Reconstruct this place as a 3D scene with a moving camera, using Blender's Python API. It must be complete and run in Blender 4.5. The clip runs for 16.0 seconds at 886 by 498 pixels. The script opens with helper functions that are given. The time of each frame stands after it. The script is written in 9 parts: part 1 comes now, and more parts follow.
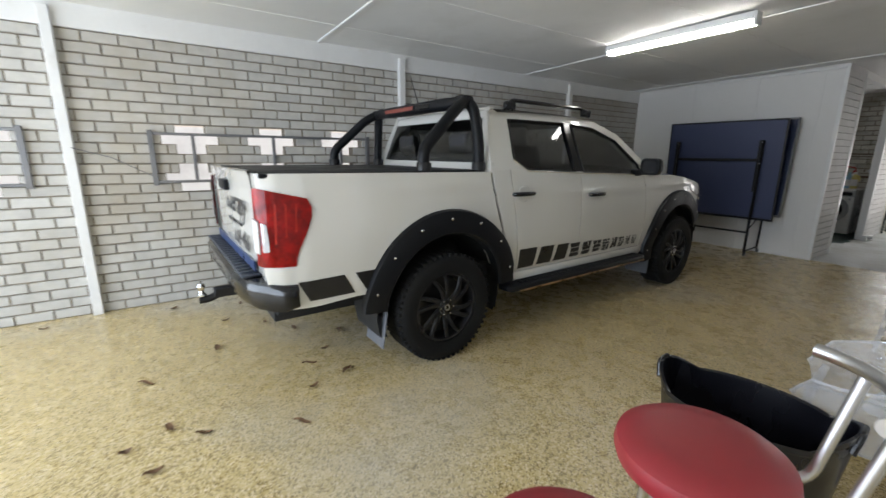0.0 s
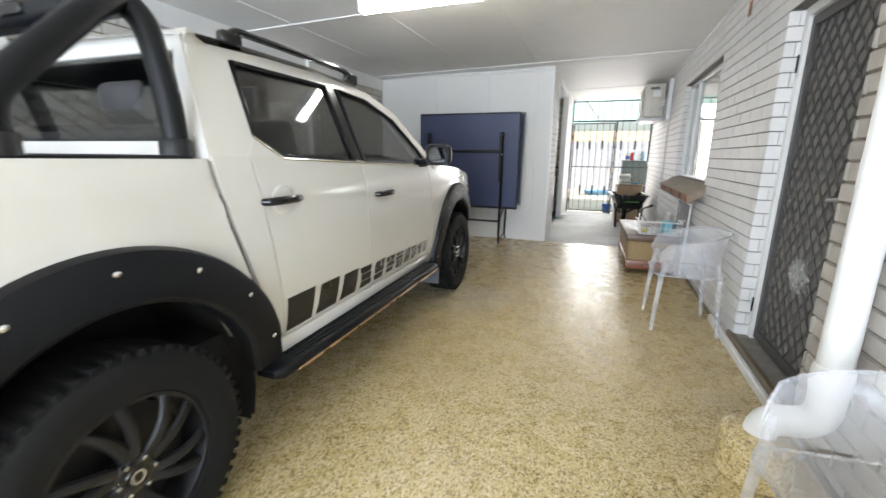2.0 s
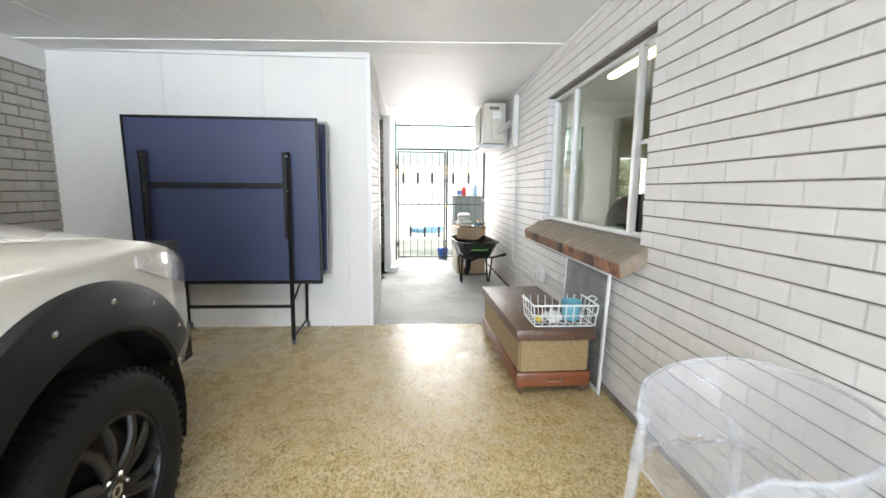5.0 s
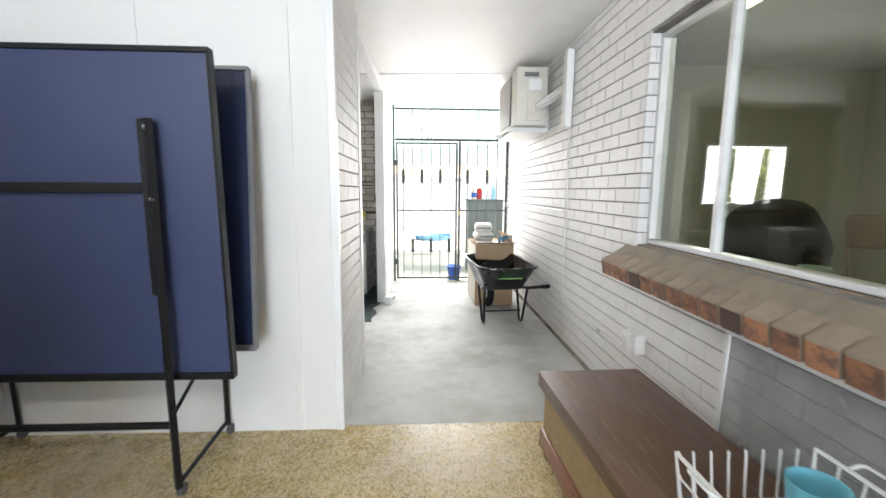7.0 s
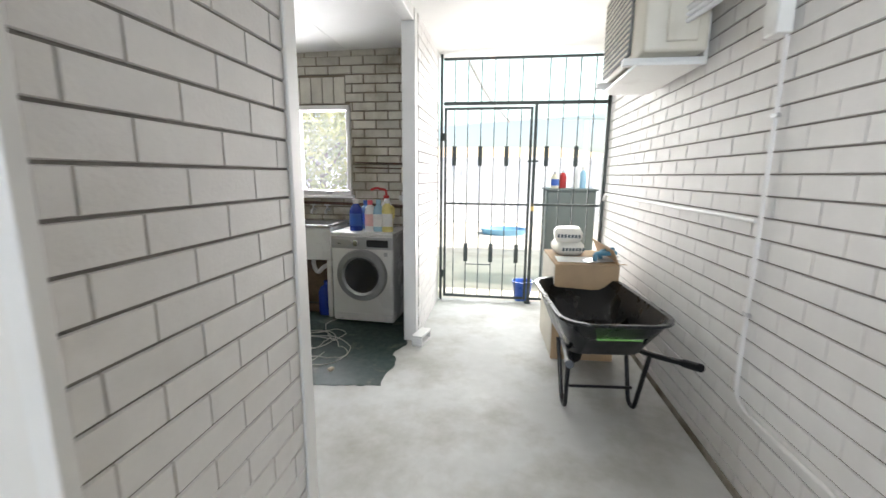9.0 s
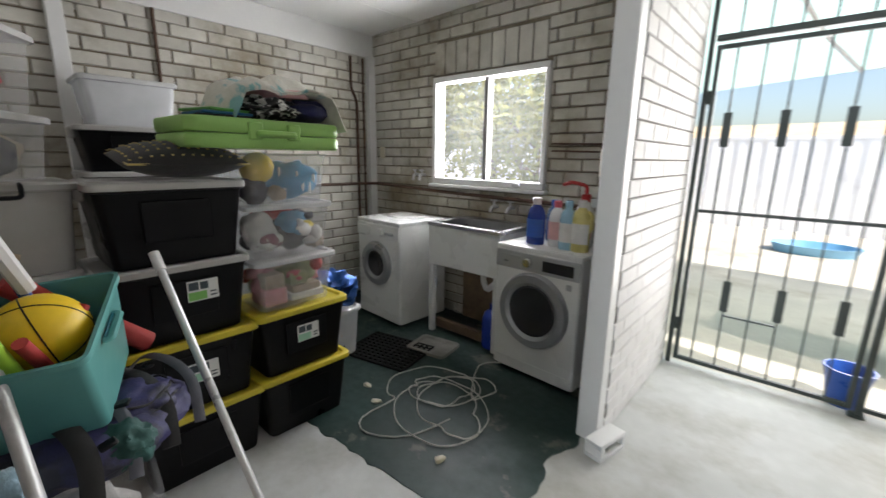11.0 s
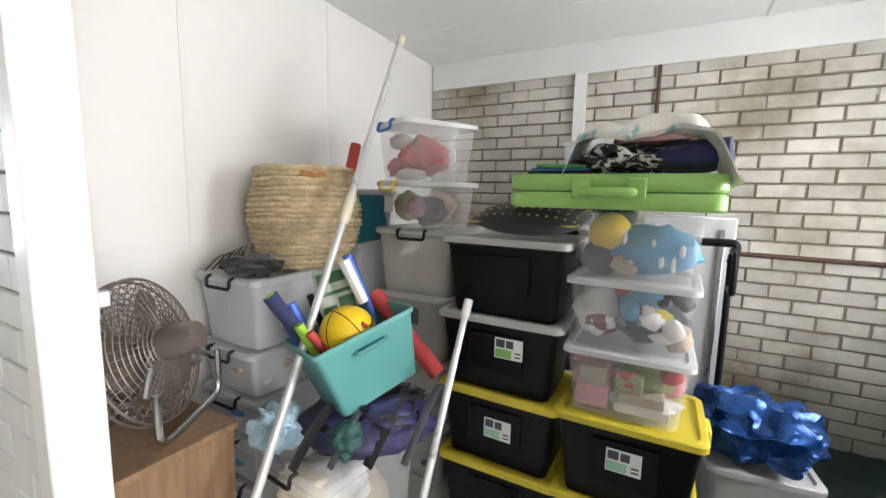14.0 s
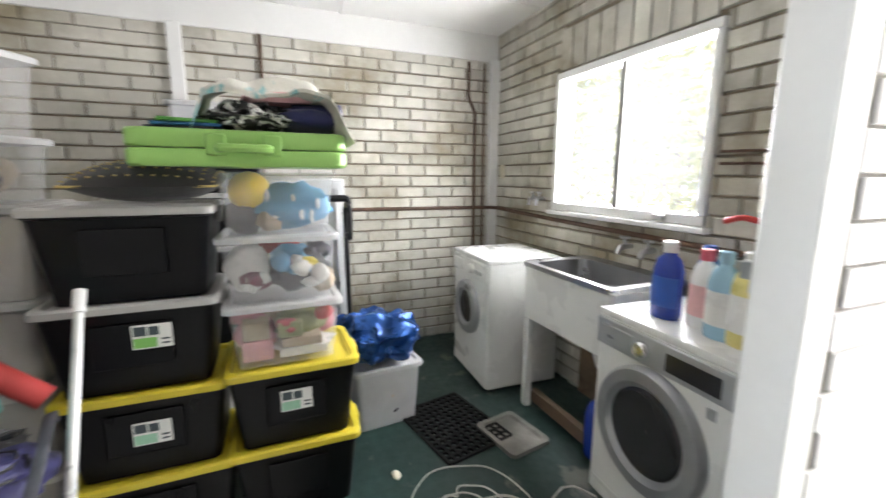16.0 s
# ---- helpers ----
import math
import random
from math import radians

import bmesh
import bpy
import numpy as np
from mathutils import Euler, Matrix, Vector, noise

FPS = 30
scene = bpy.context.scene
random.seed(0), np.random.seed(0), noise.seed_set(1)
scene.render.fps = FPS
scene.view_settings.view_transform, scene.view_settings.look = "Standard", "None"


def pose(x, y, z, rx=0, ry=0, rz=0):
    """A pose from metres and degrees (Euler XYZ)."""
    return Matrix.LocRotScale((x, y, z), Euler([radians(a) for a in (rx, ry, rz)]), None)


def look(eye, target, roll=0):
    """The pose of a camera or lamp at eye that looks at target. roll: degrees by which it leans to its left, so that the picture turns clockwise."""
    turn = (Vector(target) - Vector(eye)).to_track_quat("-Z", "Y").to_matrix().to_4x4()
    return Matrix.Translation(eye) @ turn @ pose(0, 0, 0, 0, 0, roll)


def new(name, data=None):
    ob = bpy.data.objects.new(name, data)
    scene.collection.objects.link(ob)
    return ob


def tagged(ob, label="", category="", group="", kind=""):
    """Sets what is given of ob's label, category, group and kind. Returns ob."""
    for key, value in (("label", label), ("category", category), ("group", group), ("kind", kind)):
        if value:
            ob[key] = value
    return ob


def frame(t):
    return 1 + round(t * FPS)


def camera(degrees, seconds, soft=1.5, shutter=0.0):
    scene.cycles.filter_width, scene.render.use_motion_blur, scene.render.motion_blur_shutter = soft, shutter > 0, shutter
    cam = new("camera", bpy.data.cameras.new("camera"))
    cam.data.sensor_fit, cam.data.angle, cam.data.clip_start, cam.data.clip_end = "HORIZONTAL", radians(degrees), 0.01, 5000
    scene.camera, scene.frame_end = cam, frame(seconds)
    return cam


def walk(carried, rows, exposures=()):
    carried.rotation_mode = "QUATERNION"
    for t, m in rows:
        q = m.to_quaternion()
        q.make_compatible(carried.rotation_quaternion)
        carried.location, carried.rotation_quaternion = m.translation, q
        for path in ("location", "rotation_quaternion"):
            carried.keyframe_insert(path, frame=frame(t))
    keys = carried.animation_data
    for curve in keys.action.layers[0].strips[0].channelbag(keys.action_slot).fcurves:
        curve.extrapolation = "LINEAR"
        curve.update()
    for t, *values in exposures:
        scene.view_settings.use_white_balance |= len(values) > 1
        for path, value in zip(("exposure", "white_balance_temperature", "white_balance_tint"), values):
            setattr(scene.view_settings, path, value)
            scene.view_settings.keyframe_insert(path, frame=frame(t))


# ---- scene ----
cam = camera(94.1, 16.0, soft=1.5, shutter=0.35)
PATH = [
    (0, (0.015, 0.006, 1.388), (-1.597, 1.104, 0.943), 0.5),
    (0.5, (-0.245, 0.154, 1.348), (-1.703, 1.446, 0.897), 0.5),
    (1, (-0.476, 0.314, 1.323), (-1.711, 1.822, 0.875), 0.5),
    (1.5, (-0.743, 0.568, 1.32), (-1.698, 2.267, 0.871), 0.7),
    (2, (-0.973, 0.875, 1.297), (-1.658, 2.701, 0.853), 0.6),
    (2.5, (-1.076, 1.228, 1.277), (-1.501, 3.132, 0.834), 0.5),
    (3, (-1.117, 1.618, 1.306), (-1.33, 3.559, 0.873), 0.4),
    (3.5, (-1.189, 2.03, 1.327), (-1.223, 3.988, 0.921), 0.6),
    (4, (-1.196, 2.481, 1.334), (-1.121, 4.446, 0.969), 0.9),
    (4.2, (-1.22, 2.658, 1.331), (-1.11, 4.626, 0.988), 1.0),
    (6.3, (-1.284, 4.512, 1.356), (-1.163, 6.491, 1.1), 0.4),
    (6.5, (-1.281, 4.677, 1.363), (-1.158, 6.656, 1.099), 0.5),
    (7, (-1.261, 5.133, 1.352), (-1.165, 7.111, 1.073), 0.4),
    (7.5, (-1.23, 5.583, 1.371), (-1.161, 7.558, 1.064), 0.5),
    (8, (-1.167, 6.023, 1.39), (-1.148, 7.996, 1.065), 0.3),
    (8.2, (-1.143, 6.193, 1.384), (-1.158, 8.166, 1.053), 0.3),
    (10.3, (-0.995, 7.833, 1.356), (-1.891, 9.571, 0.934), 0.8),
    (10.5, (-1.001, 7.951, 1.382), (-2.0, 9.63, 0.951), 0.8),
    (11, (-1.104, 8.213, 1.375), (-2.399, 9.674, 0.942), 0.8),
    (11.5, (-1.176, 8.416, 1.412), (-2.759, 9.56, 0.98), 0.8),
    (12, (-1.212, 8.643, 1.418), (-3.035, 9.357, 1.009), 0.8),
    (12.5, (-1.261, 8.823, 1.424), (-3.21, 9.064, 1.045), 0.9),
    (13, (-1.346, 8.988, 1.436), (-3.302, 8.748, 1.097), 1.0),
    (13.5, (-1.388, 9.173, 1.436), (-3.248, 8.497, 1.149), 1.2),
    (14, (-1.391, 9.281, 1.435), (-3.132, 8.33, 1.178), 1.3),
    (14.5, (-1.368, 9.289, 1.43), (-3.142, 8.401, 1.177), 1.4),
    (15, (-1.38, 9.228, 1.417), (-3.304, 8.755, 1.149), 1.0),
    (15.5, (-1.357, 9.176, 1.384), (-3.33, 9.305, 1.084), 0.5),
    (16, (-1.3, 9.172, 1.371), (-3.123, 9.918, 1.025), 0.2),
]
EXPOSURES = [(0, -0.5), (0.5, -0.12), (1.0, 0.25), (1.5, 0.5), (2.5, 0.9), (4.0, 1.25), (6.5, 1.45), (8.0, 1.45), (10.3, 0.68), (11.5, 0.82), (12.0, 1.2), (12.5, 1.52), (13.0, 1.73), (14.0, 1.5), (16, 1.8)]
walk(cam, [(t, look(eye, target, roll)) for t, eye, target, roll in PATH], EXPOSURES)

# ---- world, sun and lamps ----
SUN_UP, SUN_ROT = radians(48), radians(100)
world = bpy.data.worlds.new("sky")
scene.world = world
world.use_nodes = True
wn = world.node_tree
sky = wn.nodes.new("ShaderNodeTexSky")
sky.sky_type = "NISHITA"
sky.sun_disc = False
sky.sun_elevation, sky.sun_rotation = SUN_UP, SUN_ROT
sky.dust_density = 2.5
wn.links.new(sky.outputs[0], wn.nodes["Background"].inputs[0])
wn.nodes["Background"].inputs[1].default_value = 0.15
sun_data = bpy.data.lights.new("sun", "SUN")
sun_data.energy, sun_data.angle, sun_data.color = 5.0, radians(0.5), (1.0, 0.95, 0.88)
sun = new("sun", sun_data)
sun.matrix_world = look((0, 0, 30), (-math.sin(SUN_ROT) * math.cos(SUN_UP), -math.cos(SUN_ROT) * math.cos(SUN_UP), 30 - math.sin(SUN_UP)))


def sky_lamp(name, eye, target, w, h, watts, color=(0.97, 0.97, 1.0)):
    data = bpy.data.lights.new(name, "AREA")
    data.shape, data.size, data.size_y, data.energy, data.color = "RECTANGLE", w, h, watts, color
    ob = new(name, data)
    ob.matrix_world = look(eye, target)
    return ob


sky_lamp("sky_light_front", (-2.0, -3.6, 1.35), (-2.0, 4.0, 1.2), 5.0, 2.2, 428, (0.75, 0.855, 1.0))
sky_lamp("sky_light_gate", (-0.80, 11.85, 1.35), (-1.7, 7.5, 0.9), 1.6, 2.2, 29, (1.0, 0.955, 0.945)).data.spread = radians(130)
sky_lamp("sky_light_laundry", (-3.12, 11.2, 1.6), (-3.12, 8.0, 1.2), 1.0, 0.85, 34)
sky_lamp("sky_light_room", (2.04, 9.65, 1.54), (1.6, 7.0, 1.2), 0.85, 0.6, 11)

# ---- building tools ----
def thing(name, m=None, label="", category="", group="", kind=""):
    ob = new(name)
    ob.empty_display_size = 0.1
    ob.matrix_world = m if m is not None else Matrix()
    return tagged(ob, label, category, group, kind)


def part(name, bm, material, parent, label="", kind="", smooth=40):
    """Links a bmesh as one mesh object under a thing or a part."""
    me = bpy.data.meshes.new(name)
    bmesh.ops.recalc_face_normals(bm, faces=bm.faces)
    bm.to_mesh(me)
    bm.free()
    me.materials.append(material)
    if smooth:
        me.shade_smooth()
        me.set_sharp_from_angle(angle=radians(smooth))
    ob = new(name, me)
    ob.parent = parent
    return tagged(ob, label, "", "", kind)


def solo(name, bm, material, m=None, label="", category="", group="", kind="", smooth=40):
    ob = part(name, bm, material, None, "", "", smooth)
    if m is not None:
        ob.matrix_world = m
    return tagged(ob, label, category, group, kind)


def place(bm, verts, m):
    bmesh.ops.transform(bm, matrix=m, verts=verts)


def box(bm, x0, x1, y0, y1, z0, z1, bevel=0.0, seg=1, m=None):
    r = bmesh.ops.create_cube(bm, size=1.0)
    vs = r["verts"]
    bmesh.ops.transform(bm, matrix=Matrix.LocRotScale(((x0 + x1) / 2, (y0 + y1) / 2, (z0 + z1) / 2), None, (x1 - x0, y1 - y0, z1 - z0)), verts=vs)
    if bevel > 0:
        es = list({e for v in vs for e in v.link_edges})
        res = bmesh.ops.bevel(bm, geom=es, offset=bevel, segments=seg, affect="EDGES", profile=0.5)
        vs = [v for v in res["verts"]]
    if m is not None:
        bmesh.ops.transform(bm, matrix=m, verts=list({v for v in vs if v.is_valid}))
    return vs


def boxes(*rows, bevel=0.0, seg=1):
    bm = bmesh.new()
    for r in rows:
        box(bm, *r, bevel=bevel, seg=seg)
    return bm


def loft(bm, rings, closed=True, caps=True):
    """Skins rings of equally many points; each ring is a closed loop unless closed is False."""
    made = [[bm.verts.new(p) for p in ring] for ring in rings]
    n = len(made[0])
    for a, b in zip(made, made[1:]):
        for i in range(n if closed else n - 1):
            j = (i + 1) % n
            try:
                bm.faces.new((a[i], a[j], b[j], b[i]))
            except ValueError:
                pass
    if caps and closed:
        for ring in (made[0], made[-1]):
            try:
                bm.faces.new(ring)
            except ValueError:
                pass
    return made


def tube(bm, pts, r, seg=8, closed=False, flat=1.0):
    """A round bar along a line of points; r may be a list."""
    pts = [Vector(p) for p in pts]
    n = len(pts)
    rings, side = [], None
    for i, p in enumerate(pts):
        if closed:
            d = pts[(i + 1) % n] - pts[i - 1]
        else:
            d = pts[min(i + 1, n - 1)] - pts[max(i - 1, 0)]
        d.normalize()
        if side is None:
            side = d.cross(Vector((0, 0, 1)))
            if side.length < 0.1:
                side = d.cross(Vector((1, 0, 0)))
        side = (side - d * side.dot(d)).normalized()
        up = side.cross(d)
        rr = r[i] if isinstance(r, (list, tuple)) else r
        rings.append([p + (side * math.cos(a) + up * math.sin(a) * flat) * rr for a in (2 * math.pi * k / seg for k in range(seg))])
    if closed:
        rings.append(rings[0])
    loft(bm, rings, caps=not closed)
    if closed:
        bmesh.ops.remove_doubles(bm, verts=bm.verts, dist=1e-5)


def bend(pts, r=0.05, seg=5):
    """Rounds the corners of a line of points."""
    pts = [Vector(p) for p in pts]
    out = [pts[0]]
    for a, b, c in zip(pts, pts[1:], pts[2:]):
        u, v = (a - b), (c - b)
        d = min(r, u.length * 0.49, v.length * 0.49)
        p, q = b + u.normalized() * d, b + v.normalized() * d
        for k in range(seg + 1):
            s = k / seg
            out.append(p * (1 - s) ** 2 + b * 2 * s * (1 - s) + q * s * s)
    out.append(pts[-1])
    return out


def revolve(bm, profile, seg=24, m=None, sx=1.0, sy=1.0, caps=True):
    """Turns rows of (radius, height) about z."""
    rings = [[Vector((r * sx * math.cos(a), r * sy * math.sin(a), z)) for a in (2 * math.pi * k / seg for k in range(seg))] for r, z in profile]
    if m is not None:
        rings = [[m @ p for p in ring] for ring in rings]
    return loft(bm, rings, caps=caps)


def rr_loop(w, d, r, z=0.0, seg=4, cx=0.0, cy=0.0):
    """A rounded rectangle in the xy plane."""
    out = []
    for k, (sx, sy) in enumerate(((1, 1), (-1, 1), (-1, -1), (1, -1))):
        for i in range(seg + 1):
            a = math.pi / 2 * (k + i / seg)
            out.append(Vector((cx + sx * (w / 2 - r) + r * math.cos(a), cy + sy * (d / 2 - r) + r * math.sin(a), z)))
    return out


def slab(bm, outline, z0, z1):
    """A flat prism over an outline of (x, y)."""
    loft(bm, [[(x, y, z0) for x, y in outline], [(x, y, z1) for x, y in outline]])


def smoothstep(a, b, x):
    t = min(max((x - a) / (b - a), 0), 1)
    return t * t * (3 - 2 * t)


def lerp_table(rows, x):
    """Smooth reading of a table of (x, value)."""
    if x <= rows[0][0]:
        return rows[0][1]
    for (a, u), (b, v) in zip(rows, rows[1:]):
        if x <= b:
            t = (x - a) / (b - a)
            return u + (v - u) * t
    return rows[-1][1]


# ---- materials ----
def mat(name, color, rough=0.5, metal=0.0, var=0.12, scale=6.0, fine=60.0, bump=0.0, bump_scale=80.0, rough_var=0.1, tint=None, spread=0.0,
        coat=0.0, stain=None, stain_scale=1.5, stain_lo=0.55, stain_hi=0.75, trans=0.0, alpha=1.0, ior=1.5, sheen=0.0, stretch=(1, 1, 1), spec=0.5, world_stain=False):
    """A surface with variation at two scales; stain adds a second colour in patches, spread varies alike pieces."""
    m = bpy.data.materials.new(name)
    m.use_nodes = True
    t = m.node_tree
    N, L = t.nodes, t.links
    b = N["Principled BSDF"]
    co = N.new("ShaderNodeTexCoord")
    mp = N.new("ShaderNodeMapping")
    mp.inputs["Scale"].default_value = stretch
    info = N.new("ShaderNodeObjectInfo")
    L.new(co.outputs["Object"], mp.inputs["Vector"])
    addv = N.new("ShaderNodeVectorMath")
    addv.operation = "ADD"
    sc = N.new("ShaderNodeVectorMath")
    sc.operation = "SCALE"
    sc.inputs[0].default_value = (37, 19, 53)
    L.new(info.outputs["Random"], sc.inputs["Scale"])
    L.new(mp.outputs[0], addv.inputs[0])
    L.new(sc.outputs[0], addv.inputs[1])
    vec = addv.outputs[0]

    def noise_node(s, detail=4.0, r=0.55):
        n = N.new("ShaderNodeTexNoise")
        n.inputs["Scale"].default_value, n.inputs["Detail"].default_value, n.inputs["Roughness"].default_value = s, detail, r
        L.new(vec, n.inputs["Vector"])
        return n.outputs["Fac"]

    def mixc(fac, a, c):
        x = N.new("ShaderNodeMix")
        x.data_type = "RGBA"
        if isinstance(fac, float):
            x.inputs[0].default_value = fac
        else:
            L.new(fac, x.inputs[0])
        for i, v in ((6, a), (7, c)):
            if isinstance(v, tuple):
                x.inputs[i].default_value = (*v[:3], 1)
            else:
                L.new(v, x.inputs[i])
        return x.outputs[2]

    def ramp(fac, lo, hi):
        r = N.new("ShaderNodeMapRange")
        r.inputs["From Min"].default_value, r.inputs["From Max"].default_value = lo, hi
        L.new(fac, r.inputs["Value"])
        return r.outputs[0]

    big, small = noise_node(scale), noise_node(fine, 3.0)
    dark = tuple(max(0, c * (1 - var)) for c in color)
    light = tuple(min(1, c * (1 + var)) for c in color)
    if tint:
        light = tint
    col = mixc(ramp(big, 0.3, 0.7), dark, light)
    col = mixc(ramp(small, 0.35, 0.65), col, mixc(0.35 if var > 0.02 else 0.1, col, dark))
    if stain:
        n = noise_node(stain_scale, 7.0, 0.62)
        if world_stain:
            geo = N.new("ShaderNodeNewGeometry")
            L.new(geo.outputs["Position"], n.node.inputs["Vector"])
        col = mixc(ramp(n, stain_lo, stain_hi), col, stain)
    if spread:
        hs = N.new("ShaderNodeHueSaturation")
        r = N.new("ShaderNodeMapRange")
        r.inputs["To Min"].default_value, r.inputs["To Max"].default_value = 1 - spread, 1 + spread
        L.new(info.outputs["Random"], r.inputs["Value"])
        L.new(r.outputs[0], hs.inputs["Value"])
        L.new(col, hs.inputs["Color"])
        col = hs.outputs[0]
    L.new(col, b.inputs["Base Color"])
    rr = N.new("ShaderNodeMapRange")
    rr.inputs["From Min"].default_value, rr.inputs["From Max"].default_value = 0.3, 0.7
    rr.inputs["To Min"].default_value, rr.inputs["To Max"].default_value = max(0.02, rough - rough_var), min(1, rough + rough_var)
    L.new(small if fine < 30 else big, rr.inputs["Value"])
    L.new(rr.outputs[0], b.inputs["Roughness"])
    b.inputs["Metallic"].default_value = metal
    b.inputs["IOR"].default_value = ior
    b.inputs["Specular IOR Level"].default_value = spec
    b.inputs["Coat Weight"].default_value = coat
    b.inputs["Coat Roughness"].default_value = 0.06
    b.inputs["Transmission Weight"].default_value = trans
    b.inputs["Alpha"].default_value = alpha
    b.inputs["Sheen Weight"].default_value = sheen
    if bump:
        bp = N.new("ShaderNodeBump")
        bp.inputs["Strength"].default_value = min(1.0, bump)
        bp.inputs["Distance"].default_value = 0.004
        L.new(noise_node(bump_scale, 5.0), bp.inputs["Height"])
        L.new(bp.outputs[0], b.inputs["Normal"])
    return m


def glow(name, color, strength):
    m = bpy.data.materials.new(name)
    m.use_nodes = True
    b = m.node_tree.nodes["Principled BSDF"]
    b.inputs["Base Color"].default_value = (*color, 1)
    b.inputs["Emission Color"].default_value = (*color, 1)
    b.inputs["Emission Strength"].default_value = strength
    return m


def aggregate(name):
    """Sealed pebble floor in yellow ochre, with pale wear and dirt."""
    m = mat(name, (0.50, 0.37, 0.14), 0.29, var=0.2, scale=0.9, fine=9.0, rough_var=0.12)
    t = m.node_tree
    N, L = t.nodes, t.links
    b = N["Principled BSDF"]
    base = b.inputs["Base Color"].links[0].from_socket
    co = N.new("ShaderNodeTexCoord")
    wob = N.new("ShaderNodeTexNoise")
    wob.inputs["Scale"].default_value = 40
    L.new(co.outputs["Object"], wob.inputs["Vector"])
    mx = N.new("ShaderNodeMix")
    mx.data_type = "VECTOR"
    mx.inputs[0].default_value = 0.02
    L.new(co.outputs["Object"], mx.inputs[4])
    L.new(wob.outputs["Color"], mx.inputs[5])
    vo = N.new("ShaderNodeTexVoronoi")
    vo.inputs["Scale"].default_value = 125
    L.new(mx.outputs[1], vo.inputs["Vector"])
    peb = N.new("ShaderNodeValToRGB")
    e = peb.color_ramp.elements
    e[0].position, e[0].color = 0.0, (0.13, 0.092, 0.045, 1)
    e[1].position, e[1].color = 1.0, (0.78, 0.67, 0.48, 1)
    for p, c in ((0.18, (0.22, 0.16, 0.075, 1)), (0.25, (0.475, 0.37, 0.175, 1)), (0.6, (0.57, 0.455, 0.23, 1))):
        n = e.new(p)
        n.color = c
    sep = N.new("ShaderNodeSeparateColor")
    L.new(vo.outputs["Color"], sep.inputs[0])
    L.new(sep.outputs[0], peb.inputs[0])
    c1 = N.new("ShaderNodeMix")
    c1.data_type = "RGBA"
    c1.inputs[0].default_value = 0.7
    L.new(base, c1.inputs[6])
    L.new(peb.outputs[0], c1.inputs[7])
    wear = N.new("ShaderNodeTexNoise")
    wear.inputs["Scale"].default_value, wear.inputs["Detail"].default_value = 0.55, 8
    L.new(co.outputs["Object"], wear.inputs["Vector"])
    wr = N.new("ShaderNodeMapRange")
    wr.inputs["From Min"].default_value, wr.inputs["From Max"].default_value, wr.inputs["To Max"].default_value = 0.54, 0.70, 0.6
    L.new(wear.outputs["Fac"], wr.inputs["Value"])
    c2 = N.new("ShaderNodeMix")
    c2.data_type = "RGBA"
    L.new(wr.outputs[0], c2.inputs[0])
    L.new(c1.outputs[2], c2.inputs[6])
    c2.inputs[7].default_value = (0.44, 0.43, 0.40, 1)
    L.new(c2.outputs[2], b.inputs["Base Color"])
    bp = N.new("ShaderNodeBump")
    bp.inputs["Strength"].default_value, bp.inputs["Distance"].default_value = 0.25, 0.003
    L.new(vo.outputs["Distance"], bp.inputs["Height"])
    L.new(bp.outputs[0], b.inputs["Normal"])
    return m


def clear(name, color, rough, ior=1.45, trans=1.0):
    m = bpy.data.materials.new(name)
    m.use_nodes = True
    b = m.node_tree.nodes["Principled BSDF"]
    b.inputs["Base Color"].default_value = (*color, 1)
    b.inputs["Roughness"].default_value = rough
    b.inputs["IOR"].default_value = ior
    b.inputs["Transmission Weight"].default_value = trans
    return m


def thin_glass(name, tint, gloss=0.08, rough=0.02):
    """A pane: lets light through straight and mirrors a little, more at a glancing angle."""
    m = bpy.data.materials.new(name)
    m.use_nodes = True
    t = m.node_tree
    t.nodes.clear()
    o = t.nodes.new("ShaderNodeOutputMaterial")
    mix = t.nodes.new("ShaderNodeMixShader")
    tr = t.nodes.new("ShaderNodeBsdfTransparent")
    gl = t.nodes.new("ShaderNodeBsdfGlossy")
    fr = t.nodes.new("ShaderNodeLayerWeight")
    fr.inputs["Blend"].default_value = 0.5
    pw = t.nodes.new("ShaderNodeMath")
    pw.operation = "POWER"
    pw.inputs[1].default_value = 4.0
    t.links.new(fr.outputs["Facing"], pw.inputs[0])
    ad = t.nodes.new("ShaderNodeMath")
    ad.operation = "ADD"
    ad.use_clamp = True
    ad.inputs[1].default_value = gloss
    tr.inputs[0].default_value = (*tint, 1)
    gl.inputs["Roughness"].default_value = rough
    t.links.new(pw.outputs[0], ad.inputs[0])
    t.links.new(ad.outputs[0], mix.inputs[0])
    t.links.new(tr.outputs[0], mix.inputs[1])
    t.links.new(gl.outputs[0], mix.inputs[2])
    t.links.new(mix.outputs[0], o.inputs[0])
    return m


def frosted(name, color, see):
    """Hazy window glass: part clear, part scattering daylight through."""
    m = bpy.data.materials.new(name)
    m.use_nodes = True
    t = m.node_tree
    t.nodes.clear()
    o = t.nodes.new("ShaderNodeOutputMaterial")
    mix = t.nodes.new("ShaderNodeMixShader")
    tr = t.nodes.new("ShaderNodeBsdfTransparent")
    tl = t.nodes.new("ShaderNodeBsdfTranslucent")
    tl.inputs[0].default_value = (*color, 1)
    mix.inputs[0].default_value = 1 - see
    t.links.new(tr.outputs[0], mix.inputs[1])
    t.links.new(tl.outputs[0], mix.inputs[2])
    t.links.new(mix.outputs[0], o.inputs[0])
    return m


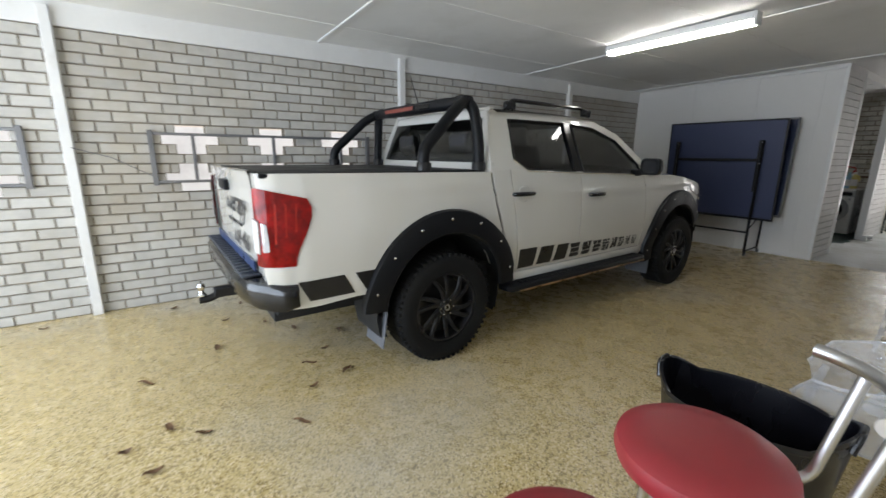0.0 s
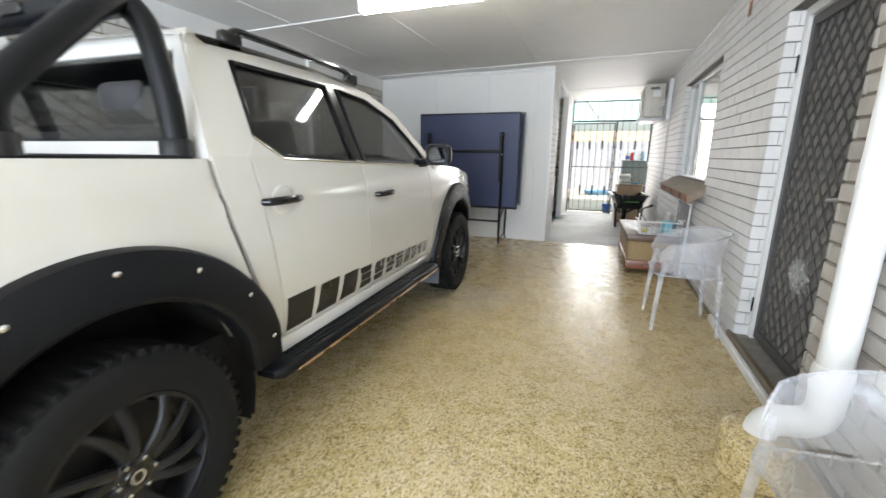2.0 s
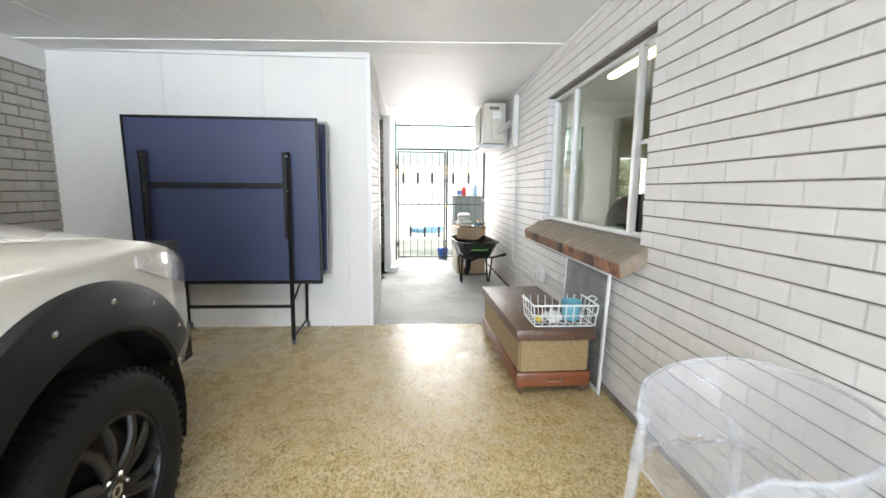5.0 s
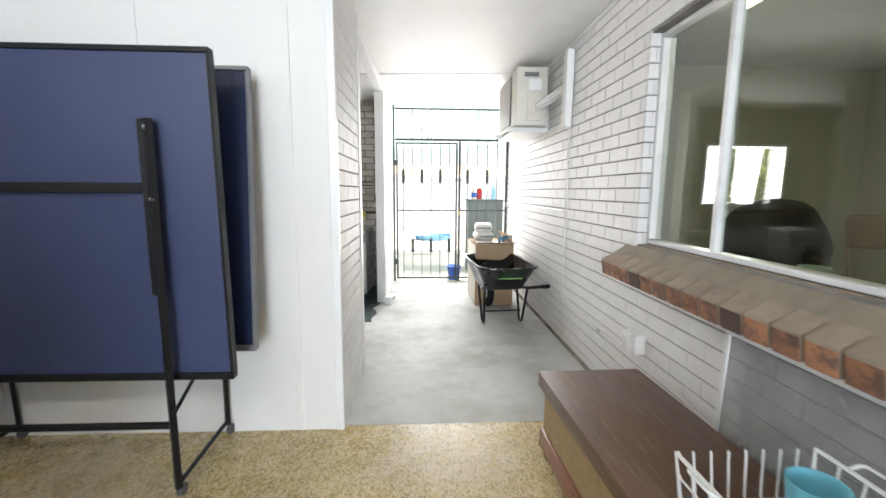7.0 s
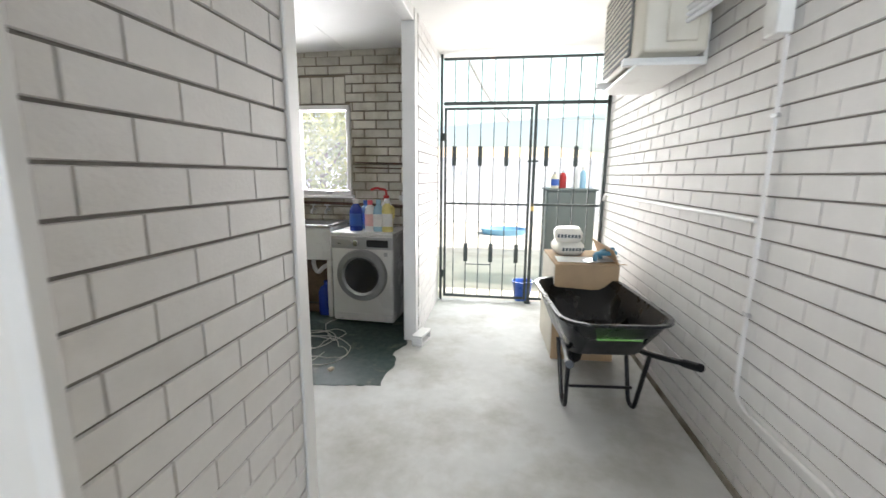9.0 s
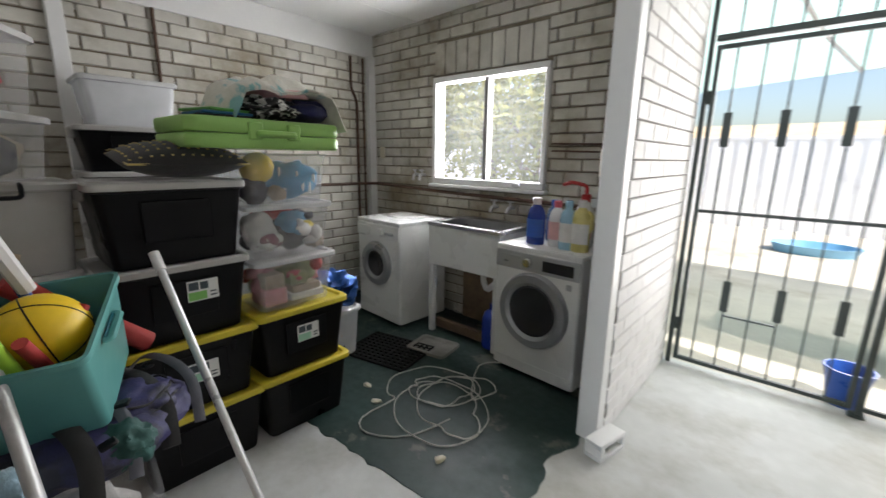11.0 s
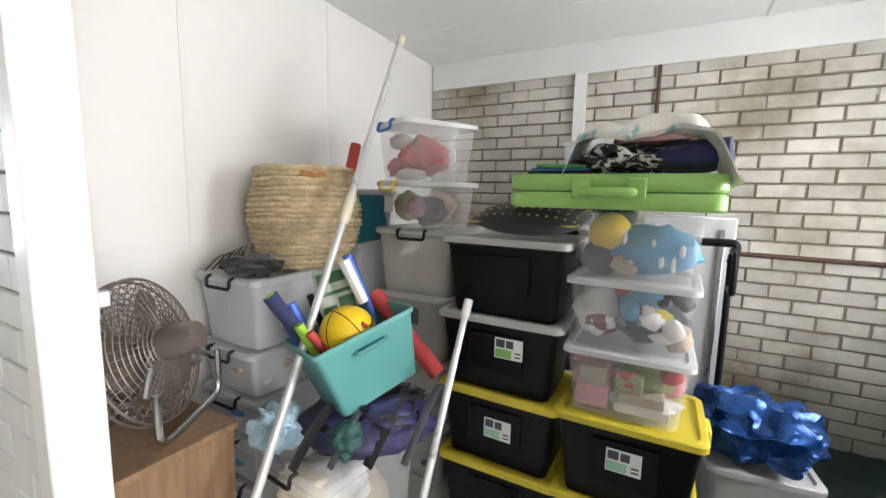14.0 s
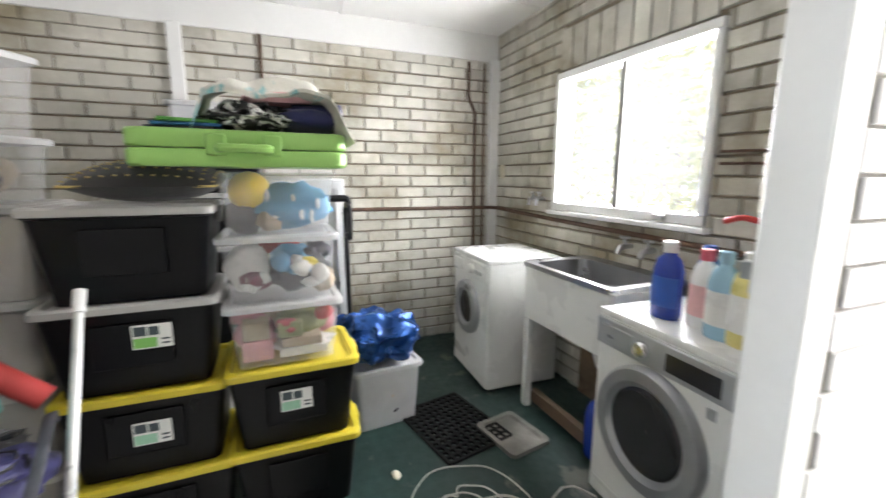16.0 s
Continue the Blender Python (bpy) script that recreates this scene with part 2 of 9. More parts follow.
def milky(name, color, see=0.5, rough=0.3, mottle=0.08):
    """Cloudy thin plastic: part see-through, part plain."""
    m = bpy.data.materials.new(name)
    m.use_nodes = True
    t = m.node_tree
    b = t.nodes["Principled BSDF"]
    b.inputs["Base Color"].default_value = (*color, 1)
    b.inputs["Roughness"].default_value = rough
    n = t.nodes.new("ShaderNodeTexNoise")
    n.inputs["Scale"].default_value, n.inputs["Detail"].default_value = 7, 5
    co = t.nodes.new("ShaderNodeTexCoord")
    t.links.new(co.outputs["Object"], n.inputs["Vector"])
    r = t.nodes.new("ShaderNodeMapRange")
    r.inputs["From Min"].default_value, r.inputs["From Max"].default_value = 0.3, 0.7
    r.inputs["To Min"].default_value, r.inputs["To Max"].default_value = max(0.0, 1 - see - mottle), min(1.0, 1 - see + mottle)
    t.links.new(n.outputs["Fac"], r.inputs["Value"])
    t.links.new(r.outputs[0], b.inputs["Alpha"])
    return m


WHITE_PAINT = mat("white_wall_paint", (0.72, 0.705, 0.68), 0.6, var=0.03, scale=1.2, fine=20, bump=0.08, bump_scale=60, stain=(0.70, 0.68, 0.63), stain_scale=0.7, stain_lo=0.55, stain_hi=0.85)
WHITE_TRIM = mat("white_trim_paint", (0.74, 0.735, 0.72), 0.4, var=0.04, scale=3, fine=40, bump=0.05, bump_scale=40, stain=(0.60, 0.57, 0.52), stain_scale=2.5, stain_lo=0.62, stain_hi=0.85)
CEILING_PAINT = mat("white_ceiling_sheet", (0.83, 0.825, 0.81), 0.62, var=0.03, scale=0.8, fine=6, bump=0.05, bump_scale=5, rough_var=0.08, stain=(0.70, 0.69, 0.66), stain_scale=0.6)
GARAGE_BRICK = mat("pale_cream_grey_brick", (0.50, 0.485, 0.45), 0.75, var=0.12, scale=9, fine=120, bump=0.35, bump_scale=140, spread=0.10, stain=(0.40, 0.355, 0.285), stain_scale=1.2, stain_lo=0.5, stain_hi=0.75, world_stain=True)
GARAGE_MORTAR = mat("grey_brown_mortar", (0.24, 0.205, 0.16), 0.9, var=0.2, scale=8, fine=150, bump=0.5, bump_scale=120)
PAINTED_BRICK = mat("white_painted_brick", (0.70, 0.685, 0.67), 0.6, var=0.05, scale=8, fine=70, bump=0.3, bump_scale=90, spread=0.035, stain=(0.58, 0.56, 0.53), stain_scale=1.8, stain_lo=0.55, stain_hi=0.8, world_stain=True)
PIER_BRICK = mat("bare_cream_grey_brick", (0.47, 0.44, 0.40), 0.8, var=0.12, scale=9, fine=110, bump=0.35, bump_scale=130, spread=0.08, stain=(0.36, 0.31, 0.26), stain_scale=2.5, stain_lo=0.52, stain_hi=0.8)
PAINTED_JOINT = mat("dark_raked_joint", (0.21, 0.195, 0.175), 0.9, var=0.3, scale=10, fine=120, bump=0.4, bump_scale=100)
OLD_BRICK = mat("stained_old_white_brick", (0.55, 0.53, 0.47), 0.7, var=0.14, scale=6, fine=80, bump=0.4, bump_scale=110, spread=0.12, stain=(0.25, 0.215, 0.145), stain_scale=1.5, stain_lo=0.48, stain_hi=0.68, world_stain=True)
OLD_JOINT = mat("dirty_brown_joint", (0.20, 0.165, 0.12), 0.95, var=0.3, scale=8, fine=100, bump=0.4)
FLOOR_PEBBLE = aggregate("sealed_ochre_pebble_floor")
CONCRETE = mat("grey_trowelled_concrete", (0.52, 0.525, 0.51), 0.68, var=0.14, scale=1.3, fine=12, bump=0.15, bump_scale=18, rough_var=0.14, stain=(0.29, 0.27, 0.215), stain_scale=2.4, stain_lo=0.46, stain_hi=0.82)
YARD = mat("pale_sunlit_concrete", (0.52, 0.48, 0.41), 0.85, var=0.12, scale=1.5, fine=25, bump=0.2, bump_scale=30, stain=(0.36, 0.31, 0.24), stain_scale=0.9, stain_lo=0.55, stain_hi=0.7)
GREEN_FLOOR = mat("worn_dark_green_floor_paint", (0.013, 0.036, 0.030), 0.5, var=0.3, scale=3, fine=20, bump=0.15, bump_scale=40, stain=(0.10, 0.105, 0.085), stain_scale=4.5, stain_lo=0.60, stain_hi=0.66)

# ---- structure ----
WEST, EAST, PART_Y, PIER_X = -4.53, 0.0, 7.35, -1.72
BRICK_L, BRICK_H, COURSE, STRIDE = 0.230, 0.076, 0.086, 0.240


def ceil_z(x):
    return 2.595 + 0.02 * x


def brick_shape(w, h=BRICK_H, d=0.012, c=0.004):
    v = [(-w / 2, -h / 2, 0), (w / 2, -h / 2, 0), (w / 2, h / 2, 0), (-w / 2, h / 2, 0),
         (-w / 2 + c, -h / 2 + c, d), (w / 2 - c, -h / 2 + c, d), (w / 2 - c, h / 2 - c, d), (-w / 2 + c, h / 2 - c, d)]
    f = [(4, 5, 6, 7), (0, 1, 5, 4), (1, 2, 6, 5), (2, 3, 7, 6), (3, 0, 4, 7)]
    return v, f


BRICK_MESHES = {}
LATER = []          # pieces of walls are made last


def brick_wall(name, origin, u, n, length, height, holes, brick, mortar, near, thick=0.11, label="", shift=0.0, first_z=0.0, thin=False):
    """A wall whose face starts at origin and runs along u, with n out of the face. holes: (u0, u1, z0, z1)."""
    u, n = Vector(u), Vector(n)
    up = Vector((0, 0, 1))
    o = Vector(origin)
    bm = bmesh.new()
    us = sorted({0.0, length, *(min(max(x, 0), length) for h in holes for x in h[:2])})
    zs = sorted({0.0, height, *(min(max(x, 0), height) for h in holes for x in h[2:])})
    cells = [[not any(h[0] <= (a + b) / 2 <= h[1] and h[2] <= (c + d) / 2 <= h[3] for h in holes) for c, d in zip(zs, zs[1:])] for a, b in zip(us, us[1:])]
    for i, (a, b) in enumerate(zip(us, us[1:])):
        j = 0
        while j < len(zs) - 1:
            if not cells[i][j]:
                j += 1
                continue
            k = j
            while k < len(zs) - 1 and cells[i][k]:
                k += 1
            vs = []
            for uu in (a, b):
                for zz in (zs[j], zs[k]):
                    for dd in (0, -thick):
                        vs.append(bm.verts.new(o + u * uu + up * zz + n * dd))
            for q in ((0, 1, 3, 2), (4, 6, 7, 5), (0, 4, 5, 1), (2, 3, 7, 6), (0, 2, 6, 4), (1, 5, 7, 3)):
                bm.faces.new([vs[x] for x in q])
            j = k
    bmesh.ops.remove_doubles(bm, verts=bm.verts, dist=1e-5)
    wall = solo(name, bm, mortar, None, label, "wall", kind="structure", smooth=0)
    LATER.append((wall, o, u, n, length, height, holes, brick, near, shift, first_z, thin))
    return wall


def lay_bricks(wall, o, u, n, length, height, holes, brick, near, shift, first_z, thin):
    """thin: painted bricks with narrow shallow joints, the upright joints almost closed."""
    bl, bh, gap, shape = (0.2365, 0.0795, 0.0035, (0.0795, 0.007, 0.0022)) if thin else (BRICK_L, BRICK_H, 0.005, (BRICK_H, 0.012, 0.004))
    sway = 0.3 if thin else 1.0
    up = Vector((0, 0, 1))
    turn = Matrix((u, up, n)).transposed().to_4x4()
    rows = []
    z, row = first_z, 0
    while z + bh <= height + 0.02:
        z0, z1 = z + gap, z + gap + bh
        x = -(row % 2) * STRIDE / 2 - shift % STRIDE
        while x < length:
            a, b = max(x + gap, 0.002), min(x + gap + bl, length - 0.002)
            spans = [(a, b)]
            for h0, h1, v0, v1 in holes:
                if z0 + 0.02 < v1 and z1 - 0.02 > v0:
                    cut = []
                    for s, e in spans:
                        if h1 <= s or h0 >= e:
                            cut.append((s, e))
                        else:
                            cut += [(s, min(e, h0 - 0.003)), (max(s, h1 + 0.003), e)]
                    spans = [c for c in cut if c[1] - c[0] > 0.02]
            rows += [(s, e, (z0 + min(z1, height)) / 2) for s, e in spans if e - s > 0.02]
            x += STRIDE
        z += COURSE
        row += 1
    rows.sort(key=lambda r: max(near[0] - r[0], r[1] - near[1], 0) + 0.2 * abs(r[2] - 1.2))
    rng = random.Random(len(rows))
    verts, faces = [], []
    for i, (s, e, zc) in enumerate(rows):
        w = round(e - s, 3 if thin else 2)
        proud = rng.uniform(-0.0012, 0.0012) * sway
        m = Matrix.Translation(o + u * ((s + e) / 2) + up * zc + n * (0.0005 + proud)) @ turn @ pose(0, 0, 0, rng.uniform(-.35, .35) * sway, rng.uniform(-.2, .2) * sway, rng.uniform(-.15, .15) * sway)
        if i < 300:
            key = (w, brick.name)
            if key not in BRICK_MESHES:
                me = bpy.data.meshes.new("brick")
                v, f = brick_shape(w, *shape)
                me.from_pydata(v, [], f)
                me.materials.append(brick)
                BRICK_MESHES[key] = me
            ob = new("brick", BRICK_MESHES[key])
            ob.parent = wall
            ob.matrix_basis = m
        else:
            v, f = brick_shape(w, *shape)
            k = len(verts)
            verts += [tuple(m @ Vector(p)) for p in v]
            faces += [tuple(k + q for q in g) for g in f]
    if faces:
        me = bpy.data.meshes.new("bricks_far")
        me.from_pydata(verts, [], faces)
        me.materials.append(brick)
        ob = new("bricks_far", me)
        ob.parent = wall
        tagged(ob, kind="stuff")


# floors and ground
bm = bmesh.new()
box(bm, -400, 400, -400, 400, -0.4, -0.03)
solo("ground", bm, YARD, None, "pale sunlit concrete yard around the building", "ground", kind="structure", smooth=0)
solo("floor_1", boxes((WEST - 0.12, 1.7, -3.6, 7.385, -0.3, 0)), FLOOR_PEBBLE, None, "glossy ochre pebble floor of the garage with worn patches", "floor", kind="structure", smooth=0)
solo("floor_2", boxes((WEST - 0.12, 0.1, 7.387, 11.32, -0.3, 0.001)), CONCRETE, None, "smooth grey stained concrete floor of the passage", "floor", kind="structure", smooth=0)

# west wall with cross-shaped breeze openings
holes = []
def cross(y):
    for dz, w in ((6, 0.24), (5, 0.46), (4, 0.24), (2, 0.24), (1, 0.46), (0, 0.24)):
        z0 = 12 * COURSE + dz * COURSE
        holes.append((y - w / 2 + 3.5, y + w / 2 + 3.5, z0, z0 + COURSE))
for y in (-2.61, -1.87, -1.13, 0.29, 1.0, 1.73):
    cross(y)
brick_wall("wall_west", (WEST, -3.5, 0), (0, 1, 0), (1, 0, 0), 14.6, 2.33, holes, GARAGE_BRICK, GARAGE_MORTAR, (2.6, 6.2), thick=0.11,
           label="pale grey brick wall with cross-shaped breeze openings")
solo("beam_west", boxes((WEST - 0.05, WEST + 0.03, -3.5, 7.345, 2.325, ceil_z(WEST) + 0.02), bevel=0.004), WHITE_TRIM, None, "white painted timber beam along the wall top", "beam", kind="structure")
solo("beam_laundry", boxes((WEST - 0.05, WEST + 0.04, 7.455, 10.975, 2.30, ceil_z(WEST) + 0.02), bevel=0.004), WHITE_TRIM, None, "white painted timber beam along the laundry wall", "beam", kind="structure")
for y in (-0.57, 2.47, 5.43):
    solo("wall_post", boxes((WEST, WEST + 0.07, y - 0.036, y + 0.036, 0, 2.46), bevel=0.004), WHITE_TRIM, None, "white painted steel post against the brick wall", "post", "wall posts", "structure")
for y, x1 in ((8.66, 0.06), (10.93, 0.07)):
    solo("wall_post", boxes((WEST, WEST + x1, y - 0.04, y + 0.04, 0, 2.31), bevel=0.004), WHITE_TRIM, None, "white painted post against the laundry brick wall", "post", "wall posts", "structure")

# east wall with window and door
brick_wall("wall_east", (EAST, 3.14, 0), (0, 1, 0), (-1, 0, 0), 8.21, 2.60, [(0.0, 4.13 - 3.14, 0.1, 2.16), (5.64 - 3.14, 7.5 - 3.14, 1.05, 2.22)], PAINTED_BRICK, PAINTED_JOINT, (1.0, 3.2),
           thick=0.13, label="white painted brick house wall with dark joints", shift=0.03, thin=True)
brick_wall("wall_east_2", (EAST, 2.15, 0), (0, 1, 0), (-1, 0, 0), 0.99, 2.60, [], PIER_BRICK, GARAGE_MORTAR, (0.0, 1.0), thick=0.13, label="bare cream grey brick pier beside the screen door")


def reveal_bricks(y, x1, z0, z1, wall_label):
    """Painted brick ends that turn the corner into an opening, in front of y."""
    t = thing("reveal", pose(0, 0, 0), wall_label, "wall", kind="structure")
    z, row = 0.0, 0
    while z < z1:
        a, b = z + 0.0035, z + 0.083
        if a > z0 - 0.02 and b < z1 + 0.03:
            if row % 2:
                part("brick", boxes((-0.0075, x1, y - 0.012, y + 0.002, a, b), bevel=0.002), PAINTED_BRICK, t, smooth=0)
            else:
                part("brick", boxes((-0.0075, x1 * 0.55, y - 0.012, y + 0.002, a, b), bevel=0.002), PAINTED_BRICK, t, smooth=0)
                part("brick", boxes((x1 * 0.55 + 0.003, x1, y - 0.012, y + 0.002, a, b), bevel=0.002), PAINTED_BRICK, t, smooth=0)
        z += COURSE
        row += 1


reveal_bricks(4.13, 0.085, 0.1, 2.16, "white painted brick return beside the screen door")
reveal_bricks(7.50, 0.06, 1.05, 2.22, "white painted brick return beside the window")
# partition, its brick pier, post and stub wall
solo("wall_partition", boxes((WEST + 0.0, PIER_X - 0.005, PART_Y, PART_Y + 0.09, 0, 2.56)), WHITE_PAINT, None, "white painted sheet partition between garage and laundry", "wall", kind="structure", smooth=0)
for x in (-3.55, -2.68, -1.95):
    solo("panel_strip", boxes((x - 0.018, x + 0.018, PART_Y - 0.005, PART_Y + 0.001, 0.0, 2.53), bevel=0.001), WHITE_PAINT, None, "thin white cover strip on the partition", "trim", kind="structure")
for x in (-3.3, -2.45):
    solo("panel_strip", boxes((x - 0.015, x + 0.015, PART_Y + 0.089, PART_Y + 0.094, 0.0, 2.53), bevel=0.001), WHITE_PAINT, None, "thin white cover strip on the partition", "trim", kind="structure")
solo("panel_rail", boxes((WEST, -1.84, PART_Y + 0.089, PART_Y + 0.093, 1.19, 1.21), bevel=0.001), WHITE_PAINT, None, "thin white joint strip across the sheet wall", "trim", kind="structure")
brick_wall("wall_pier", (PIER_X, 7.37, 0), (0, 1, 0), (1, 0, 0), 0.73, 2.56, [], PAINTED_BRICK, PAINTED_JOINT, (0, 1), label="white painted brick pier at the passage corner", shift=0.06, thin=True)
solo("corner_trim", boxes((PIER_X - 0.03, PIER_X + 0.014, PART_Y - 0.012, PART_Y + 0.02, 0, 2.55), bevel=0.003), WHITE_TRIM, None, "white corner strip of the partition", "trim", kind="structure")
solo("jamb_1", boxes((PIER_X - 0.093, PIER_X + 0.016, 8.102, 8.172, 0, 2.53), bevel=0.004), WHITE_TRIM, None, "white painted door jamb at the laundry opening", "trim", kind="structure")
solo("jamb_2", boxes((PIER_X - 0.10, PIER_X + 0.004, 10.06, 10.15, 0, 2.56), bevel=0.005), WHITE_TRIM, None, "white painted timber post at the laundry opening", "trim", kind="structure")
solo("lintel_laundry", boxes((PIER_X - 0.09, PIER_X - 0.005, 8.174, 10.058, 2.47, 2.575), bevel=0.004), WHITE_TRIM, None, "white painted header above the laundry opening", "beam", kind="structure")
brick_wall("wall_stub", (PIER_X, 10.152, 0), (0, 1, 0), (1, 0, 0), 1.1, 2.57, [], PAINTED_BRICK, PAINTED_JOINT, (0, 1.2), label="white painted brick stub wall beside the gate", shift=0.1, thin=True)
# laundry end wall with window
brick_wall("wall_north", (WEST, 10.98, 0), (1, 0, 0), (0, -1, 0), 2.70, 2.56, [(0.86, 1.96, 1.15, 2.03), (0.90, 1.92, 2.045, 2.31)], OLD_BRICK, OLD_JOINT, (0.2, 2.0), label="stained old whitewashed brick laundry wall", shift=0.05)
# the part of the west wall inside the laundry is faced with stained bricks
brick_wall("wall_laundry_west", (WEST + 0.013, 7.44, 0), (0, 1, 0), (1, 0, 0), 3.535, 2.30, [], OLD_BRICK, OLD_JOINT, (1.5, 3.2), thick=0.012, label="stained old whitewashed brick wall in the laundry")
# plain walls that close the place
solo("wall_south_east", boxes((0.13, 1.7, 2.15, 2.28, 0, 2.62)), WHITE_PAINT, None, "plain white house wall", "wall", kind="structure", smooth=0)
solo("wall_porch", boxes((1.7, 1.83, -3.6, 2.28, 0, 2.66)), WHITE_PAINT, None, "plain white house wall", "wall", kind="structure", smooth=0)

# ceilings: sloping sheets with cover strips
def ceiling_mesh(x0, x1, y0, y1, cross_y, along_x):
    bm = bmesh.new()
    def strip(xa, xb, ya, yb, drop, thick):
        vs = [bm.verts.new((x, y, ceil_z(x) - drop + t)) for t in (0, thick) for x, y in ((xa, ya), (xb, ya), (xb, yb), (xa, yb))]
        for q in ((0, 1, 2, 3), (7, 6, 5, 4), (0, 4, 5, 1), (1, 5, 6, 2), (2, 6, 7, 3), (3, 7, 4, 0)):
            bm.faces.new([vs[k] for k in q])
    strip(x0, x1, y0, y1, 0, 0.14)
    for y in cross_y:
        strip(x0, x1, y - 0.02, y + 0.02, 0.009, 0.011)
    for x in along_x:
        strip(x - 0.014, x + 0.014, y0, y1, 0.004, 0.006)
    return bm
solo("ceiling", ceiling_mesh(WEST - 0.3, 1.9, -3.7, 7.40, (-1.4, 1.52, 4.46, 7.08), (-3.9, -2.92, -1.94, -0.98)), CEILING_PAINT, None, "white sheet ceiling with cover strips", "ceiling", kind="structure", smooth=0)
solo("ceiling_2", ceiling_mesh(WEST - 0.3, 0.2, 7.402, 11.45, (9.7,), (-3.9, -2.6, -0.97)), CEILING_PAINT, None, "white sheet ceiling over passage and laundry", "ceiling", kind="structure", smooth=0)
solo("cornice_east", boxes((-0.03, -0.004, 2.2, 11.3, 2.555, 2.585), bevel=0.004), WHITE_TRIM, None, "white cornice strip along the house wall", "trim", kind="structure")
solo("cornice_partition", boxes((WEST + 0.05, -1.74, PART_Y - 0.026, PART_Y - 0.002, 2.50, 2.535), bevel=0.004), WHITE_TRIM, None, "white cornice strip on the partition", "trim", kind="structure")
# skirting of grime-coated mortar along the house wall
solo("plinth", boxes((-0.022, -0.0135, 2.2, 11.25, 0.0, 0.045), bevel=0.004), mat("grimy_brown_mortar", (0.30, 0.275, 0.23), 0.9, var=0.3, scale=7, fine=60, bump=0.5, bump_scale=50, stain=(0.12, 0.095, 0.06), stain_scale=3.0, stain_lo=0.45, stain_hi=0.6), None, "rough grimy mortar fillet at the foot of the house wall", "trim", kind="structure")

# green floor paint with ragged edges
def ragged(pts, amp, n, seed):
    rng = random.Random(seed)
    out = []
    for (a, b) in zip(pts, pts[1:] + pts[:1]):
        a, b = Vector(a), Vector(b)
        side = Vector((-(b - a).y, (b - a).x)).normalized()
        k = max(2, int((b - a).length * n))
        for i in range(k):
            out.append(tuple(a.lerp(b, i / k) + side * rng.uniform(-amp, amp)))
    return out
bm = bmesh.new()
slab(bm, ragged([(-1.80, 9.29), (-1.81, 9.40), (-1.78, 9.64), (-1.84, 9.8), (-1.77, 10.0), (-1.86, 10.35), (-1.86, 10.95), (-4.5, 10.95), (-4.5, 9.2), (-3.4, 9.17), (-2.92, 9.19), (-2.43, 9.215)], 0.012, 24, 3), 0.0, 0.004)
solo("floor_paint", bm, GREEN_FLOOR, None, "worn dark green floor paint in the laundry", "floor", kind="structure", smooth=0)

# ---- pickup truck ----
CAR_WHITE = mat("white_car_paint", (0.67, 0.655, 0.615), 0.22, var=0.02, scale=2, fine=8, rough_var=0.05, coat=1.0)
BLACK_PLASTIC = mat("black_textured_plastic", (0.006, 0.0065, 0.008), 0.42, var=0.2, scale=4, fine=60, bump=0.12, bump_scale=300, rough_var=0.1, spec=0.22)
SATIN_BLACK = mat("satin_black_metal", (0.012, 0.012, 0.013), 0.38, var=0.2, scale=5, fine=40, rough_var=0.08, spec=0.35)
GLOSS_BLACK = mat("gloss_black", (0.008, 0.008, 0.009), 0.12, var=0.1, scale=5, fine=40, rough_var=0.04)
RUBBER = mat("worn_tyre_rubber", (0.009, 0.009, 0.009), 0.75, spec=0.2, var=0.25, scale=9, fine=60, bump=0.2, bump_scale=120)
CAR_DARK = mat("dark_underbody", (0.012, 0.012, 0.012), 0.8, var=0.3, scale=6)
CABIN_DARK = mat("charcoal_cabin_trim", (0.03, 0.03, 0.032), 0.7, var=0.2, scale=8, fine=90)
CHROME = mat("bright_metal", (0.72, 0.72, 0.72), 0.18, 1.0, var=0.05, scale=8, fine=30, rough_var=0.06)
STEEL = mat("dull_brushed_steel", (0.55, 0.55, 0.56), 0.35, 1.0, var=0.1, scale=6, fine=40, rough_var=0.1)
MUD_GREY = mat("grey_rubber_flap", (0.12, 0.125, 0.14), 0.6, var=0.15, scale=5, fine=40, bump=0.1)
CAR_GLASS = thin_glass("tinted_car_glass", (0.66, 0.67, 0.67), 0.04)
RED_LENS = mat("red_lamp_lens", (0.24, 0.004, 0.003), 0.16, var=0.55, scale=14, fine=60, rough_var=0.03, spec=0.25)
CLEAR_LENS = mat("clear_lamp_lens", (0.62, 0.60, 0.60), 0.12, var=0.25, scale=25, fine=60, rough_var=0.04, coat=1.0)
RIB_RED = mat("bright_red_lens_rib", (0.36, 0.016, 0.008), 0.2, var=0.2, scale=20, spec=0.3)
DECAL = mat("matt_black_decal", (0.010, 0.010, 0.011), 0.35, var=0.2, scale=7)
STEP_BLUE = mat("scuffed_blue_black_tread", (0.035, 0.042, 0.058), 0.45, var=0.25, scale=9, fine=60, bump=0.2)


def tab(rows):
    return lambda v: lerp_table(rows, v)


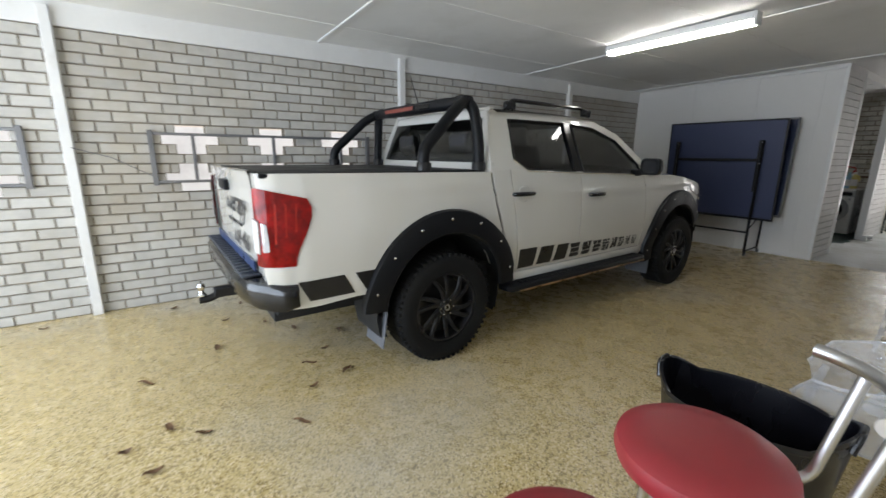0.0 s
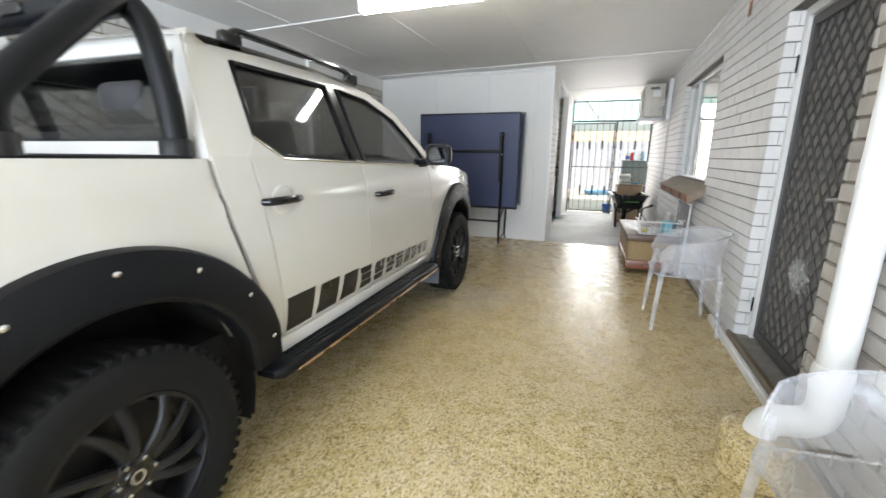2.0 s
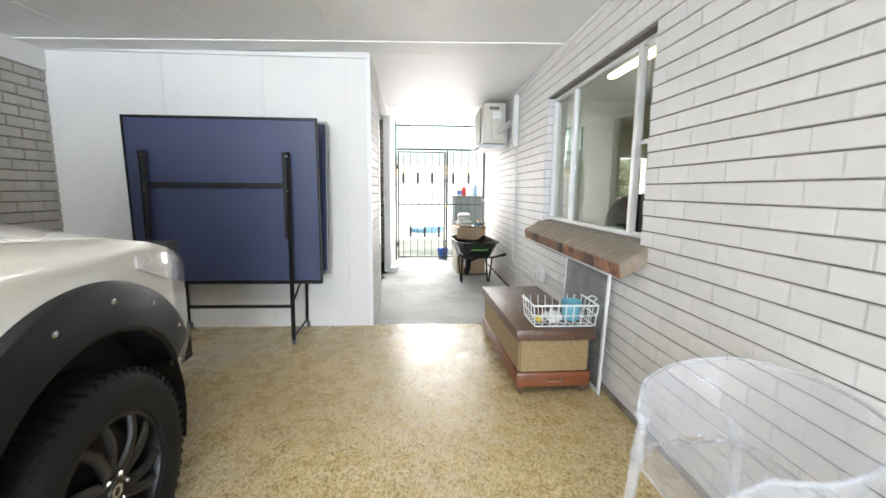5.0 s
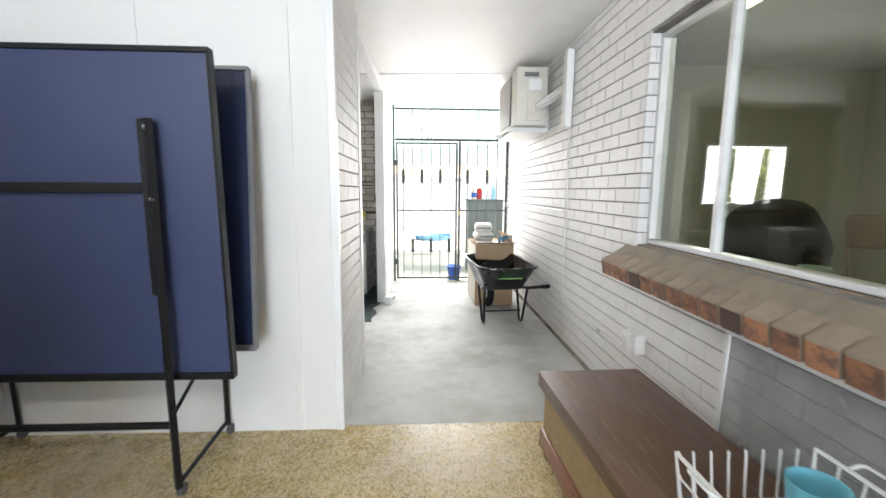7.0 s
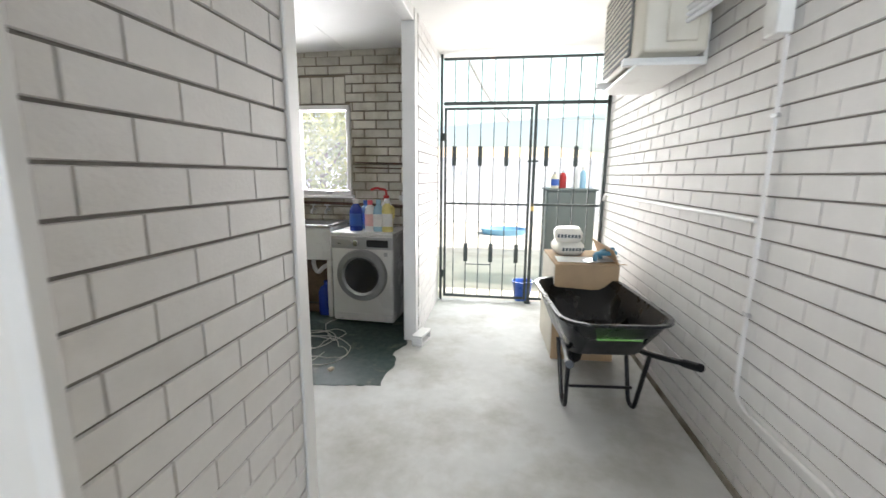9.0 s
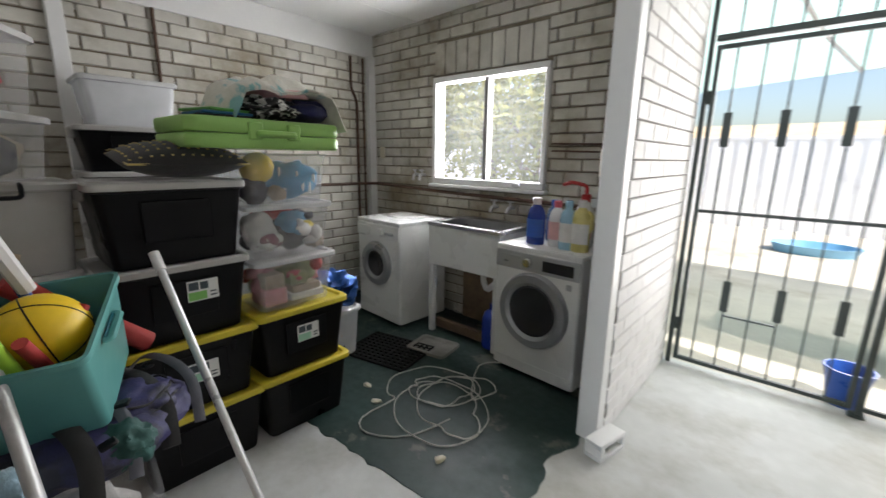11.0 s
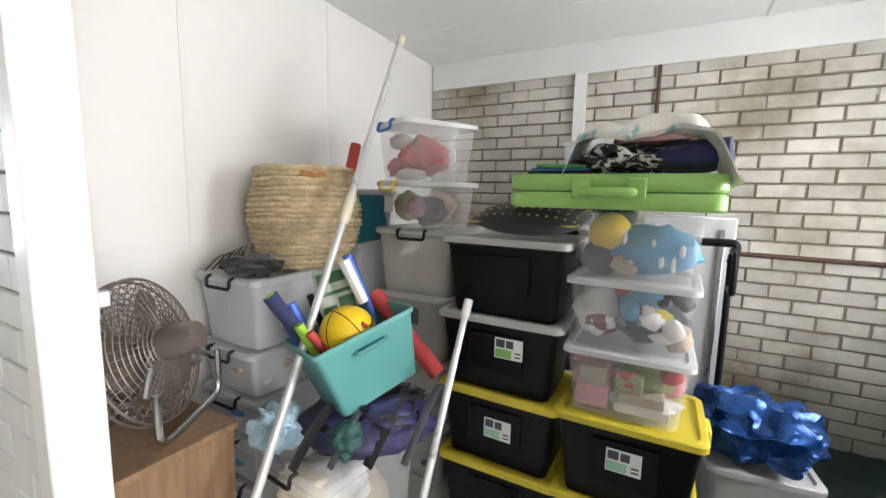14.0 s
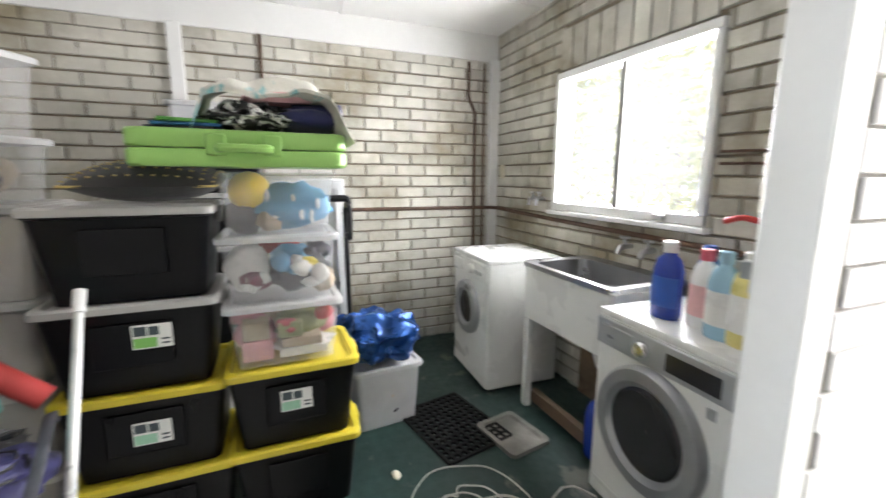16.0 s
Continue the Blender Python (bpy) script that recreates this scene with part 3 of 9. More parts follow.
HALF_W = tab([(-1.14, 0.80), (-1.11, 0.845), (-1.04, 0.885), (-0.9, 0.912), (-0.6, 0.925), (2.6, 0.925), (3.2, 0.915), (3.6, 0.88), (3.85, 0.80), (4.0, 0.68)])
TUCK = tab([(0.40, 0.055), (0.50, 0.035), (0.60, 0.012), (0.74, 0.0), (0.95, 0.002), (1.10, 0.014), (1.20, 0.028), (1.29, 0.048)])
HOOD_EDGE = tab([(2.3, 1.225), (2.6, 1.215), (2.9, 1.205), (3.2, 1.175), (3.45, 1.13), (3.7, 1.06), (3.9, 0.95), (4.0, 0.86)])


def side(y, z, out=0.0):
    crease = 0.010 * math.exp(-((z - 1.115) / 0.03) ** 2) if y > 0.4 else 0.006 * math.exp(-((z - 1.19) / 0.04) ** 2)
    return HALF_W(y) - TUCK(z) + crease + out


def arch_z(y, centre, low, r=0.50, cz=0.42):
    d = abs(y - centre)
    return max(low, cz + math.sqrt(max(r * r - d * d, 0))) if d < r else low


def body_panel(y_back, y_front, z_low, z_top, s, ny=40, nz=14, depth=0.02):
    """A side panel between two edges y(z), down to z_low(y) and up to z_top(y), with its rim turned in; s is +1 or -1."""
    bm = bmesh.new()
    grid = []
    for i in range(ny + 1):
        col = []
        for j in range(nz + 1):
            t = j / nz
            z = 0.8
            for _ in range(3):
                y = y_back(z) + (y_front(z) - y_back(z)) * i / ny
                zt, zb = z_top(y), z_low(y)
                z = zb + (zt - zb) * t
            col.append(bm.verts.new((s * side(y, z), y, z)))
        grid.append(col)
    for a, b in zip(grid, grid[1:]):
        for j in range(nz):
            bm.faces.new((a[j], b[j], b[j + 1], a[j + 1]))
    rim = [grid[i][0] for i in range(ny + 1)] + [grid[ny][j] for j in range(1, nz + 1)] + [grid[i][nz] for i in range(ny - 1, -1, -1)] + [grid[0][j] for j in range(nz - 1, 0, -1)]
    inner = [bm.verts.new((v.co.x - s * depth, v.co.y, v.co.z)) for v in rim]
    n = len(rim)
    for i in range(n):
        bm.faces.new((rim[i], inner[i], inner[(i + 1) % n], rim[(i + 1) % n]))
    return bm


def glass_x(z):
    return 0.878 - (z - 1.27) * 0.40 - max(0, z - 1.60) * 0.25


def upper_poly(pts, s, thick=0.03, out=0.0):
    """A polygon of (y, z) on the leaning side of the cabin."""
    bm = bmesh.new()
    loft(bm, [[(s * (glass_x(z) + out), y, z) for y, z in pts], [(s * (glass_x(z) + out - thick), y, z) for y, z in pts]])
    return bm


def strip_on_side(bm, quad, s, n=6, out=0.003):
    """A decal of four (y, z) corners that follows the panel."""
    a, b, c, d = [Vector(p) for p in quad]
    rows = []
    for i in range(n + 1):
        p, q = a.lerp(b, i / n), d.lerp(c, i / n)
        rows.append([bm.verts.new((s * side(w.x, w.y, out), w.x, w.y)) for w in (p.lerp(q, k / 3) for k in range(4))])
    for u, v in zip(rows, rows[1:]):
        for k in range(3):
            bm.faces.new((u[k], v[k], v[k + 1], u[k + 1]))


def wheel(parent, x, y, s):
    w = thing("wheel", pose(x, y, 0.378, 0, 90 if s > 0 else -90, 0))
    w.parent = parent
    bm = bmesh.new()
    revolve(bm, [(0.245, -0.11), (0.30, -0.122), (0.345, -0.118), (0.366, -0.10), (0.376, -0.07), (0.378, 0), (0.376, 0.07), (0.366, 0.10), (0.345, 0.118), (0.30, 0.122), (0.245, 0.11), (0.235, 0.0), (0.245, -0.11)], 64, caps=False)
    for k in range(56):
        a = 2 * math.pi * k / 56
        for sgn in (-1, 1):
            box(bm, 0.352, 0.3795, -0.011, 0.011, 0.02 * sgn if sgn > 0 else -0.108, 0.108 if sgn > 0 else -0.02, bevel=0.003, m=Matrix.Rotation(a + 0.05 * sgn, 4, "Z"))
    part("tyre", bm, RUBBER, w)
    bm = bmesh.new()
    revolve(bm, [(0.246, 0.09), (0.240, 0.103), (0.228, 0.104), (0.222, 0.085), (0.218, 0.0), (0.222, -0.10)], 48, caps=False)
    revolve(bm, [(0.001, 0.02), (0.2, 0.02), (0.21, -0.02)], 24, caps=False)
    rim = part("rim", bm, SATIN_BLACK, w)
    for k in range(6):
        for h in (-1, 1):
            bm = bmesh.new()
            pts, rad = [], []
            for i in range(6):
                t = i / 5
                r = 0.05 + 0.178 * t
                a = 2 * math.pi * k / 6 + h * (0.16 + 0.06 * t) + 0.28 * t
                pts.append((r * math.cos(a), r * math.sin(a), 0.075 + 0.02 * math.sin(t * 2.6)))
                rad.append(0.021 - 0.007 * t)
            tube(bm, pts, rad, 8, flat=0.8)
            part("spoke", bm, SATIN_BLACK, rim)
    bm = bmesh.new()
    revolve(bm, [(0.062, 0.05), (0.062, 0.088), (0.05, 0.096), (0.034, 0.098), (0.031, 0.104), (0.001, 0.105)], 24, caps=False)
    part("hub_cap", bm, GLOSS_BLACK, rim)
    for k in range(6):
        a = 2 * math.pi * (k + 0.5) / 6
        bm = bmesh.new()
        revolve(bm, [(0.009, 0.08), (0.009, 0.1), (0.005, 0.106), (0.0005, 0.107)], 6, Matrix.Translation((0.052 * math.cos(a), 0.052 * math.sin(a), 0)), caps=False)
        part("lug_nut", bm, CHROME, rim)
    bm2 = bmesh.new()
    revolve(bm2, [(0.021, 0.104), (0.021, 0.1065), (0.015, 0.1065), (0.015, 0.104)], 20, caps=False)
    part("badge_ring", bm2, STEEL, rim)


def flare(parent, yc, s, back, front, name="wheel_arch_flare"):
    """A bolted-on black arch from angle back to angle front (degrees from straight up, + to the front)."""
    bm = bmesh.new()
    rings = []
    n = 40
    for i in range(n + 1):
        a = radians(back + (front - back) * i / n)
        ro, ri = 0.625, 0.462
        c, w = Vector((0, math.sin(a), math.cos(a))), []
        for r, o in ((ri, -0.05), (ri, 0.028), (ri + 0.015, 0.042), (ro - 0.035, 0.040), (ro - 0.01, 0.030), (ro, 0.006), (ro, -0.02)):
            y, z = yc + c.y * r, 0.42 + c.z * r
            w.append(Vector((s * (HALF_W(y) - TUCK(max(z, 0.5)) + o), y, z)))
        rings.append(w)
    loft(bm, rings)
    f = part(name, bm, BLACK_PLASTIC, parent, "matt black bolt-on wheel arch flare")
    bm = bmesh.new()
    loft(bm, [[(s * xx, yc + rr * math.sin(radians(-112 + 224 * i / 24)), 0.42 + rr * math.cos(radians(-112 + 224 * i / 24))) for i in range(25)] for xx, rr in ((0.88, 0.482), (0.45, 0.482), (0.45, 0.05))], closed=False, caps=False)
    part("wheel_well", bm, CAR_DARK, parent)
    for k in range(7):
        a = radians(back + (front - back) * (k + 0.5) / 7)
        y, z = yc + math.sin(a) * 0.565, 0.42 + math.cos(a) * 0.565
        bm = bmesh.new()
        revolve(bm, [(0.009, 0), (0.009, 0.003), (0.005, 0.006), (0.0005, 0.007)], 8, pose(s * (HALF_W(y) - TUCK(max(z, 0.5)) + 0.040), y, z, 0, 90 * s, 0), caps=False)
        part("rivet", bm, CHROME, f)


def build_truck(m):
    car = thing("pickup_truck", m, "white dual cab pickup with black sports bar and flares", "truck")
    gap = lambda z: 0.405 + 0.17 * smoothstep(1.25, 0.5, z)
    door_back = lambda z: 0.60 + 0.07 * smoothstep(1.3, 0.55, z)
    for s in (1, -1):
        tub = part("tub_side", body_panel(lambda z: -1.115 + 0.04 * smoothstep(0.8, 0.55, z), gap, lambda y: arch_z(y, 0.0, 0.575 - 0.02 * smoothstep(-0.6, -0.9, y)), lambda y: 1.288 - 0.012 * (y + 1.1) / 1.5, s, 70, 18, 0.09), CAR_WHITE, car)
        part("cab_quarter", body_panel(lambda z: gap(z) + 0.022, lambda z: door_back(z) - 0.004, lambda y: arch_z(y, 0.0, 0.50, 0.52), lambda y: 1.285, s, 10, 14), CAR_WHITE, car)
        rear = part("rear_door", body_panel(lambda z: door_back(z) + 0.004, lambda z: 1.400, lambda y: 0.515, lambda y: 1.288 - 0.03 * (y - 0.6), s, 20, 16), CAR_WHITE, car)
        front = part("front_door", body_panel(lambda z: 1.408, lambda z: 2.37 + 0.05 * smoothstep(1.25, 0.9, z), lambda y: 0.515, lambda y: 1.262 - 0.03 * (y - 1.4), s, 20, 16), CAR_WHITE, car)
        part("front_wing", body_panel(lambda z: 2.378 + 0.05 * smoothstep(1.25, 0.9, z), lambda z: 3.93, lambda y: arch_z(y, 3.10, 0.42 + 0.08 * smoothstep(3.5, 3.9, y)), HOOD_EDGE, s, 60, 16), CAR_WHITE, car)
        part("sill", boxes((min(s * 0.80, s * 0.893), max(s * 0.80, s * 0.893), 0.62, 2.55, 0.44, 0.509), bevel=0.012, seg=2), CAR_WHITE, car)
        # door handles
        for d, y, z in ((rear, 0.70, 1.112), (front, 1.605, 1.068)):
            bm = bmesh.new()
            x = side(y, z)
            tube(bm, [(s * (x - 0.01), y - 0.098, z), (s * (x + 0.018), y - 0.088, z), (s * (x + 0.034), y - 0.04, z + 0.002), (s * (x + 0.034), y + 0.05, z + 0.002), (s * (x + 0.016), y + 0.095, z), (s * (x - 0.01), y + 0.1, z)], [0.015, 0.018, 0.019, 0.019, 0.018, 0.014], 10, flat=0.9)
            part("door_handle", bm, GLOSS_BLACK, d, "gloss black door handle")
            bm = bmesh.new()
            revolve(bm, [(0.062, 0.0), (0.058, 0.004), (0.03, 0.0055), (0.001, 0.005)], 20, pose(s * (x - 0.001), y + 0.01, z, 0, 90 * s, 0), caps=False)
            part("handle_cup", bm, CAR_WHITE, d)
        # decals
        bm = bmesh.new()
        rng = random.Random(5)
        y, w = 0.69, 0.19
        k = 0
        while y < 2.34:
            wt = w * 0.92
            top = 0.69 - 0.05 * (y - 0.69) / 1.65
            bot = 0.535 + 0.02 * (y - 0.69) / 1.65
            sl = 0.045 if k else 0.0
            if k < 3:
                strip_on_side(bm, [(y + (0 if k == 0 else -sl * 0.3), bot), (y + wt, bot), (y + wt + 0.02, top), (y + sl * 0.4, top)], s)
            else:
                rows = 3 + (k > 5) + (k > 8)
                frac = 0.95 - 0.055 * (k - 3)
                for r in range(rows):
                    za, zb = bot + (top - bot) * r / rows, bot + (top - bot) * (r + 0.5 + 0.4 * frac) / rows
                    j = [rng.uniform(-0.012, 0.012) for _ in range(4)]
                    if rng.random() < 0.45:
                        mid = y + wt * rng.uniform(0.35, 0.65)
                        strip_on_side(bm, [(y + j[0], za), (mid, za + j[1]), (mid - 0.008, zb), (y + j[2], zb + j[3] * 0.4)], s, 2)
                        strip_on_side(bm, [(mid + 0.012, za + j[1]), (y + wt, za), (y + wt + 0.01, zb + j[2] * 0.4), (mid + 0.004, zb)], s, 2)
                    else:
                        strip_on_side(bm, [(y + j[0], za), (y + wt + j[1], za + j[2] * 0.4), (y + wt, zb), (y + j[3], zb)], s, 3)
            y += w + 0.032
            w = max(0.075, w * 0.90)
            k += 1
        part("door_decal", bm, DECAL, front, "black tyre-track stripe fading to the front", smooth=0)
        bm = bmesh.new()
        strip_on_side(bm, [(-0.905, 0.595), (-0.645, 0.603), (-0.71, 0.722), (-0.965, 0.712)], s, 8)
        strip_on_side(bm, [(-0.575, 0.605), (-0.50, 0.606), (-0.50, 0.725), (-0.645, 0.724)], s, 4)
        part("tub_decal", bm, DECAL, tub, "black stripe behind the wheel", smooth=0)
        # windows and pillars
        top = [(0.60, 1.675), (1.0, 1.70), (1.45, 1.70), (1.80, 1.668), (2.05, 1.58)]
        part("rear_pillar", upper_poly([(0.415, 1.27), (0.60, 1.27), (0.655, 1.355), (0.70, 1.655), (0.60, 1.72), (0.53, 1.715)], s), CAR_WHITE, car)
        part("roof_rail_panel", upper_poly([(0.60, 1.70), (0.70, 1.655), (1.36, 1.657), (1.72, 1.632), (2.02, 1.535), (2.30, 1.335), (2.50, 1.19), (2.58, 1.20), (2.35, 1.39), (2.08, 1.585), (1.80, 1.69), (1.40, 1.715), (0.95, 1.715)], s, 0.035), CAR_WHITE, car)
        part("belt_panel", upper_poly([(0.60, 1.27), (0.75, 1.262), (1.40, 1.236), (2.40, 1.208), (2.36, 1.222), (1.42, 1.25), (0.78, 1.283), (0.66, 1.36)], s, 0.03), CAR_WHITE, car)
        part("window_pillar", upper_poly([(1.33, 1.25), (1.46, 1.247), (1.45, 1.655), (1.335, 1.657)], s, 0.03, 0.001), GLOSS_BLACK, car)
        part("rear_window", upper_poly([(0.665, 1.36), (0.78, 1.285), (1.34, 1.262), (1.34, 1.65), (0.71, 1.648)], s, 0.004, -0.010), CAR_GLASS, car, smooth=0)
        part("front_window", upper_poly([(1.44, 1.258), (2.38, 1.228), (2.28, 1.33), (2.01, 1.53), (1.72, 1.627), (1.44, 1.652)], s, 0.004, -0.010), CAR_GLASS, car, smooth=0)
        bm = bmesh.new()
        for a, b in (((0.655, 1.36), (0.78, 1.276)), ((0.78, 1.276), (1.40, 1.252)), ((1.40, 1.252), (2.30, 1.222))):
            tube(bm, [(s * (glass_x(z) + 0.003), y, z) for y, z in (a, b)], 0.006, 6)
        part("window_trim", bm, CHROME, car)
        bm = bmesh.new()
        fr = [(0.665, 1.36), (0.78, 1.285), (1.34, 1.262), (1.34, 1.65), (0.71, 1.648)]
        tube(bm, [(s * (glass_x(z) + 0.0), y, z) for y, z in fr], 0.011, 6, closed=True)
        part("window_seal", bm, GLOSS_BLACK, car)
        bm = bmesh.new()
        fr = [(1.44, 1.258), (2.33, 1.230), (2.28, 1.32), (2.01, 1.525), (1.72, 1.622), (1.44, 1.648)]
        tube(bm, [(s * (glass_x(z) + 0.0), y, z) for y, z in fr], 0.012, 6, closed=True)
        part("window_seal", bm, GLOSS_BLACK, car)
        # mirror
        mir = thing("mirror", pose(s * 1.065, 2.19, 1.30))
        mir.parent = car
        bm = bmesh.new()
        rings = []
        for i, (yy, k) in enumerate(((-0.045, 0.92), (-0.03, 1.0), (0.02, 0.97), (0.06, 0.8), (0.085, 0.45))):
            rings.append([Vector((p.x, yy, p.y)) for p in rr_loop(0.185 * k, 0.15 * k, 0.045 * k, 0, 4)])
        loft(bm, rings)
        part("mirror_shell", bm, BLACK_PLASTIC, mir)
        bm = bmesh.new()
        loft(bm, [[Vector((p.x, -0.0455, p.y)) for p in rr_loop(0.128, 0.104, 0.035)], [Vector((p.x, -0.049, p.y)) for p in rr_loop(0.128, 0.104, 0.035)]])
        part("mirror_glass", bm, mat_mirror, mir)
        bm = bmesh.new()
        tube(bm, [(-s * 0.21, 0.04, -0.06), (-s * 0.14, 0.03, -0.06), (-s * 0.08, 0.01, -0.045)], [0.035, 0.03, 0.03], 8)
        part("mirror_arm", bm, BLACK_PLASTIC, mir)
        # side step
        bm = bmesh.new()
        rings = []
        for y, k in ((0.55, 0.55), (0.58, 0.9), (0.63, 1.0), (2.36, 1.0), (2.41, 0.9), (2.44, 0.55)):
            rings.append([Vector((s * (0.90 + p.x * k), y, 0.405 + p.y * k)) for p in rr_loop(0.17, 0.06, 0.025)])
        loft(bm, rings)
        step = part("side_step", bm, BLACK_PLASTIC, car, "black side step with a metal edge strip")
        part("step_edge", boxes((min(s * 0.972, s * 0.986), max(s * 0.972, s * 0.986), 0.66, 2.40, 0.377, 0.393), bevel=0.004), mat_copper, step)
        for y in (0.9, 1.5, 2.1):
            part("step_bracket", boxes((min(s * 0.6, s * 0.86), max(s * 0.6, s * 0.86), y - 0.02, y + 0.02, 0.40, 0.43)), CAR_DARK, step)
        for k in range(5):
            x = s * (0.85 + 0.025 * k)
            part("tread_rib", boxes((x - 0.006, x + 0.006, 0.68, 2.36, 0.433, 0.441), bevel=0.002), BLACK_PLASTIC, step)
        flare(car, 0.025, s, -87, 86)
        flare(car, 3.10, s, -98, 62)
        # mud flaps
        for y, t in ((-0.435, 8), (2.62, 4)):
            bm = bmesh.new()
            box(bm, -0.12, 0.12, -0.006, 0.006, -0.30, 0.0, bevel=0.004, m=pose(s * 0.80, y, 0.49, -t, 0, 0))
            part("mud_flap", bm, MUD_GREY, car, "grey rubber mud flap")
        # tail lamp
        bm = bmesh.new()
        grid = []
        for i in range(9):
            t = i / 8
            z = 0.805 + (1.215 - 0.805) * t
            y0, y1 = -1.118, -0.965 + 0.10 * smoothstep(0.0, 0.85, t) - 0.02 * smoothstep(0.85, 1, t)
            row = []
            for j in range(8):
                y = y0 + (y1 - y0) * j / 7
                zz = z - 0.055 * (j / 7) * t
                row.append(bm.verts.new((s * side(y, zz, 0.006), y, zz)))
            row.insert(0, bm.verts.new((s * 0.775, -1.131, z)))
            grid.append(row)
        for a, b in zip(grid, grid[1:]):
            for j in range(len(a) - 1):
                bm.faces.new((a[j], a[j + 1], b[j + 1], b[j]))
        lamp = part("tail_lamp", bm, RED_LENS, car, "red and clear wraparound tail lamp")
        bm = bmesh.new()
        xs_, ys_ = side(-1.118, 0.97, 0.006), -1.118
        loft(bm, [[(s * 0.785, -1.136 - o, 0.885), (s * (xs_ - 0.004), ys_ - 0.004 - o, 0.875), (s * (xs_ - 0.004), ys_ - 0.004 - o, 1.045), (s * 0.785, -1.136 - o, 1.06)] for o in (0.006, 0.0)])
        part("reverse_lens", bm, CLEAR_LENS, lamp)
        bm = bmesh.new()
        strip_on_side(bm, [(-1.114, 0.885), (-1.085, 0.89), (-1.092, 1.03), (-1.114, 1.04)], s, 4, 0.009)
        part("indicator_lens", bm, CLEAR_LENS, lamp)
        for q in range(3):
            bm = bmesh.new()
            yq = -1.06 + 0.05 * q
            strip_on_side(bm, [(yq, 0.93 + 0.03 * q), (yq + 0.010, 0.93 + 0.03 * q), (yq + 0.020, 1.13), (yq + 0.010, 1.14)], s, 4, 0.009)
            part("lens_rib", bm, RIB_RED, lamp)
        # headlamp
        bm = bmesh.new()
        rings = []
        for y, z0, z1, x0, x1 in ((3.36, 1.045, 1.10, 0.86, 0.895), (3.55, 0.97, 1.075, 0.80, 0.892), (3.75, 0.91, 1.02, 0.66, 0.845), (3.93, 0.87, 0.95, 0.45, 0.72)):
            rings.append([(s * x0, y, z0), (s * (x1 + 0.004), y, z0), (s * (x1 + 0.004), y, (z0 + z1) / 2), (s * x1, y, z1), (s * x0, y, z1 + 0.008)])
        loft(bm, rings)
        part("headlamp", bm, CLEAR_LENS, car, "clear swept-back headlamp")
        # roof rail
        bm = bmesh.new()
        tube(bm, bend([(s * 0.60, 0.80, 1.765), (s * 0.60, 0.86, 1.812), (s * 0.59, 1.75, 1.806), (s * 0.585, 1.86, 1.745)], 0.06), 0.017, 8)
        for y in (0.84, 1.80):
            box(bm, s * 0.595 - 0.025, s * 0.595 + 0.025, y - 0.06, y + 0.05, 1.735, 1.80, bevel=0.012)
        part("roof_rail", bm, GLOSS_BLACK, car)
    # tailgate
    bm = bmesh.new()
    rings = []
    for z, y in ((0.66, -1.105), (0.72, -1.122), (0.95, -1.132), (1.18, -1.135), (1.27, -1.142), (1.295, -1.155), (1.302, -1.13), (1.29, -1.08)):
        rings.append([(x * (0.70 if abs(x) > 0.9 else 0.69), y + 0.02 * abs(x) ** 3, z) for x in (-1, -0.6, -0.2, 0.2, 0.6, 1)])
    loft(bm, rings, closed=False, caps=False)
    gate = part("tailgate", bm, CAR_WHITE, car)
    part("gate_handle", boxes((-0.12, 0.12, -1.165, -1.13, 1.155, 1.225), bevel=0.012, seg=2), BLACK_PLASTIC, gate)
    part("gate_edge", boxes((-0.69, 0.69, -1.06, -1.03, 0.62, 1.285)), CAR_DARK, gate)
    cu = bpy.data.curves.new("gate_text", "FONT")
    cu.body, cu.size, cu.extrude, cu.align_x = "Therapy", 0.205, 0.001, "RIGHT"
    cu.materials.append(DECAL)
    tx = new("gate_lettering", cu)
    tx.parent, tx.matrix_basis = gate, pose(0.60, -1.1375, 1.035, 87, 0, 0)
    tx["label"] = "dark lettering on the tailgate"
    bm = boxes((0.02, 0.20, -1.1395, -1.1335, 0.965, 0.983), (0.22, 0.42, -1.1385, -1.132, 0.965, 0.983))
    part("small_print", bm, DECAL, gate, smooth=0)
    nu = bpy.data.curves.new("gate_number", "FONT")
    nu.body, nu.size, nu.extrude, nu.align_x = "734 466", 0.15, 0.001, "RIGHT"
    nu.materials.append(DECAL)
    nx = new("gate_number", nu)
    nx.parent, nx.matrix_basis = gate, pose(0.60, -1.1335, 0.835, 87, 0, 0)
    nx["label"] = "dark number on the tailgate"
    part("blue_band", boxes((-0.66, 0.66, -1.1285, -1.121, 0.745, 0.80)), mat("dark_blue_decal", (0.03, 0.05, 0.13), 0.35, var=0.15, scale=5), gate, "dark blue band along the tailgate foot", smooth=0)
    # rear bumper with step
    bm = bmesh.new()
    rings = []
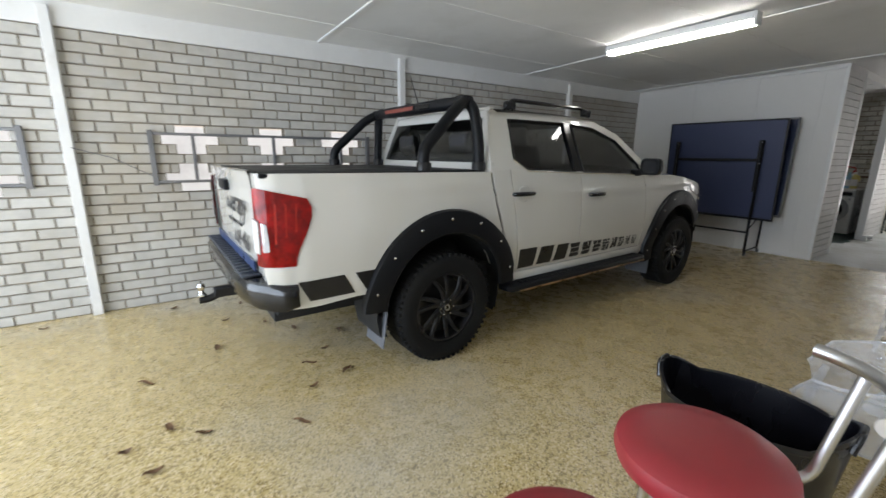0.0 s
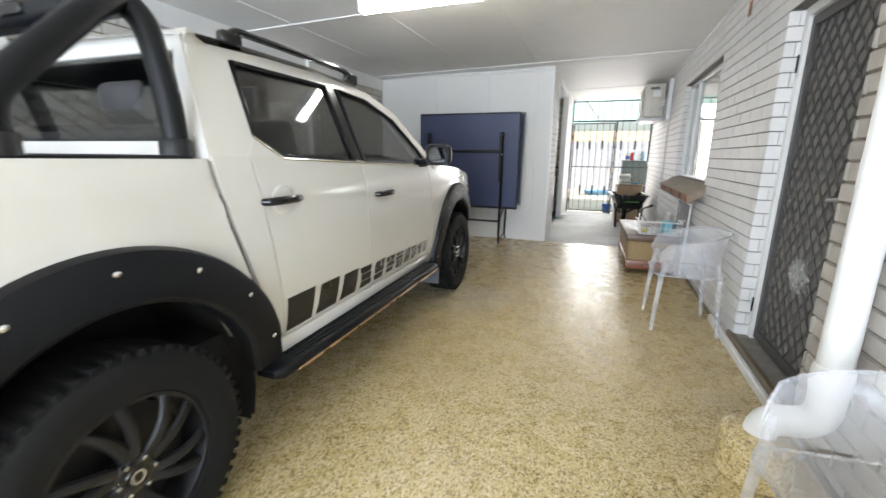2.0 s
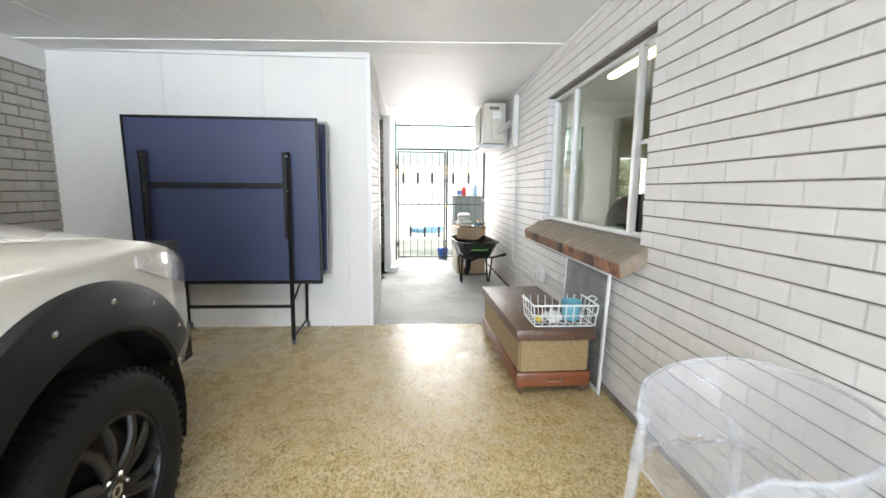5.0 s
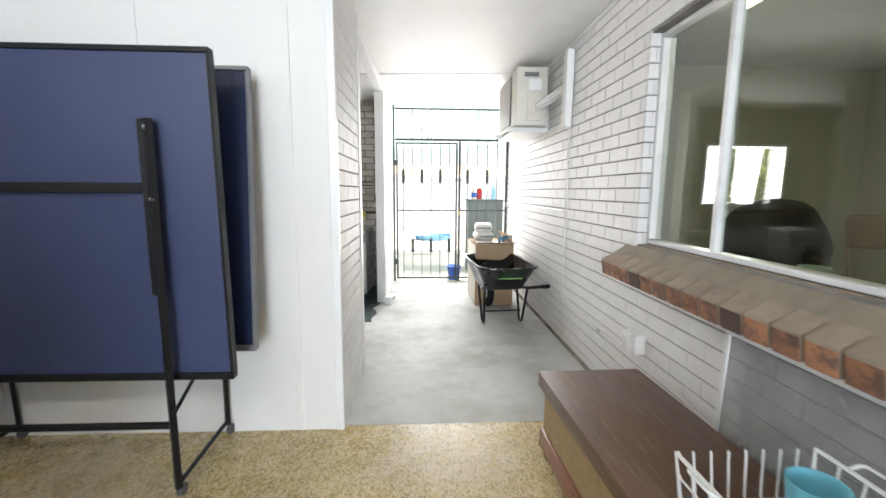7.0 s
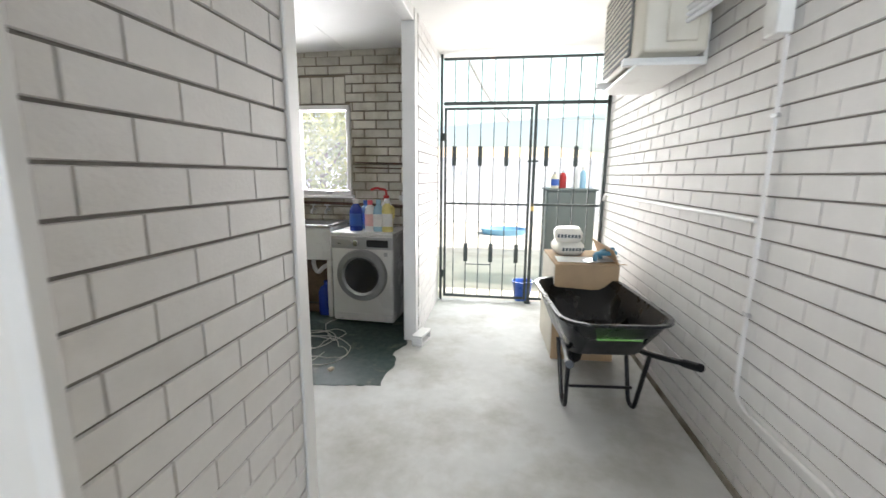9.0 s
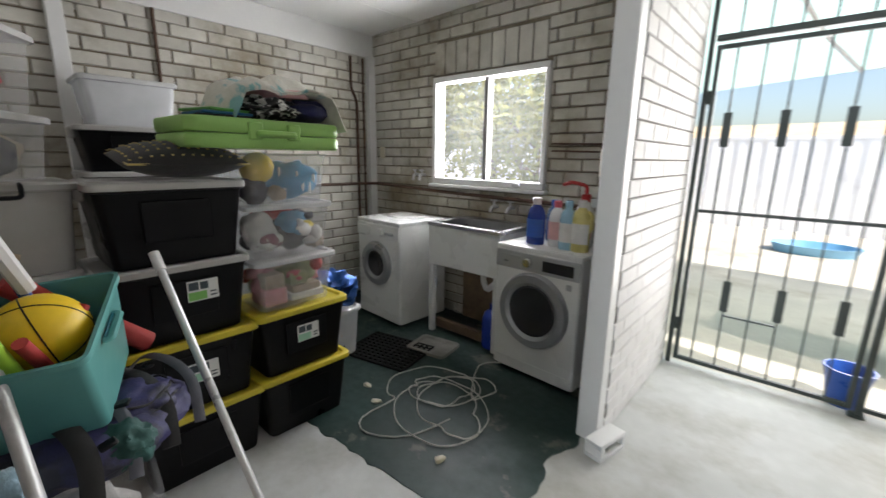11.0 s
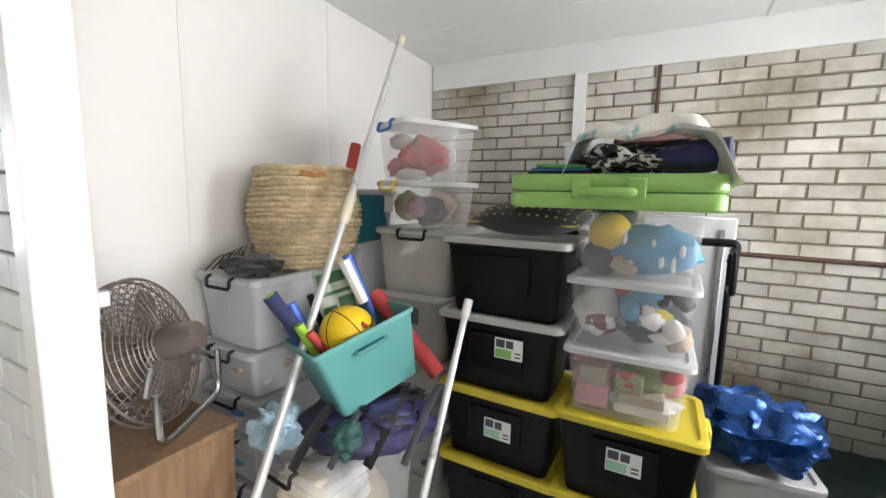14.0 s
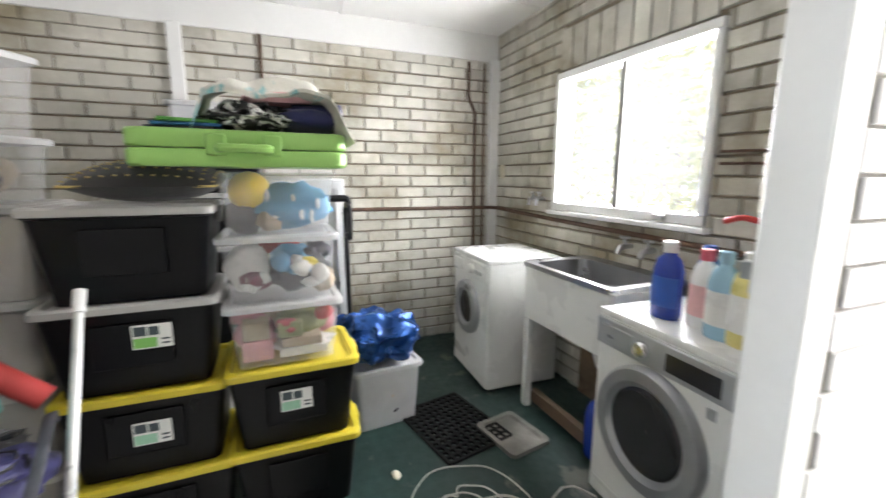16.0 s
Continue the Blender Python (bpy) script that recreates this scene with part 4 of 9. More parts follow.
    for x in (-0.935, -0.925, -0.90, -0.86, -0.78, -0.6, -0.2, 0.2, 0.6, 0.78, 0.86, 0.90, 0.925, 0.935):
        k = smoothstep(0.66, 0.94, abs(x)) ** 1.3
        yb, yf = -1.225 + 0.16 * k, -1.07 + 0.12 * k
        q = {0.935: 0.45, 0.925: 0.72, 0.90: 0.9}.get(abs(x), 1.0)
        rings.append([(xx, (yb + yf) / 2 + (yy - (yb + yf) / 2) * q, 0.645 + (zz - 0.59) * q) for xx, yy, zz in (  # rounded ends
            (x, yf, 0.53 - 0.02 * k), (x, yb + 0.03, 0.515 - 0.02 * k), (x, yb, 0.56), (x, yb, 0.645 - 0.01 * k), (x, yb + 0.02, 0.668 - 0.015 * k), (x, yf, 0.672 - 0.02 * k))])
    loft(bm, rings)
    bump = part("rear_bumper", bm, GLOSS_BLACK, car, "black rear bumper with a ribbed step")
    part("bumper_step", boxes((-0.70, 0.70, -1.205, -1.10, 0.723, 0.738), bevel=0.005), STEP_BLUE, bump)
    for k in range(19):
        x = -0.63 + 0.07 * k
        part("step_rib", boxes((x - 0.014, x + 0.014, -1.20, -1.11, 0.737, 0.747), bevel=0.003), STEP_BLUE, bump)
    # tow bar
    bm = bmesh.new()
    box(bm, -0.032, 0.032, -1.28, -1.0, 0.43, 0.495, bevel=0.006)
    tube(bm, bend([(0, -1.24, 0.455), (0, -1.31, 0.425), (0, -1.37, 0.425)], 0.03), 0.026, 8)
    tow = part("tow_bar", bm, SATIN_BLACK, car)
    bm = bmesh.new()
    revolve(bm, [(0.022, 0), (0.03, 0.008), (0.03, 0.015), (0.016, 0.03), (0.014, 0.045), (0.024, 0.06), (0.025, 0.075), (0.018, 0.093), (0.001, 0.098)], 16, Matrix.Translation((0, -1.35, 0.445)), caps=False)
    part("tow_ball", bm, CHROME, tow)
    # tonneau cover, cab back, roof, screens
    part("tonneau_cover", boxes((-0.83, 0.83, -1.10, 0.40, 1.262, 1.288), bevel=0.008, seg=2), BLACK_PLASTIC, car, "black hard tonneau cover")
    part("cab_back", boxes((-0.86, 0.86, 0.425, 0.455, 1.0, 1.335)), CAR_WHITE, car)
    bm = bmesh.new()
    for x0, x1, z0, z1 in ((-0.70, -0.63, 1.335, 1.68), (0.63, 0.70, 1.335, 1.68), (-0.69, 0.69, 1.655, 1.735)):
        pts = [(x0 * (1.17 - 0.5 * (z0 - 1.335)) if z0 < 1.6 else x0, z0), (x1 * (1.17 - 0.5 * (z0 - 1.335)) if z0 < 1.6 else x1, z0), (x1, z1), (x0, z1)]
        loft(bm, [[(x, 0.43 + (z - 1.335) * 0.29, z) for x, z in pts], [(x, 0.47 + (z - 1.335) * 0.29, z) for x, z in pts]])
    part("cab_back_frame", bm, CAR_WHITE, car)
    bm = bmesh.new()
    loft(bm, [[(x, 0.427 + (z - 1.335) * 0.29, z) for x, z in ((-0.72, 1.342), (0.72, 1.342), (0.645, 1.66), (-0.645, 1.66))], [(x, 0.432 + (z - 1.335) * 0.29, z) for x, z in ((-0.72, 1.342), (0.72, 1.342), (0.645, 1.66), (-0.645, 1.66))]])
    part("rear_screen", bm, CAR_GLASS, car, smooth=0)
    bm = bmesh.new()
    rings = []
    for y, ze, zc, xe in ((0.525, 1.705, 1.725, 0.67), (0.56, 1.722, 1.752, 0.685), (0.8, 1.728, 1.775, 0.69), (1.2, 1.728, 1.785, 0.69), (1.5, 1.718, 1.778, 0.685), (1.75, 1.695, 1.755, 0.67), (1.92, 1.655, 1.72, 0.65)):
        rings.append([(xe * u, y, ze + (zc - ze) * (1 - abs(u) ** 2.6)) for u in (-1.04, -1, -0.9, -0.6, -0.3, 0, 0.3, 0.6, 0.9, 1, 1.04)])
    loft(bm, rings, closed=False, caps=False)
    roof = part("roof", bm, CAR_WHITE, car)
    part("headliner", boxes((-0.66, 0.66, 0.55, 1.85, 1.655, 1.665)), CABIN_DARK, roof)
    bm = bmesh.new()
    tube(bm, [(-0.35, 0.62, 1.745), (-0.35, 0.50, 2.08)], [0.006, 0.003], 6)
    part("aerial", bm, SATIN_BLACK, roof)
    bm = bmesh.new()
    rings = []
    for t in (0, 0.25, 0.5, 0.75, 1):
        y, z = 1.92 + 0.66 * t, 1.70 - 0.50 * t
        w = 0.635 + 0.20 * t
        rings.append([(w * u, y - 0.09 * u * u * (0.4 + t), z - 0.03 * u * u) for u in (-1, -0.7, -0.35, 0, 0.35, 0.7, 1)])
    loft(bm, rings, closed=False, caps=False)
    part("windscreen", bm, CAR_GLASS, car)
    # bonnet and nose
    bm = bmesh.new()
    rings = []
    for y in (2.45, 2.6, 2.9, 3.2, 3.45, 3.65, 3.82, 3.93):
        e = HOOD_EDGE(y) + 0.004
        w = HALF_W(y) - 0.075
        rings.append([(w * u, y, e + (0.075 - 0.02 * (y - 2.5)) * (1 - abs(u) ** 2.2) + 0.012 * math.exp(-((abs(u) - 0.62) / 0.12) ** 2)) for u in (-1.07, -1, -0.85, -0.62, -0.4, 0, 0.4, 0.62, 0.85, 1, 1.07)])
    loft(bm, rings, closed=False, caps=False)
    part("bonnet", bm, CAR_WHITE, car)
    bm = bmesh.new()
    rings = []
    for z, y, w in ((0.42, 3.95, 0.62), (0.50, 4.05, 0.70), (0.66, 4.09, 0.72), (0.80, 4.07, 0.70), (0.94, 4.0, 0.62), (1.0, 3.94, 0.55)):
        rings.append([(w * u, y - 0.17 * abs(u) ** 3, z) for u in (-1.12, -1, -0.7, -0.35, 0, 0.35, 0.7, 1, 1.12)])
    loft(bm, rings, closed=False, caps=False)
    part("front_bumper", bm, CAR_WHITE, car)
    part("grille", boxes((-0.42, 0.42, 4.045, 4.085, 0.70, 0.95), bevel=0.01), GLOSS_BLACK, car)
    # dark inside: floor, wheel wells and inner sides, with unseen blocks added to darken gaps
    part("chassis", boxes((-0.78, 0.78, -1.05, 3.9, 0.50, 0.60), (-0.45, 0.45, -1.0, 3.8, 0.34, 0.5)), CAR_DARK, car)
    part("inner_side", boxes((0.78, 0.835, 0.56, 2.5, 0.5, 1.18), (-0.835, -0.78, 0.56, 2.5, 0.5, 1.18), (-0.80, 0.80, -1.05, 0.41, 1.05, 1.25), (-0.75, 0.75, 2.62, 3.9, 0.6, 1.08), (-0.8, 0.8, -1.05, -0.55, 0.6, 1.06)), CAR_DARK, car)
    for y in (0, 3.1):
        for s in (1, -1):
            bm = bmesh.new()
            rings = []
            for i in range(17):
                a = math.pi * (i / 16 * 1.2 - 0.1)
                c = Vector((0, math.cos(a) * 0.505, 0.42 + math.sin(a) * 0.505))
                rings.append([(s * 0.895, y + c.y, c.z), (s * 0.55, y + c.y, c.z)])
            loft(bm, rings, closed=False, caps=False)
            part("wheel_well", bm, CAR_DARK, car)
            wheel(car, s * 0.835, y, s)
    for y in (0, 3.1):
        bm = bmesh.new()
        tube(bm, [(-0.75, y, 0.378), (0.75, y, 0.378)], 0.06, 10)
        part("axle", bm, CAR_DARK, car)
    # cabin
    for x in (-0.37, 0.37):
        seat = part("seat", boxes((x - 0.24, x + 0.24, 1.30, 1.80, 0.62, 0.90), bevel=0.05, seg=3), CABIN_DARK, car)
        bm = bmesh.new()
        box(bm, -0.23, 0.23, -0.07, 0.07, 0, 0.62, bevel=0.05, seg=3, m=pose(x, 1.30, 0.86, 14, 0, 0))
        part("backrest", bm, CABIN_DARK, seat)
        bm = bmesh.new()
        box(bm, -0.13, 0.13, -0.05, 0.05, 0.0, 0.17, bevel=0.04, seg=3, m=pose(x, 1.14, 1.46, 8, 0, 0))
        part("headrest", bm, CABIN_DARK, seat)
    bm = bmesh.new()
    box(bm, -0.68, 0.68, -0.08, 0.08, 0, 0.55, bevel=0.05, seg=3, m=pose(0, 0.60, 0.86, 10, 0, 0))
    for x in (-0.4, 0.4):
        box(bm, -0.12, 0.12, -0.05, 0.05, 0.0, 0.16, bevel=0.04, seg=3, m=pose(x, 0.52, 1.40, 6, 0, 0))
    part("rear_bench", bm, CABIN_DARK, car)
    bm = bmesh.new()
    box(bm, -0.74, 0.74, 2.08, 2.62, 0.9, 1.19, bevel=0.08, seg=3)
    part("dashboard", bm, CABIN_DARK, car)
    bm = bmesh.new()
    ring = [Vector((0.19 * math.cos(a), 0, 0.19 * math.sin(a))) for a in (2 * math.pi * k / 28 for k in range(28))]
    mm = pose(0.37, 1.95, 1.13, -28, 0, 0)
    tube(bm, [mm @ p for p in ring], 0.016, 8, closed=True)
    tube(bm, [mm @ Vector((-0.18, 0, 0)), mm @ Vector((0.18, 0, 0))], 0.02, 6)
    tube(bm, [mm @ Vector((0, 0, 0)), (0.37, 2.2, 1.02)], 0.03, 6)
    part("steering_wheel", bm, SATIN_BLACK, car)
    # sports bar
    for s in (1, -1):
        bm = bmesh.new()
        tube(bm, bend([(s * 0.78, -0.085, 1.29), (s * 0.775, -0.085, 1.42), (s * 0.72, 0.22, 1.70), (s * 0.68, 0.33, 1.76)], 0.10), 0.040, 14)
        tube(bm, bend([(s * 0.79, 0.375, 1.29), (s * 0.775, 0.375, 1.50), (s * 0.73, 0.365, 1.70), (s * 0.67, 0.345, 1.765), (s * 0.58, 0.335, 1.765)], 0.10), 0.040, 14)
        part("sports_bar_hoop", bm, BLACK_PLASTIC, car, "thick black sports bar tube")
        for y in (-0.085, 0.375):
            bm = bmesh.new()
            revolve(bm, [(0.05, 0), (0.05, 0.05), (0.046, 0.055), (0.042, 0.055)], 16, Matrix.Translation((s * 0.783, y, 1.285)), caps=False)
            part("hoop_foot", bm, SATIN_BLACK, car)
    bm = bmesh.new()
    rings = []
    for x in (-0.70, -0.62, -0.5, -0.48, 0.48, 0.5, 0.62, 0.70):
        k = 0.9 if abs(x) > 0.49 else 1.0
        rings.append([(x, 0.335 + p.x * k, 1.755 + p.y * k) for p in rr_loop(0.115, 0.085, 0.035)])
    loft(bm, rings)
    bar = part("cross_bar", bm, BLACK_PLASTIC, car)
    part("bar_badge", boxes((-0.42, 0.05, 0.272, 0.28, 1.74, 1.772), bevel=0.002), mat_badge, bar, "reddish lettered plate on the bar")
    part("bar_lamp", boxes((0.10, 0.30, 0.268, 0.285, 1.735, 1.775), bevel=0.004), GLOSS_BLACK, bar)
    return car


mat_mirror = mat("mirror_silver", (0.15, 0.155, 0.17), 0.03, 1.0, var=0.01, rough_var=0.01)
mat_copper = mat("coppery_metal_edge", (0.55, 0.38, 0.24), 0.3, 1.0, var=0.15, scale=5)
mat_badge = mat("faded_red_plate", (0.20, 0.05, 0.035), 0.5, var=0.3, scale=30)
build_truck(pose(-3.09, 1.50, 0, 0, 0, 1.25))

# ---- laundry and storage nook ----
CRATE_BLACK = mat("black_crate_plastic", (0.004, 0.004, 0.005), 0.38, spec=0.22, var=0.2, scale=5, fine=50, bump=0.06, bump_scale=90, rough_var=0.12)
LID_YELLOW = mat("yellow_crate_lid", (0.62, 0.50, 0.035), 0.4, var=0.12, scale=6, fine=40, rough_var=0.1)
LID_GREY = mat("grey_crate_lid", (0.42, 0.41, 0.39), 0.42, var=0.1, scale=6, fine=40, rough_var=0.1)
LABEL_WHITE = mat("white_paper_label", (0.78, 0.78, 0.75), 0.55, var=0.04)
LABEL_DARK = mat("dark_label_print", (0.05, 0.07, 0.08), 0.5, var=0.1)
LABEL_GREEN = mat("green_label_print", (0.22, 0.52, 0.12), 0.5, var=0.1)
LABEL_MINT = mat("mint_label_print", (0.35, 0.62, 0.45), 0.5, var=0.1)
MILKY = milky("clear_box_plastic", (0.86, 0.86, 0.87), 0.875, 0.12, 0.03)
MILKY_GREY = milky("smoky_clear_plastic", (0.70, 0.68, 0.64), 0.55, 0.18, 0.04)
MILKY_DENSE = milky("cloudy_box_plastic", (0.90, 0.91, 0.93), 0.50, 0.22, 0.04)
LID_CLEAR = milky("cloudy_lid_plastic", (0.76, 0.76, 0.76), 0.40, 0.3)
APPLIANCE = mat("white_enamel", (0.74, 0.74, 0.72), 0.28, var=0.03, scale=3, fine=30, rough_var=0.06, stain=(0.60, 0.58, 0.53), stain_scale=2.0, stain_lo=0.6, stain_hi=0.9)
SILVER = mat("silver_plastic", (0.45, 0.46, 0.47), 0.35, 0.5, var=0.08, scale=9, rough_var=0.08)
DARK_GLASS = mat("dark_door_glass", (0.03, 0.03, 0.033), 0.18, var=0.1, rough_var=0.02)
GREY_RUBBER = mat("grey_rubber", (0.10, 0.10, 0.105), 0.6, var=0.2, scale=12)
STAINLESS = mat("stainless_sink", (0.40, 0.40, 0.40), 0.34, 1.0, var=0.1, scale=7, fine=60, rough_var=0.1)
PIPE_RUST = mat("rust_brown_pipe", (0.10, 0.055, 0.035), 0.7, 0.2, var=0.35, scale=14, fine=90, bump=0.3, stain=(0.19, 0.09, 0.045), stain_scale=8)
WICKER = mat("pale_woven_seagrass", (0.58, 0.46, 0.28), 0.75, var=0.32, scale=30, fine=120, bump=0.5, bump_scale=160, spread=0.16, stain=(0.36, 0.24, 0.11), stain_scale=9, stain_lo=0.55, stain_hi=0.75)
TEAL = mat("teal_plastic", (0.115, 0.335, 0.315), 0.38, var=0.06, scale=5, rough_var=0.08)
TEAL_DARK = mat("dark_teal_plastic", (0.012, 0.13, 0.17), 0.4, var=0.1, scale=5)
LIME = mat("lime_green_plastic", (0.30, 0.54, 0.14), 0.36, var=0.06, scale=4, rough_var=0.08)
BALL_YELLOW = mat("yellow_rubber_ball", (0.78, 0.52, 0.012), 0.45, var=0.08, scale=20, bump=0.1, bump_scale=300)
BLUE_PLASTIC = mat("blue_plastic", (0.03, 0.10, 0.42), 0.35, var=0.1, scale=8)
NAVY = mat("navy_cloth", (0.018, 0.022, 0.09), 0.8, var=0.25, scale=12, fine=150, bump=0.3, bump_scale=200, sheen=0.2)
PURPLE_CLOTH = mat("purple_blue_nylon", (0.038, 0.036, 0.115), 0.6, var=0.3, scale=9, fine=120, bump=0.35, bump_scale=160, stain=(0.02, 0.02, 0.035), stain_scale=5, stain_lo=0.52, stain_hi=0.6)
GREEN_CLOTH = mat("dark_green_cloth", (0.025, 0.085, 0.075), 0.7, var=0.2, scale=9, fine=120, bump=0.3)
RED_FOAM = mat("red_foam", (0.45, 0.045, 0.04), 0.7, var=0.15, scale=12, fine=90, bump=0.25)
ALU = mat("worn_white_aluminium_pole", (0.62, 0.62, 0.61), 0.35, 0.4, var=0.1, scale=9, rough_var=0.1, stain=(0.4, 0.4, 0.39), stain_scale=14)
CREAM = mat("cream_plastic", (0.66, 0.60, 0.47), 0.45, var=0.06, scale=5)
TOWEL = mat("cream_and_aqua_striped_towel", (0.60, 0.58, 0.50), 0.9, var=0.1, scale=20, fine=180, bump=0.5, bump_scale=250, sheen=0.3, stain=(0.20, 0.42, 0.42), stain_scale=4.0, stain_lo=0.58, stain_hi=0.62, stretch=(1.0, 3.0, 1.0))
PINK = mat("pale_pink_cloth", (0.72, 0.42, 0.42), 0.85, var=0.1, scale=20, bump=0.3, bump_scale=200)
BLACK_CLOTH = mat("black_cloth", (0.014, 0.013, 0.013), 0.85, var=0.3, scale=12, fine=120, bump=0.3, sheen=0.2)
PATTERN = mat("black_and_white_print_cloth", (0.02, 0.02, 0.02), 0.8, var=0.2, scale=20, fine=100, bump=0.3, stain=(0.72, 0.72, 0.68), stain_scale=24, stain_lo=0.52, stain_hi=0.54)
GOLD = mat("dull_gold_print", (0.55, 0.42, 0.14), 0.4, 0.3, var=0.1)
FOIL_BLUE = mat("crinkled_blue_foil", (0.014, 0.065, 0.24), 0.27, 0.5, var=0.45, scale=9, fine=40, bump=0.7, bump_scale=24, rough_var=0.12)
WOOD_CAB = mat("brown_woodgrain_laminate", (0.22, 0.13, 0.07), 0.45, var=0.3, scale=3, fine=30, stretch=(12, 12, 0.7), rough_var=0.1)
FAN_METAL = mat("dusty_brown_grey_metal", (0.20, 0.165, 0.145), 0.42, 0.55, var=0.15, scale=9, rough_var=0.1)
CLOTHS = [mat("cloth_" + n, c, 0.85, var=0.25, scale=14, fine=120, bump=0.4, bump_scale=90) for n, c in (
    ("white", (0.70, 0.68, 0.65)), ("sky_blue", (0.11, 0.30, 0.48)), ("red", (0.45, 0.05, 0.06)), ("dark", (0.05, 0.045, 0.06)), ("tan", (0.42, 0.33, 0.24)), ("pink", (0.6, 0.25, 0.28)), ("olive", (0.28, 0.30, 0.14)), ("yellow", (0.7, 0.55, 0.08)), ("maroon", (0.18, 0.03, 0.06)))]
C_WHITE, C_SKY, C_RED, C_DARK, C_TAN, C_PINK, C_OLIVE, C_YELLOW, C_MAROON = CLOTHS
WATER_BLUE = mat("pale_blue_liquid_bottle", (0.32, 0.52, 0.66), 0.25, var=0.06, rough_var=0.05)
BOTTLE_BLUE = mat("deep_blue_bottle", (0.018, 0.045, 0.30), 0.22, var=0.08, rough_var=0.04)
BOTTLE_WHITE = mat("white_bottle", (0.72, 0.71, 0.70), 0.3, var=0.05)
BOTTLE_YELLOW = mat("pale_yellow_bottle", (0.66, 0.58, 0.22), 0.28, var=0.15, scale=9)
SPRAY_RED = mat("red_trigger_plastic", (0.45, 0.02, 0.02), 0.35, var=0.08)
CORD = mat("dirty_white_cord", (0.55, 0.53, 0.48), 0.6, var=0.15, scale=20)
MAT_BLACK = mat("black_rubber_mat", (0.010, 0.010, 0.010), 0.8, spec=0.2, var=0.3, scale=12)
GRIME = mat("dirty_grey_plastic", (0.22, 0.21, 0.19), 0.6, var=0.3, scale=9)


def lump(bm, c, r, amp=0.3, freq=7.0, sub=3, seed=0.0):
    """A crumpled soft bundle."""
    res = bmesh.ops.create_icosphere(bm, subdivisions=sub, radius=1.0)
    c, r = Vector(c), Vector(r)
    for v in res["verts"]:
        d = v.co.normalized()
        k = 1 + amp * (noise.noise(d * freq * 0.35 + Vector((seed, 0, 0))) + 0.5 * noise.noise(d * freq + Vector((0, seed, 0))))
        v.co = c + Vector((d.x * r.x, d.y * r.y, d.z * r.z)) * k


def lump_part(name, parent, material, c, r, amp=0.3, freq=7.0, sub=3, seed=0.0, label=""):
    bm = bmesh.new()
    lump(bm, c, r, amp, freq, sub, seed)
    return part(name, bm, material, parent, label, smooth=60)


def tub_mesh(w, d, h, taper=0.88, wall=0.003, r=0.03, rim=0.012):
    """An open tapered box, w across y, d along x, standing on z = 0, with a rolled rim."""
    bm = bmesh.new()
    k = taper
    rings = [rr_loop(d * k - 2 * wall, w * k - 2 * wall, r, 0.004), rr_loop(d * k, w * k, r, 0.0), rr_loop(d * (k + (1 - k) * 0.9), w * (k + (1 - k) * 0.9), r, h * 0.9), rr_loop(d, w, r, h * 0.93),
             rr_loop(d + 2 * rim, w + 2 * rim, r + rim, h * 0.94), rr_loop(d + 2 * rim, w + 2 * rim, r + rim, h), rr_loop(d - wall, w - wall, r, h), rr_loop(d * k - 2 * wall, w * k - 2 * wall, r, 0.006)]
    loft(bm, rings)
    return bm


def lid_mesh(w, d, z, t=0.028, r=0.035, dish=0.012):
    bm = bmesh.new()
    loft(bm, [rr_loop(d - 0.01, w - 0.01, r, z - t), rr_loop(d, w, r, z - t), rr_loop(d, w, r, z - 0.006), rr_loop(d - 0.012, w - 0.012, r, z), rr_loop(d - 0.05, w - 0.05, r, z), rr_loop(d - 0.065, w - 0.065, r, z - dish), rr_loop(d - 0.3, w - 0.3, r * 0.5, z - dish)])
    return bm


def crate(m, lid_mat, label_at=None, label_col=None, w=0.53, d=0.40, h=0.318, group="black storage crates", text="black plastic storage crate with a yellow lid"):
    """Front is +x."""
    c = thing("storage_crate", m, text, "storage crate", group)
    part("tub", tub_mesh(w - 0.03, d - 0.03, h - 0.016, 0.86, 0.004, 0.03), CRATE_BLACK, c)
    part("lid", lid_mesh(w, d, h), lid_mat, c)
    part("front_panel", boxes((d * 0.462, d * 0.470, -w * 0.22, w * 0.22, h * 0.30, h * 0.78), bevel=0.003), CRATE_BLACK, c)
    for s in (1, -1):
        part("latch", boxes((-0.05, 0.05, s * (w / 2) - 0.012, s * (w / 2) + 0.016, h - 0.07, h - 0.012), bevel=0.006), lid_mat, c)
    if label_at is not None:
        y, z = label_at
        x = d * 0.463 - 0.012 * (1 - z / h) + 0.0125
        lab = part("label", boxes((x, x + 0.002, y - 0.058, y + 0.058, z - 0.042, z + 0.042)), LABEL_WHITE, c, "white printed product label", smooth=0)
        part("label_colour", boxes((x + 0.002, x + 0.003, y - 0.055, y + 0.012, z - 0.038, z - 0.004)), label_col, lab, smooth=0)
        part("label_print", boxes((x + 0.002, x + 0.003, y - 0.052, y - 0.016, z + 0.004, z + 0.036), (x + 0.002, x + 0.003, y - 0.010, y + 0.02, z + 0.004, z + 0.034), (x + 0.002, x + 0.003, y + 0.026, y + 0.05, z - 0.03, z - 0.024), (x + 0.002, x + 0.003, y + 0.026, y + 0.05, z - 0.015, z - 0.009)), LABEL_DARK, lab, smooth=0)
    return c


